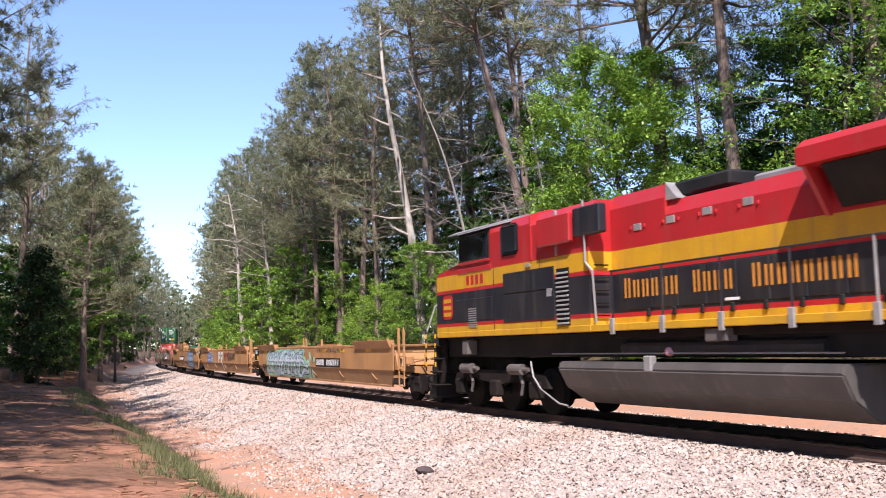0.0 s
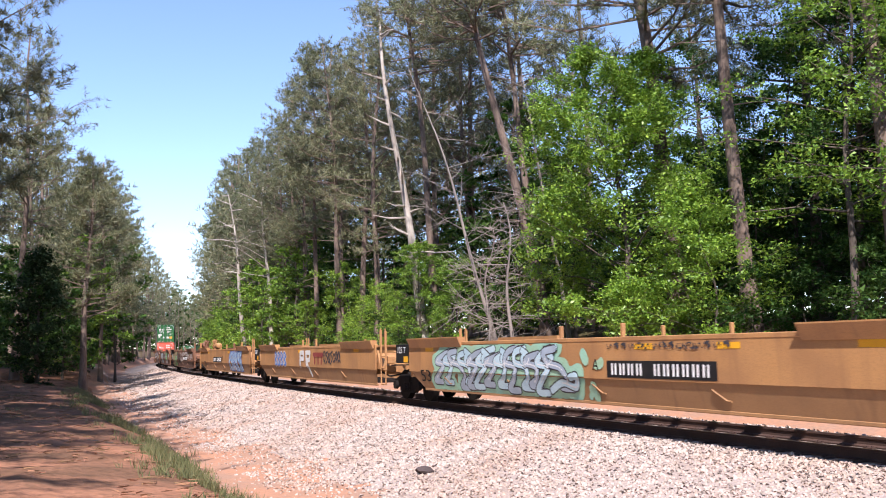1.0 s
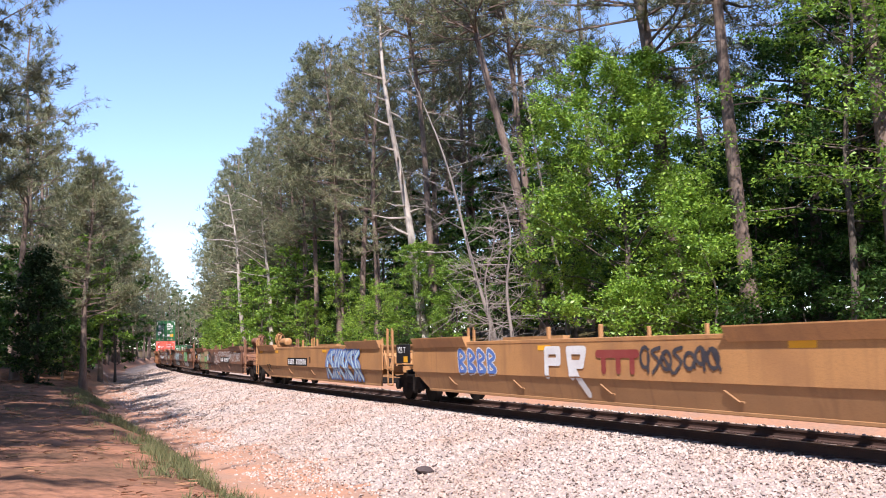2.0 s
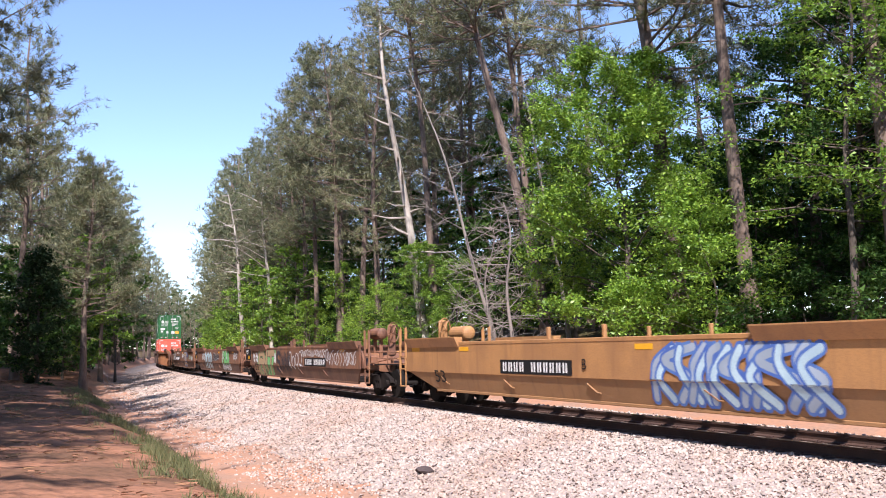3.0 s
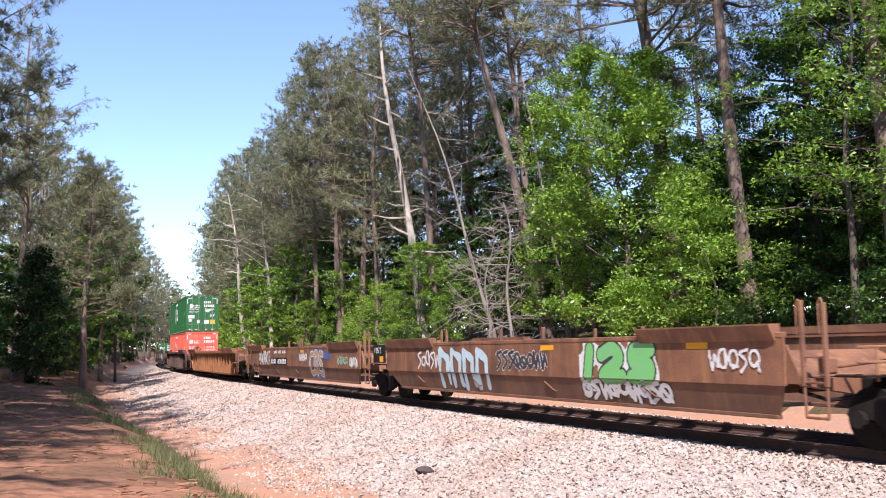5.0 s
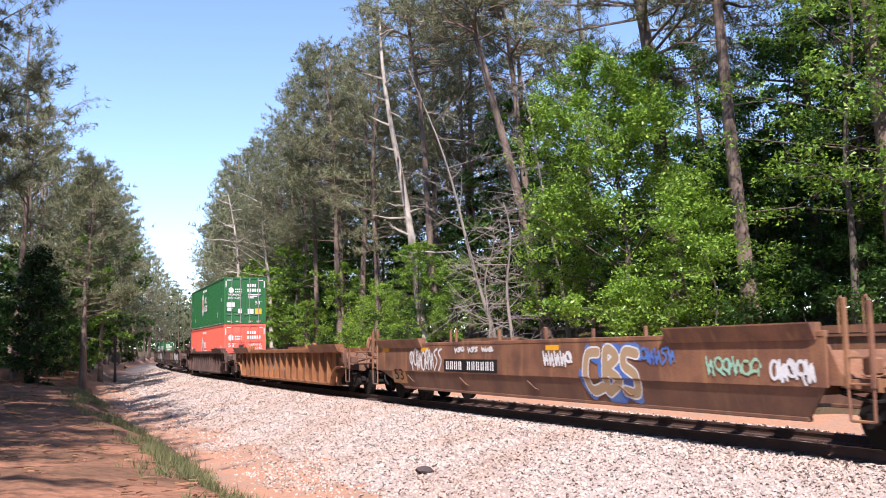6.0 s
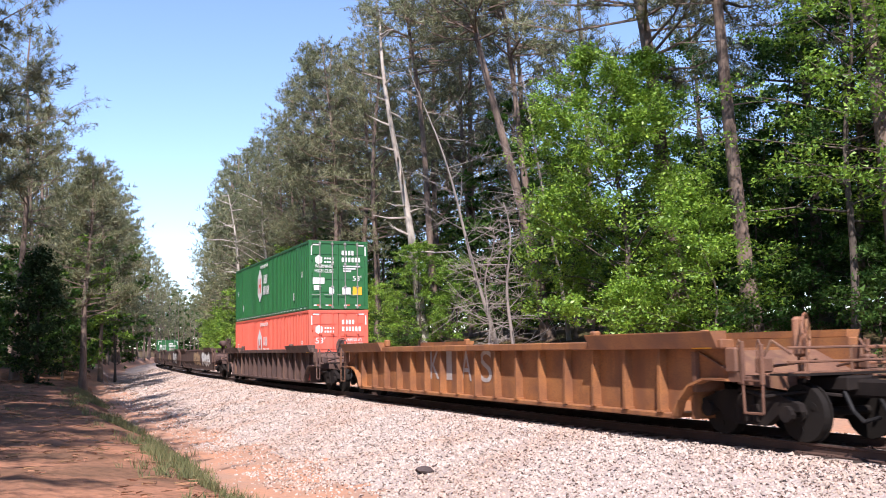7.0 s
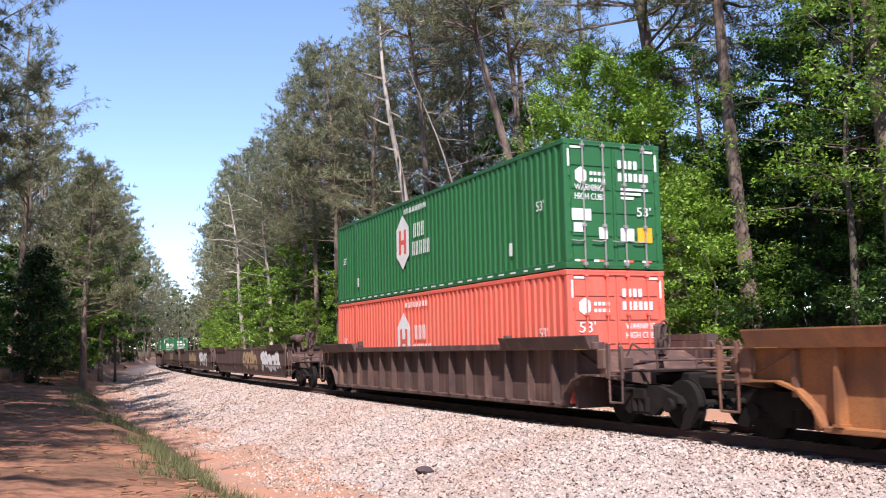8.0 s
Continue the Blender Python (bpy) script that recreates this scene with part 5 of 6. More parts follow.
        words(ob, "size_lettering", "53'", 0, 0, 0, 0.22, M_WHITE, width=0.38).matrix_basis = Matrix.Translation((x, 0.62, z0 + h * 0.40)) @ pose(0, 0, 0, 90, 0, 90)
        for k in range(3):
            plate("notice_bar", 0.2, 0.95 - 0.2 * k, z0 + h * (0.62 - 0.035 * k), z0 + h * (0.64 - 0.035 * k), M_WHITE)
        plate("notice", -1.12, -0.62, z0 + h * 0.37, z0 + h * 0.46, M_WHITE, "white notice plate")
        plate("notice", -1.08, -0.85, z0 + h * 0.28, z0 + h * 0.35, M_WHITE)
        plate("notice", -0.42, -0.20, z0 + h * 0.23, z0 + h * 0.32, M_WHITE)
        plate("notice", 0.16, 0.52, z0 + h * 0.22, z0 + h * 0.32, M_WHITE)
        plate("notice", 0.62, 1.02, z0 + h * 0.21, z0 + h * 0.33, M_YELLOW, "orange notice plate")
    for ya, yb in ((-1.12, -0.78), (0.78, 1.12)):
        plate("reflective_tape", ya, yb, z1 - 0.20, z1 - 0.15, M_WHITE)
    for ya in (-1.2, 1.16):
        plate("reflective_tape", ya, ya + 0.05, z1 - 0.62, z1 - 0.22, M_WHITE)
    for ya in (-0.95, -0.45, 0.35, 0.85):
        plate("reflective_tape", ya - 0.13, ya, z0 + 0.15, z0 + 0.20, M_WHITE)
        plate("reflective_tape", ya, ya + 0.13, z0 + 0.15, z0 + 0.20, M_REDCON)


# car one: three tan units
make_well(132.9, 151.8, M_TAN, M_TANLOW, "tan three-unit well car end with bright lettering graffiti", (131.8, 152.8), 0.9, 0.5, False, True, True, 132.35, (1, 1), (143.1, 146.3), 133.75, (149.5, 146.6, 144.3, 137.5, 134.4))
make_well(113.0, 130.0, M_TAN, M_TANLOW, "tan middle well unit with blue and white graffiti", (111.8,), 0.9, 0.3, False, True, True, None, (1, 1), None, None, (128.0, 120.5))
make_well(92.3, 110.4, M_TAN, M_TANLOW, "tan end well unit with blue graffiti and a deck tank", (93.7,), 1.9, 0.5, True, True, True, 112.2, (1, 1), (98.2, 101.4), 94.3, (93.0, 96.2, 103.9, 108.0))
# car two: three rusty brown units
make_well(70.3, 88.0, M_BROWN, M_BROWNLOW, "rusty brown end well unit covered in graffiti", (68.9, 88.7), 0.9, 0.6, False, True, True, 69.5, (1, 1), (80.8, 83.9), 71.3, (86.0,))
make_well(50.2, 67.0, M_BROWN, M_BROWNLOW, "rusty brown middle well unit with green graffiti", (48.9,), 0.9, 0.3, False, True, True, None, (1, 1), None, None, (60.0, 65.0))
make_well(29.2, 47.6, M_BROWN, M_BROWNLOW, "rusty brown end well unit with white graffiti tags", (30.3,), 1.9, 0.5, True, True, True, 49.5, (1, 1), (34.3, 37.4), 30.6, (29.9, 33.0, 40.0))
# two ribbed single cars
make_ribbed(5.55, 25.3, M_ORANGE, "orange ribbed well car, empty, with worn paint", (6.2, 25.3))
make_ribbed(-17.3, 1.35, M_OXIDE, "dark brown ribbed well car loaded with two containers", (-17.8, 2.2))
# car five: three dark units
make_well(-42.0, -23.3, M_OXIDE, M_OXIDE, "dark brown smooth-sided well unit with pale graffiti", (-43.0, -22.5), 0.9, 0.5, False, True, False)
make_well(-62.6, -43.9, M_OXIDE, M_OXIDE, "dark brown smooth-sided middle well unit", (-63.5,), 0.9, 0.3, False, True, False)
make_well(-82.5, -64.4, M_OXIDE, M_OXIDE, "dark brown smooth-sided end well unit", (-81.0,), 1.9, 0.5, True, True, False)
make_ribbed(-105.5, -86.5, M_OXIDE, "dark brown ribbed well car with one green container", (-104.5, -85.5))
box_c = make_container(0.0, 0.36, M_REDCON, "coral red 53-foot container low in the well car")
signs_on_box(box_c[0], box_c[4], box_c[2], box_c[3], True)
box_g = make_container(0.0, 3.285, M_GREENCON, "green 53-foot container stacked on a coral one")
signs_on_box(box_g[0], box_g[4], box_g[2], box_g[3], False)
box_h = make_container(-88.0, 0.36, M_GREENCON, "green 53-foot container alone in a well car")
signs_on_box(box_h[0], box_h[4], box_h[2], box_h[3], False)


# ---- locomotive: cab to the rear, nose towards the cars ----
LOCO_MID = 166.4
BANDS = ((2.01, 2.15, 1), (2.15, 2.24, 0), (2.24, 3.04, 2), (3.04, 3.13, 0), (3.13, 3.53, 1), (3.53, 9.0, 0))


def banded_box(x0, x1, y0, y1, z0, z1, taper=0.0, bevel=0.0):
    """A body block cut level at the paint bands; taper leans the top in at both sides above 4.2 m."""
    bm = bmesh.new()
    zs = sorted({z0, z1, *[b[0] for b in BANDS if z0 < b[0] < z1]})
    if taper:
        zs = sorted({*zs, z1 - 0.28})
    rings = []
    for z in zs:
        k = taper if z == z1 else 0.0
        s0, s1 = (k, -k)
        rings.append([bm.verts.new(p) for p in ((x0, y0 + s0, z), (x1, y0 + s0, z), (x1, y1 + s1, z), (x0, y1 + s1, z))])
    for a, b in zip(rings, rings[1:]):
        zc = (a[0].co.z + b[0].co.z) / 2
        idx = next(i for lo, hi, i in BANDS if lo <= zc < hi)
        for k in range(4):
            f = bm.faces.new((a[k], a[(k + 1) % 4], b[(k + 1) % 4], b[k]))
            f.material_index = idx
    bm.faces.new(rings[-1])
    bm.faces.new(rings[0][::-1])
    bmesh.ops.recalc_face_normals(bm, faces=bm.faces[:])
    return bm


LOCO_PAINT = [M_LRED, M_LYEL, M_LBLK]


def make_locomotive():
    ob = thing("locomotive", "red, yellow and black diesel locomotive with its cab at the rear", "locomotive")

    def X(s):
        return s - LOCO_MID
    nose, cab0, cab1, wide1, rad0, rear = X(155.35), X(156.7), X(160.5), X(162.85), X(168.5), X(177.2)
    W = 1.55
    # frame and walkway
    part("frame", box(nose - 0.35, rear + 0.4, -1.2, 1.2, 1.35, 1.86, 0.02), M_BLACK, ob)
    walk_ob = part("walkway", box(wide1, rear + 0.4, -W, W, 1.87, 2.01, 0.012), M_LYEL, ob, "yellow edge of the walkway")
    part("walkway_edge", box(nose, wide1, -W - 0.01, W + 0.01, 1.87, 2.01, 0.012), M_LYEL, ob)
    for s in np.arange(163.6, 177, 1.55):
        for side in (-1, 1):
            part("step_bracket", box(X(s) - 0.06, X(s) + 0.06, side * W - 0.03, side * W + 0.03, 1.80, 2.12, 0.01), M_GREY, walk_ob)
    part("cable_duct", box(wide1 + 0.4, rear, -1.35, -1.15, 1.72, 1.87, 0.02), M_IRON, ob)
    part("junction_box", box(X(166.2), X(166.75), -1.50, -1.25, 1.62, 1.85, 0.02), M_DUST, ob)
    # nose: sloping top
    bm = bmesh.new()
    for lo, hi, idx in BANDS:
        lo, hi = max(lo, 2.01), min(hi, 3.55)
        if hi > lo:
            add_box(bm, nose, cab1, -W, W, lo, hi, 0, idx)
    add_prism(bm, ((nose, 3.55), (nose + 0.06, 3.62), (cab0 + 0.1, 3.80), (cab0 + 0.6, 3.80), (cab0 + 0.6, 3.55)), -W + 0.02, W - 0.02, "y", 0)
    part("nose", bm, LOCO_PAINT, ob)
    for side in (-1, 1):
        y = side * (W + 0.004)
        xs = X(155.75), X(156.35)
        badge = part("badge", prism(((xs[0], 2.45), (xs[0] + 0.1, 2.35), (xs[1] - 0.1, 2.35), (xs[1], 2.45), (xs[1], 2.90), (xs[1] - 0.1, 3.0), (xs[0] + 0.1, 3.0), (xs[0], 2.90)), y - 0.006, y + 0.006, "y"), M_LRED, ob, "red shield badge with yellow bars")
        for k in range(3):
            part("badge_bar", box(xs[0] + 0.08, xs[1] - 0.08, y + side * 0.008 - 0.004, y + side * 0.008 + 0.004, 2.43 + k * 0.18, 2.54 + k * 0.18), M_LYEL, badge)
        bm = bmesh.new()
        for k in range(9):
            add_box(bm, X(157.3), X(157.75), y - 0.012, y + 0.012, 2.10 + k * 0.058, 2.128 + k * 0.058)
        part("nose_louvre", bm, M_GREY, ob, "grey louvre")
        part("nose_hatch", box(X(156.6), X(158.6), side * W - 0.015, side * W + 0.015, 2.28, 2.84, 0.008), M_LBLK, ob)
        for k in range(4):
            part("number_bar", box(X(157.2) + k * 0.26, X(157.2) + k * 0.26 + 0.16, y - 0.004, y + 0.004, 3.20, 3.44), M_LRED, ob, "red bar")
    # cab
    bm = bmesh.new()
    add_prism(bm, ((-W, 3.55), (W, 3.55), (W, 4.40), (W - 0.12, 4.62), (1.0, 4.76), (-1.0, 4.76), (-W + 0.12, 4.62), (-W, 4.40)), cab0 + 0.25, cab1, "x", 0)
    cab = part("cab", bm, LOCO_PAINT, ob)
    part("cab_roof", prism(((-W + 0.05, 4.58), (-W + 0.1, 4.64), (-1.0, 4.79), (1.0, 4.79), (W - 0.1, 4.64), (W - 0.05, 4.58)), cab0 - 0.12, cab1 - 1.0, "x"), M_ROOF, cab, "grey cab roof with an overhang")
    for y in (-0.8, 0.8):
        part("windscreen", box(cab0 + 0.20, cab0 + 0.26, y - 0.55, y + 0.55, 3.86, 4.48, 0.02), M_GLASS, cab)
    part("sub_base", box(cab0 - 0.02, cab1 - 1.9, -W - 0.02, W + 0.02, 3.50, 3.66, 0.03), M_LRED, cab)
    for side in (-1, 1):
        y = side * W
        big = part("side_window", box(X(156.9), X(158.45), y - 0.05, y + 0.012, 3.80, 4.50, 0.02) if side < 0 else box(X(156.9), X(158.45), y - 0.012, y + 0.05, 3.80, 4.50, 0.02), M_GLASS, cab, "dark cab side window")
        for a, b in ((X(156.84), X(156.92)), (X(157.95), X(158.02)), (X(158.43), X(158.52))):
            part("window_frame", box(a, b, y - 0.03, y + 0.03, 3.76, 4.54, 0.01), M_BLACK, big)
        part("window_frame", box(X(156.84), X(158.52), y - 0.03, y + 0.03, 4.50, 4.56, 0.01), M_BLACK, big)
        part("window_frame", box(X(156.84), X(158.52), y - 0.05, y + 0.05, 3.74, 3.80, 0.01), M_LRED, big)
        part("awning", prism(((y + side * 0.02, 4.60), (y + side * 0.30, 4.50), (y + side * 0.30, 4.53), (y + side * 0.02, 4.64)), X(156.75), X(158.6), "x"), M_ROOF, cab)
        small = part("rear_window", box(X(159.17), X(159.92), y - 0.04, y + 0.014, 3.80, 4.48, 0.06) if side < 0 else box(X(159.17), X(159.92), y - 0.014, y + 0.04, 3.80, 4.48, 0.06), M_GLASS, cab, "rounded dark cab window")
        part("window_gasket", rods([((X(159.15), y, 3.85), (X(159.15), y, 4.42), (X(159.22), y, 4.50), (X(159.86), y, 4.50), (X(159.94), y, 4.42), (X(159.94), y, 3.85), (X(159.86), y, 3.78), (X(159.22), y, 3.78), (X(159.15), y, 3.85))], 0.02), M_BLACK, small)
        # equipment body behind the cab
        part("red_cabinet", box(X(161.0), X(162.35), y - 0.08 + side * 0.06, y + 0.08 + side * 0.06, 3.78, 4.42, 0.03), M_LRED, ob, "red box on the body side")
        part("black_intake", box(X(162.42), X(163.40), y - 0.10, y + 0.10, 3.86, 4.46, 0.03), M_LBLK, ob, "black air intake box")
        door_a = part("body_hatch", box(X(159.2), X(161.5), y - 0.02, y + 0.02, 2.86, 3.34, 0.01), M_LBLK, ob)
        door_b = part("body_hatch", box(X(159.2), X(161.5), y - 0.02, y + 0.02, 2.18, 2.82, 0.01), M_LBLK, ob)
        part("hatch_notice", box(X(161.2), X(161.4), y - 0.026, y + 0.026, 2.68, 2.86), M_GREY, door_b)
        grille = part("grille_panel", box(X(161.6), X(162.10), y - 0.016, y + 0.016, 2.03, 3.26, 0.008), M_BLACK, ob)
        for k in range(12):
            part("grille_slat", prism(((y + side * 0.012, 2.07 + k * 0.098), (y + side * 0.05, 2.05 + k * 0.098), (y + side * 0.05, 2.075 + k * 0.098), (y + side * 0.012, 2.10 + k * 0.098)), X(161.62), X(162.08), "x"), M_GREY, grille)
        for s in (160.55, 161.62):
            part("body_post", box(X(s) - 0.025, X(s) + 0.025, y - 0.03, y + 0.03, 3.55, 4.55), M_LRED if s < 161 else M_GREY, ob)
    part("equipment_body", banded_box(cab1, wide1, -W, W, 2.01, 4.62, 0.25), LOCO_PAINT, ob)
    # long hood
    part("hood", banded_box(wide1, X(164.65), -0.98, 0.98, 2.01, 4.68, 0.12), LOCO_PAINT, ob)
    part("hood", banded_box(X(164.65), rear, -0.98, 0.98, 2.01, 4.34, 0.12), LOCO_PAINT, ob)
    part("hood_hatch", prism(((X(164.65), 4.34), (X(164.65), 4.70), (X(164.9), 4.42), (X(165.0), 4.34)), -0.95, 0.95, "y"), M_GREY, ob)
    part("brake_hatch", box(wide1 + 0.1, X(166.2), -0.75, 0.75, 4.4, 4.70, 0.05), M_BLACK, ob, "black dynamic brake hatch")
    part("exhaust_hatch", box(X(166.6), X(168.0), -0.6, 0.6, 4.3, 4.52, 0.05), M_ROOF, ob)
    # radiator section that overhangs the hood
    bm = bmesh.new()
    add_prism(bm, ((-0.90, 4.20), (-W, 4.25), (-W, 4.52), (-W + 0.18, 4.66), (-0.9, 4.78), (0.9, 4.78), (W - 0.18, 4.66), (W, 4.52), (W, 4.25), (0.90, 4.20)), rad0, rear - 0.4, "x", 0)
    part("radiator_cowl", bm, LOCO_PAINT, ob, "red flared radiator cowl")
    for side in (-1, 1):
        for k in range(4):
            a = rad0 + 0.35 + k * 1.95
            part("radiator_screen", prism(((side * 0.97, 3.60), (side * 1.02, 3.60), (side * 1.42, 4.22), (side * 0.97, 4.22)), a, a + 1.8, "x"), M_BLACK, ob, "black radiator screen")
        part("cowl_bracket", prism(((side * 0.97, 3.50), (side * 1.04, 3.50), (side * 1.50, 4.24), (side * 0.97, 4.24)), rad0 + 0.05, rad0 + 0.13, "x"), M_LRED, ob)
    # hood doors, latches, vents, lettering as plain bars
    y = -0.98
    for s in np.arange(163.4, 176.8, 0.78):
        part("hood_door", box(X(s) + 0.02, X(s) + 0.75, y - 0.014, y + 0.01, 2.30, 3.02, 0.006), M_LBLK, ob)
        part("door_latch", box(X(s) + 0.60, X(s) + 0.70, y - 0.05, y, 2.13, 2.30, 0.02), M_BLACK, ob)
    for k in range(4):
        s = 163.65 + k * 1.03
        part("hood_vent", box(X(s), X(s) + 0.24, y - 0.014, y + 0.01, 3.86 + 0.02 * k, 4.00 + 0.02 * k, 0.006), M_GREY, ob, "small grey vent")
        for d in (-0.12, 0.33):
            part("lift_eye", box(X(s) + d, X(s) + d + 0.05, y - 0.03, y + 0.01, 3.9, 3.97, 0.01), M_LRED, ob)
    for a, b, n in ((163.25, 165.0, 6), (165.35, 166.45, 4), (166.85, 169.1, 8)):
        for i in range(n):
            w = (b - a) / n
            for u, v in ((0.14, 0.34), (0.58, 0.78)):
                part("letter_bar", box(X(a + w * (i + u)), X(a + w * (i + v)), y - 0.020, y - 0.015, 2.53, 2.93 if i == 0 else 2.88), M_LORG, ob, "orange bar" if i == 0 else "")
    for s in (158.7, 160.9):
        part("panel_seam", box(X(s) - 0.01, X(s) + 0.01, -W - 0.005, -W + 0.01, 2.02, 3.54), M_BLACK, ob)
    part("ground_light", box(X(160.3), X(160.5), -W - 0.03, -W, 3.40, 3.48, 0.01), M_GREY, ob)
    part("small_plate", box(X(166.2), X(166.55), y - 0.02, y, 2.33, 2.38), M_WHITE, ob)
    # handrails
    for side in (-1, 1):
        yy = side * (W - 0.02)
        rail = part("handrail", rods([((wide1 + 0.7, yy, 3.05), (rear + 0.3, yy, 3.05))], 0.02), M_LBLK, ob, "black handrail")
        for s in np.arange(163.6, 177.3, 1.55):
            part("handrail_post", rods([((X(s), yy, 2.0), (X(s), yy, 3.06))], 0.022), M_LBLK if int(s * 10) % 3 else M_GREY, rail)
        part("grab_pipe", rods([((wide1 - 0.1, side * (W + 0.04), 4.6), (wide1 - 0.05, side * (W + 0.05), 3.3), (wide1 + 0.15, side * (W + 0.02), 3.1), (wide1 + 0.2, side * W, 2.05))], 0.024), M_GREY, ob, "bent grey grab pipe")
        for k in range(5):
            part("body_rung", rods([((wide1 + 0.06, side * 1.12, 2.2 + k * 0.26), (wide1 + 0.06, side * 1.46, 2.2 + k * 0.26))], 0.016), M_IRON, ob)
        # nose steps and striped grab rails
        part("nose_steps", prism(((nose - 0.75, 0.55), (nose - 0.25, 0.55), (nose, 1.35), (nose, 1.86), (nose - 0.45, 1.86)), side * 1.30 - 0.05, side * 1.30 + 0.05, "y"), M_IRON, ob)
        for k in range(4):
            part("step_tread", box(nose - 0.72 + k * 0.05, nose - 0.2 + k * 0.05, min(side * 1.0, side * 1.5), max(side * 1.0, side * 1.5), 0.55 + k * 0.36, 0.59 + k * 0.36, 0.01), M_IRON, ob)
        part("nose_handrail", rods([((nose - 0.95, side * 1.45, 2.05), (nose - 0.35, side * 1.45, 2.75), (nose - 0.05, side * 1.45, 2.85))], 0.022), M_WHITE, ob, "white slanted handrail")
        for xx in (nose - 0.95, nose - 0.32):
            for k in range(9):
                part("striped_rail", rods([((xx, side * 1.48, 0.95 + k * 0.13), (xx, side * 1.48, 1.08 + k * 0.13))], 0.026), M_LYEL if k % 2 else M_BLACK, ob)
    part("end_plate", box(nose - 0.5, nose - 0.35, -1.45, 1.45, 0.85, 1.95, 0.02), M_LBLK, ob)
    part("snow_plough", prism(((nose - 0.5, 0.25), (nose - 0.95, 0.16), (nose - 0.95, 0.30), (nose - 0.55, 0.95), (nose - 0.4, 0.95)), -1.4, 1.4, "y"), M_BLACK, ob)
    part("coupler", box(nose - 1.25, nose - 0.3, -0.16, 0.16, 0.72, 1.02, 0.05), M_IRON, ob)
    # fuel tank
    bm = bmesh.new()
    add_prism(bm, ((-1.45, 1.26), (1.45, 1.26), (1.50, 1.10), (1.30, 0.72), (0.75, 0.36), (-0.75, 0.36), (-1.30, 0.72), (-1.50, 1.10)), X(161.45), X(169.1), "x")
    bmesh.ops.bevel(bm, geom=bm.edges[:], offset=0.03, segments=2, affect="EDGES")
    part("fuel_tank", bm, M_TANK, ob, "dusty black fuel tank")
    part("fuel_filler", box(X(164.5), X(164.72), -1.53, -1.38, 1.08, 1.38, 0.02), M_GREY, ob)
    bm = bmesh.new()
    bmesh.ops.create_uvsphere(bm, u_segments=14, v_segments=8, radius=0.09, matrix=Matrix.Translation((X(165.0), -1.3, 1.45)))
    part("fuel_gauge", bm, mat("pink_lens", (0.7, 0.3, 0.3), 0.3), ob, "pale pink round fuel gauge", True)
    part("air_reservoir", rods([((X(163.5), -1.15, 1.52), (X(168.6), -1.15, 1.52))], 0.16, 14), M_LBLK, ob)
    part("conduit", rods([((X(161.0), -1.35, 1.42), (X(169.0), -1.35, 1.42))], 0.015), M_GREY, ob)
    # two three-axle trucks
    for c in (158.1, 173.6):
        x = X(c)
        for side in (-1, 1):
            yy = side * 1.12
            bm = bmesh.new()
            add_prism(bm, ((x - 2.45, 0.62), (x - 2.3, 0.92), (x - 0.9, 1.02), (x + 0.9, 1.02), (x + 2.3, 0.92), (x + 2.45, 0.62), (x + 2.0, 0.62), (x + 1.5, 0.80), (x + 0.5, 0.72), (x, 0.62), (x - 0.5, 0.72), (x - 1.5, 0.80), (x - 2.0, 0.62)), yy - 0.08, yy + 0.08, "y")
            fr = part("truck_frame", bm, M_IRON, ob, "dark cast truck frame")
            for k in (-1.95, 0.0, 1.95):
                part("axle_box", box(x + k - 0.22, x + k + 0.22, yy - 0.02, yy + side * 0.2, 0.36, 0.78, 0.05) if side > 0 else box(x + k - 0.22, x + k + 0.22, yy - 0.2, yy + 0.02, 0.36, 0.78, 0.05), M_IRON, fr)
            for k in (-1.3, 1.3):
                bm = bmesh.new()
                add_rod(bm, (x + k - 0.35, yy + side * 0.2, 1.05), (x + k + 0.25, yy + side * 0.2, 1.05), 0.13, 14)
                add_rod(bm, (x + k + 0.25, yy + side * 0.2, 1.05), (x + k + 0.5, yy + side * 0.2, 1.05), 0.05, 10)
                part("brake_cylinder", bm, M_DUST, fr, "dusty brake cylinder")
                part("brake_rod", rods([((x + k, yy + side * 0.18, 1.0), (x + k + 0.18, yy + side * 0.18, 0.7), (x + k + 0.1, yy + side * 0.18, 0.45))], 0.04), M_DUST, fr)
        for k in (-1.95, 0.0, 1.95):
            spinning(ob, x + k, 0.535)
        part("bolster", box(x - 0.5, x + 0.5, -1.0, 1.0, 0.9, 1.3, 0.04), M_IRON, ob)
        part("traction_case", box(x - 2.2, x + 2.2, -0.6, 0.6, 0.35, 0.95, 0.1), M_IRON, ob)
    part("damper_hose", rods([((X(160.05), -1.35, 1.25), (X(160.2), -1.38, 0.9), (X(160.5), -1.36, 0.62), (X(161.2), -1.34, 0.34), (X(161.5), -1.3, 0.30))], 0.02), M_GREY, ob)
    part("pilot_box", box(X(156.75), X(157.1), -1.5, -1.2, 1.40, 1.78, 0.03), M_DUST, ob)
    UNITS.append((ob, LOCO_MID, 7.8))
    return ob


make_locomotive()


# ---- spray paint on the car sides ----
def wall_y(z):
    return -(1.530 if z > 0.93 else 1.508 - (0.93 - z) * 0.235)


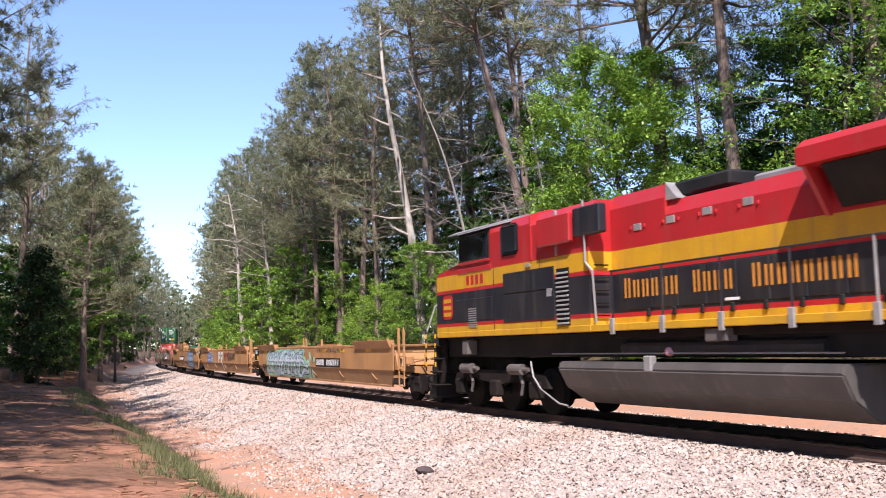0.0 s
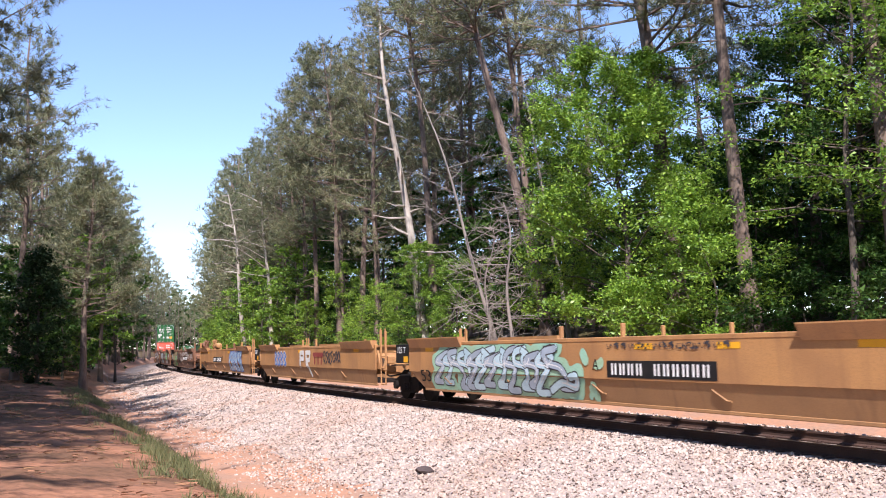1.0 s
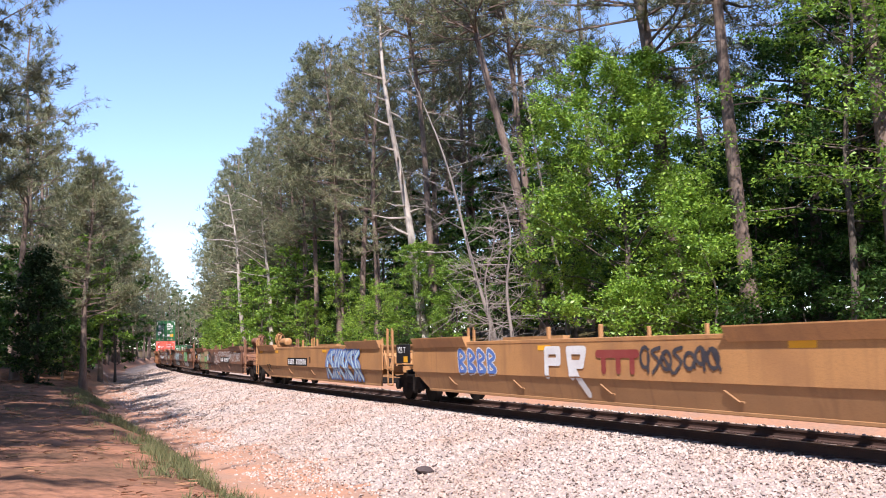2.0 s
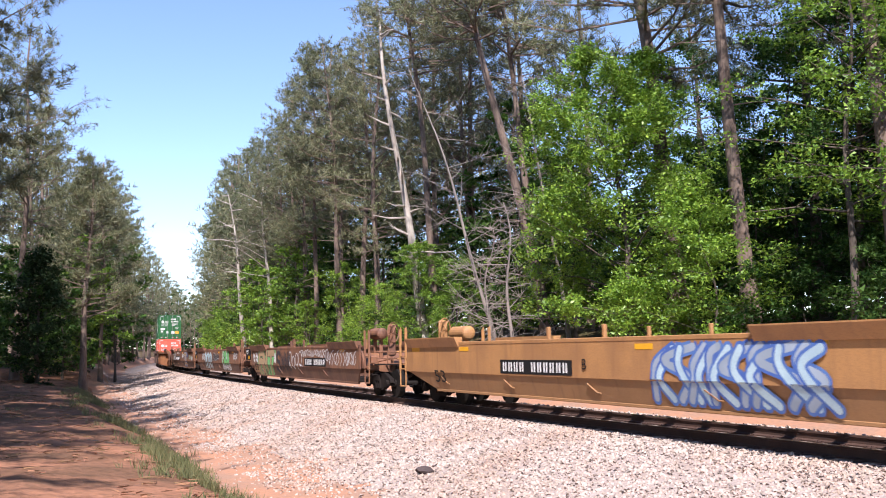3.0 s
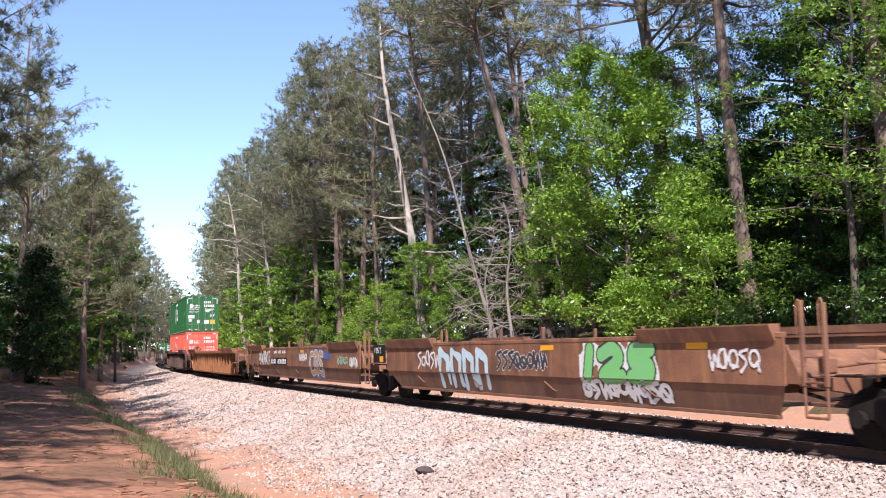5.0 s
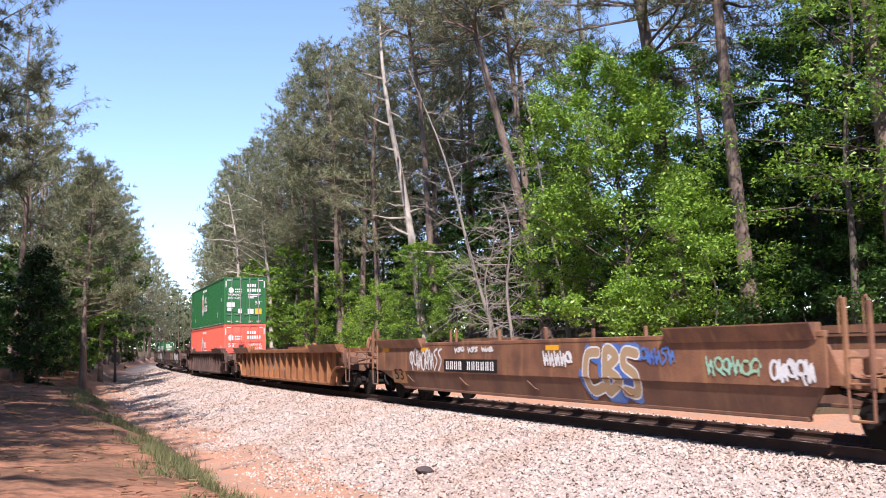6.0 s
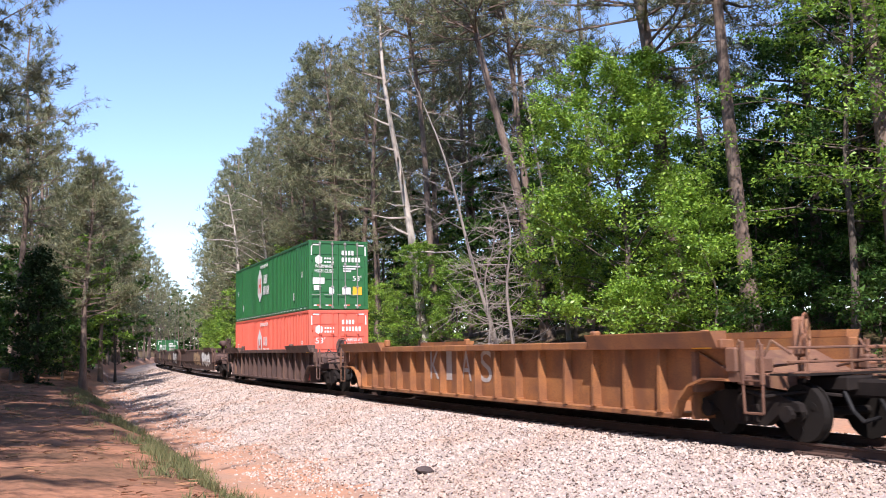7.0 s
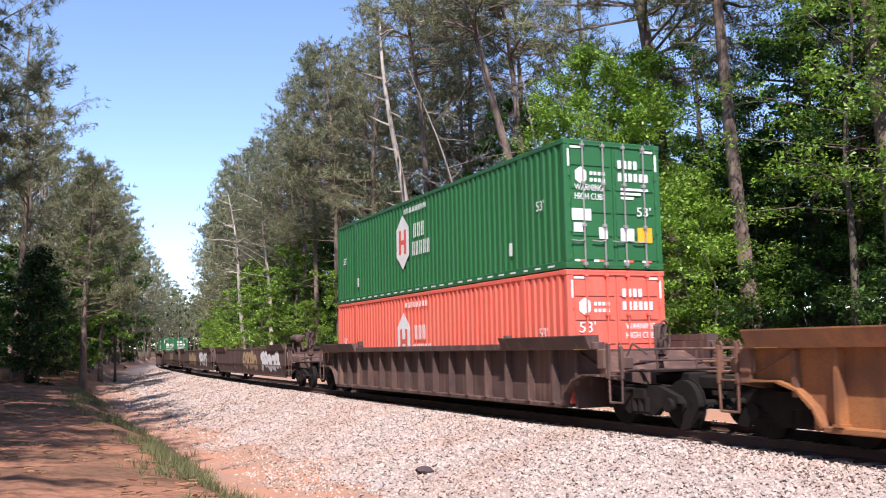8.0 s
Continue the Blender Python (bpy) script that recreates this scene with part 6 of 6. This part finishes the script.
def near_lines(X, Z, lines):
    """Distance from each grid point to a set of open lines."""
    d = np.full(X.shape, 9.0)
    for ln in lines:
        for (ax, az), (bx, bz) in zip(ln, ln[1:]):
            ux, uz = bx - ax, bz - az
            t = np.clip(((X - ax) * ux + (Z - az) * uz) / (ux * ux + uz * uz + 1e-9), 0, 1)
            d = np.minimum(d, np.hypot(X - ax - t * ux, Z - az - t * uz))
    return d


def curl(pts, n=6):
    """A smooth line through points."""
    out = []
    p = [pts[0], *pts, pts[-1]]
    for i in range(1, len(p) - 2):
        for k in range(n):
            t = k / n
            out.append(tuple(0.5 * (2 * p[i][c] + (p[i + 1][c] - p[i - 1][c]) * t + (2 * p[i - 1][c] - 5 * p[i][c] + 4 * p[i + 1][c] - p[i + 2][c]) * t * t
                                    + (3 * p[i][c] - p[i - 1][c] - 3 * p[i + 1][c] + p[i + 2][c]) * t ** 3) for c in (0, 1)))
    out.append(pts[-1])
    return out


def spray(unit_mid, name, lines, width, fill, edge=None, edge_width=0.045, back=None, back_width=0.25, label="", step=0.026, wobble=0.0, lift0=0.0):
    """Paint that follows lines on the near wall: a fill, an outline and a cloud behind, each a thin sheet on the steel."""
    unit, mid = unit_mid
    xs = [p[0] for ln in lines for p in ln]
    zs = [p[1] for ln in lines for p in ln]
    pad = width + (edge_width if edge else 0) + (back_width if back else 0) + 0.05
    gx = np.arange(min(xs) - pad, max(xs) + pad, step)
    gz = np.arange(max(0.46, min(zs) - pad), min(1.655, max(zs) + pad), step)
    Xg, Zg = np.meshgrid(gx, gz, indexing="ij")
    d = near_lines(Xg, Zg, lines)
    if wobble:
        d = d + wobble * (np.sin(Xg * 5.1 + Zg * 7) + np.sin(Xg * 9.7 - Zg * 4.3)) * 0.5
    for suffix, lo, hi, m, lift in (("fill", -9, width, fill, 0.006), ("outline", width, width + edge_width, edge, 0.005), ("cloud", width + (edge_width if edge else 0), pad - 0.05, back, 0.004)):
        if m is None:
            continue
        dc = (d[:-1, :-1] + d[1:, :-1] + d[1:, 1:] + d[:-1, 1:]) / 4
        lim = hi + (0.10 * (np.sin(gx[:-1, None] * 3.3) + np.sin(gz[None, :-1] * 6.1 + gx[:-1, None] * 7.7)) if suffix == "cloud" else 0)
        ii, jj = np.nonzero((dc > lo) & (dc <= lim))
        if len(ii) == 0:
            continue
        ids = {}
        verts, faces = [], []
        chosen = np.zeros(dc.shape, bool)
        chosen[ii, jj] = True
        around = np.zeros(d.shape, int)
        for da, db in ((0, 0), (1, 0), (1, 1), (0, 1)):
            around[da:da + dc.shape[0], db:db + dc.shape[1]] += chosen
        gdx, gdz = np.gradient(d, step)
        size = np.maximum(np.hypot(gdx, gdz), 0.3)
        for i, j in zip(ii.tolist(), jj.tolist()):
            f = []
            for a, b in ((i, j), (i + 1, j), (i + 1, j + 1), (i, j + 1)):
                k = ids.get((a, b))
                if k is None:
                    k = ids[(a, b)] = len(verts)
                    px, pz = gx[a], gz[b]
                    if around[a, b] < 4 and suffix != "cloud":
                        goal = hi if abs(d[a, b] - hi) < abs(d[a, b] - lo) else lo
                        move = max(-step, min(step, goal - d[a, b])) / size[a, b] ** 2
                        px += move * gdx[a, b]
                        pz = min(max(pz + move * gdz[a, b], 0.45), 1.655)
                    verts.append((px - mid, wall_y(pz) - lift - lift0, pz))
                f.append(k)
            faces.append(f)
        ob = tagged(mesh_object(name + "_" + suffix, verts, faces, m), kind="stuff")
        ob.parent = unit
        if label and suffix == "fill":
            ob["label"] = label


def scrawl(seed, x0, x1, z0, z1, count):
    """Looping strokes side by side, like a hurried tag."""
    rnd = random.Random(seed)
    out = []
    w = (x1 - x0) / count
    h = z1 - z0
    for i in range(count):
        a, kind = x0 + w * (i + 0.5), rnd.random()
        if kind < 0.45:
            # a loop with a tail
            r, t0 = rnd.uniform(0.28, 0.42) * h, rnd.uniform(0, 6.28)
            cz = z0 + h * rnd.uniform(0.4, 0.65)
            ring = [(a + math.cos(t0 + k * 0.6) * w * 0.5 * (1 - 0.03 * k), cz + math.sin(t0 + k * 0.6) * r * (1 - 0.02 * k)) for k in range(11)]
            out.append(curl(ring + [(a + w * rnd.uniform(0.2, 0.8), z0 + h * rnd.uniform(0, 0.3))], 3))
        elif kind < 0.75:
            out.append(curl([(a - w * 0.4, z0 + h * 0.9), (a - w * 0.1, z0 + h * 0.1), (a + w * 0.15, z0 + h * 0.75), (a + w * 0.45, z0 + h * rnd.uniform(0, 0.3))], 4))
        else:
            out.append(curl([(a + w * 0.4, z0 + h * 0.95), (a - w * 0.35, z0 + h * 0.8), (a + w * 0.3, z0 + h * 0.45), (a - w * 0.3, z0 + h * 0.05)], 4))
    return out


def unit_near(s):
    return min(((u, m) for u, m, h in UNITS if u.name.startswith("well_car")), key=lambda q: abs(q[1] - s))


def paint_cars():
    a = unit_near(142)
    wild = []
    rnd = random.Random(17)
    for k in range(13):
        x = 134.95 + k * 0.50
        top, low = rnd.uniform(1.40, 1.56), rnd.uniform(0.55, 0.72)
        sway = rnd.uniform(-0.35, 0.35)
        wild.append(curl([(x + 0.55 + sway, top), (x + 0.1 + sway, top - 0.08), (x - 0.05, 1.22), (x + 0.45, 1.12), (x + 0.35 - sway, 0.85), (x + 0.05 - sway, low), (x + 0.5 - sway, low - 0.02)]))
        if k % 2:
            wild.append(curl([(x + 0.3, 1.5), (x + 0.62, 1.34), (x + 0.45, 1.18), (x + 0.3, 1.3), (x + 0.42, 1.38)]))
    wild += [curl([(140.9, 0.62), (141.4, 0.8), (141.9, 0.72), (142.0, 0.95), (141.75, 0.92)])]
    spray(a, "graffiti", wild, 0.26, M_SPRAY_TEAL, wobble=0.05, label="teal spray cloud")
    for k, ln in enumerate(wild):
        spray(a, "graffiti", [ln], 0.075, M_SPRAY_PALE if k % 3 else M_SPRAY_GREYBLUE, M_SPRAY_BLACK, 0.03, lift0=0.004 + 0.0012 * k, label="pale blue wild letter sprayed on steel")
        spray(a, "graffiti", [ln[len(ln) // 4: len(ln) * 3 // 4]], 0.012, M_SPRAY_WHITE, lift0=0.006 + 0.0012 * k, step=0.02)
    spray(a, "graffiti", [[(142.35, 0.55), (142.5, 0.75)], [(142.6, 0.52), (142.4, 0.7)]], 0.10, M_SPRAY_TEAL, wobble=0.05)
    spray(a, "graffiti", [[(142.25, 1.45), (142.4, 1.3)], [(142.7, 1.2), (142.9, 1.22)]], 0.10, M_SPRAY_TEAL, wobble=0.06)
    spray(a, "tag", scrawl(5, 143.1, 146.7, 1.50, 1.63, 15), 0.013, M_SPRAY_BLACK, label="thin black scrawled tag")
    words(a[0], "end_lettering", "A", 142.6 - a[1], 1.03, -1.536, 0.24, M_BLACK)
    c = unit_near(121)
    spray(c, "graffiti", [curl([(116.2 + k * 0.55, 0.98), (116.15 + k * 0.55, 1.5), (116.5 + k * 0.55, 1.35), (116.25 + k * 0.55, 1.22), (116.55 + k * 0.55, 1.02), (116.2 + k * 0.55, 0.95)]) for k in range(4)], 0.05, M_SPRAY_BLUE, M_SPRAY_WHITE, 0.03, label="blue lettering with white edges")
    spray(c, "graffiti", [[(120.6, 0.95), (120.6, 1.5), (121.1, 1.5), (121.1, 1.25), (120.7, 1.25)], [(121.6, 0.95), (121.5, 1.5), (122.1, 1.5), (122.0, 1.2), (121.6, 1.2), (122.1, 0.6)]], 0.09, M_SPRAY_WHITE, label="faded white lettering")
    spray(c, "graffiti", [[(122.6, 1.42), (123.9, 1.42)], [(122.8, 1.4), (122.8, 1.1)], [(123.3, 1.4), (123.3, 1.1)], [(123.75, 1.4), (123.75, 1.1)]], 0.08, M_SPRAY_RED)
    spray(c, "tag", scrawl(8, 124.0, 126.2, 1.05, 1.55, 7), 0.035, M_SPRAY_BLACK)
    b = unit_near(101)
    spears = []
    for k in range(8):
        x = 104.2 + k * 0.5
        u = [rnd.uniform(-0.28, 0.28) for _ in range(6)]
        spears += [curl([(x + u[0], 0.60), (x + 0.25 + u[1], 1.0), (x - 0.05 + u[2], 1.3 + u[3] * 0.4), (x + 0.35 + u[4], 1.54)]), curl([(x + 0.4 + u[2], 1.5), (x + 0.2 + u[5], 1.1 + u[1] * 0.4), (x + 0.5 + u[0], 0.6)])]
    for k, ln in enumerate(spears):
        spray(b, "graffiti", [ln], 0.07, M_SPRAY_PALE if k % 2 else M_SPRAY_GREYBLUE, M_SPRAY_BLUE, 0.055, lift0=0.0012 * k, label="pale blue spiked letter with dark blue edges")
    words(b[0], "end_lettering", "B", 101.8 - b[1], 1.03, -1.536, 0.24, M_BLACK)
    r = unit_near(79)
    gnt = [curl([(73.05, 1.50), (72.5, 1.45), (72.3, 1.0), (72.45, 0.55)]), [(72.5, 1.1), (72.95, 1.1), (72.95, 0.6)], [(73.3, 0.6), (73.2, 1.5), (73.95, 0.75), (73.95, 1.5)], [(74.3, 1.48), (75.4, 1.50)], [(74.85, 1.45), (74.8, 0.95), (74.75, 0.55)]]
    spray(r, "graffiti", gnt, 0.15, M_SPRAY_TAN, M_SPRAY_BLACK, 0.035, M_SPRAY_GREEN, 0.20, "tan block lettering on a green cloud")
    spray(r, "graffiti", [curl([(76.65, 1.40), (76.4, 1.52), (76.05, 1.40), (76.15, 1.15), (76.55, 1.05), (76.6, 0.80), (76.2, 0.70), (75.9, 0.8)])], 0.10, M_SPRAY_BLACK, label="fat black curved letter")
    spray(r, "tag", scrawl(12, 76.9, 78.5, 0.55, 1.6, 6), 0.02, M_SPRAY_BLACK)
    spray(r, "tag", scrawl(13, 78.2, 80.4, 0.75, 1.58, 4), 0.02, M_SPRAY_WHITE)
    spray(r, "tag", scrawl(14, 80.3, 83.7, 1.30, 1.62, 12), 0.016, M_SPRAY_WHITE, label="white looping tag")
    spray(r, "tag", scrawl(15, 83.6, 86.8, 1.0, 1.6, 9), 0.018, M_SPRAY_WHITE)
    spray(r, "tag", scrawl(16, 86.6, 87.7, 1.02, 1.56, 4), 0.016, M_SPRAY_WHITE)
    for x in (71.0, 71.6, 75.45):
        spray(r, "tag", scrawl(int(x), x, x + 0.42, 1.0, 1.5, 5), 0.018, M_SPRAY_WHITE)
    m = unit_near(58)
    spray(m, "graffiti", [[(61.6, 0.98), (61.7, 1.5)], curl([(62.1, 1.4), (62.5, 1.52), (62.7, 1.3), (62.15, 0.98), (62.8, 0.98)]), curl([(63.7, 1.5), (63.2, 1.48), (63.2, 1.25), (63.65, 1.2), (63.6, 0.98), (63.1, 0.98)])], 0.14, M_SPRAY_GREEN, M_SPRAY_BLACK, 0.04, M_SPRAY_WHITE, 0.07, "green numerals with black and white edges")
    spray(m, "graffiti", scrawl(21, 61.3, 64.2, 0.5, 0.9, 9), 0.045, M_SPRAY_WHITE, M_SPRAY_BLACK, 0.02)
    spray(m, "graffiti", [[(54.3 + k * 0.75, 0.6), (54.3 + k * 0.75, 1.5), (54.8 + k * 0.75, 1.3), (54.8 + k * 0.75, 0.65)] for k in range(4)], 0.10, M_SPRAY_PALE, wobble=0.04)
    spray(m, "tag", scrawl(22, 52.7, 54.2, 1.0, 1.5, 5), 0.03, M_SPRAY_WHITE)
    spray(m, "tag", scrawl(23, 57.6, 60.0, 1.05, 1.5, 8), 0.04, M_SPRAY_BLACK, M_SPRAY_WHITE, 0.02)
    spray(m, "tag", scrawl(24, 65.3, 66.5, 1.1, 1.5, 5), 0.022, M_SPRAY_WHITE)
    e = unit_near(38.4)
    spray(e, "tag", scrawl(31, 31.9, 34.2, 0.95, 1.6, 8), 0.030, M_SPRAY_WHITE, label="white looping tag")
    for k in range(3):
        spray(e, "tag", scrawl(33 + k, 35.0 + k * 0.8, 35.6 + k * 0.8, 1.47, 1.6, 3), 0.024, M_SPRAY_WHITE)
    spray(e, "tag", scrawl(38, 39.6, 40.8, 1.15, 1.5, 5), 0.032, M_SPRAY_WHITE)
    bub = [curl([(41.75, 1.45), (41.4, 1.40), (41.3, 1.0), (41.45, 0.68), (41.85, 0.75)]), curl([(42.0, 0.68), (42.05, 1.48), (42.4, 1.35), (42.1, 1.12), (42.45, 0.9), (42.05, 0.66)]), curl([(43.05, 1.42), (42.7, 1.45), (42.65, 1.2), (43.0, 1.0), (42.95, 0.68), (42.6, 0.70)])]
    spray(e, "graffiti", bub, 0.09, M_SPRAY_TAN, M_SPRAY_WHITE, 0.035, M_SPRAY_BLUE, 0.07, "bubble letters with white and blue edges")
    spray(e, "tag", scrawl(41, 43.2, 44.2, 1.2, 1.55, 5), 0.02, M_SPRAY_BLUE)
    spray(e, "tag", scrawl(42, 45.0, 46.3, 1.05, 1.4, 6), 0.018, M_SPRAY_TEAL)
    spray(e, "tag", scrawl(43, 46.5, 47.4, 0.95, 1.35, 5), 0.026, M_SPRAY_WHITE)
    for s0, s1, sd in ((-33.0, -29.5, 51), (-28.5, -24.5, 52), (-56, -52, 53), (-50, -46, 54), (-74, -70, 55)):
        spray(unit_near((s0 + s1) / 2), "graffiti", scrawl(sd, s0, s1, 0.7, 1.5, 5), 0.13, M_SPRAY_TAN if sd % 2 else M_SPRAY_WHITE, step=0.05)


paint_cars()


def paint_ribbed():
    """Block letters on the panels between the ribs of the orange car."""
    unit, mid = min(((u, m) for u, m, h in UNITS), key=lambda q: abs(q[1] - 15.4))
    for ch, s in (("K", 12.75), ("I", 13.85), ("A", 14.80), ("S", 15.95)):
        words(unit, "painted_letter", ch, s - mid, 0.48, -1.345, 0.86, M_SPRAY_GREY, width=0.36 if ch == "I" else 0.62)


paint_ribbed()


def add_extras():
    """Deck tanks, hand wheels, couplers."""
    for s, paint, x_tank, x_wheel in ((101, M_TAN, 94.2, 93.1), (79, M_BROWN, 87.3, 88.9), (15.4, M_BROWN, None, 26.2), (-8, M_OXIDE, None, 2.4), (-32, M_OXIDE, -24.9, -22.2)):
        unit, mid = min(((u, m) for u, m, h in UNITS), key=lambda q: abs(q[1] - s) if q[0].name.startswith("well") else 999)
        if x_tank is not None:
            add_drum(unit, x_tank - mid, 2.0 if s == 101 else 2.13, paint)
        add_hand_wheel(unit, x_wheel - mid, 1, paint, 0.42 if x_tank is not None else 0.0)
    for s, a, b in ((101, 92.3, 90.9), (79, 88.0, 91.0), (38.4, 29.2, 27.4), (15.4, 25.3, 27.4), (15.4, 5.55, 3.5), (-8, 1.35, 3.5), (-8, -17.3, -20.3), (-32, -23.3, -20.3), (142, 151.8, 154.2)):
        unit, mid = min(((u, m) for u, m, h in UNITS), key=lambda q: abs(q[1] - s) if q[0].name.startswith("well") else 999)
        xs = sorted((a - mid, b - mid))
        part("coupler", box(xs[0], xs[1], -0.15, 0.15, 0.70, 0.98, 0.04), M_IRON, unit)


add_extras()


def motions():
    """Every unit rolls along the line at the train's steady speed."""
    for ob, mid, half in UNITS:
        rows = []
        for k in range(17):
            t = k * 0.5
            s = mid + SPEED * (t - 8.0)
            a, b = on_line(s + half), on_line(s - half)
            d = a - b
            rows.append((t, pose(*((a + b) / 2), 0, 0, math.degrees(math.atan2(d.y, d.x)))))
        walk(ob, rows)
    # wheels turn as they roll
    for ob, x, r in WHEELS:
        turn = math.degrees(SPEED / r)
        steps = 240
        walk(ob, [(k / 30, pose(x, 0, r + 0.001, 0, turn * k / 30, 0)) for k in range(steps + 1)])


motions()
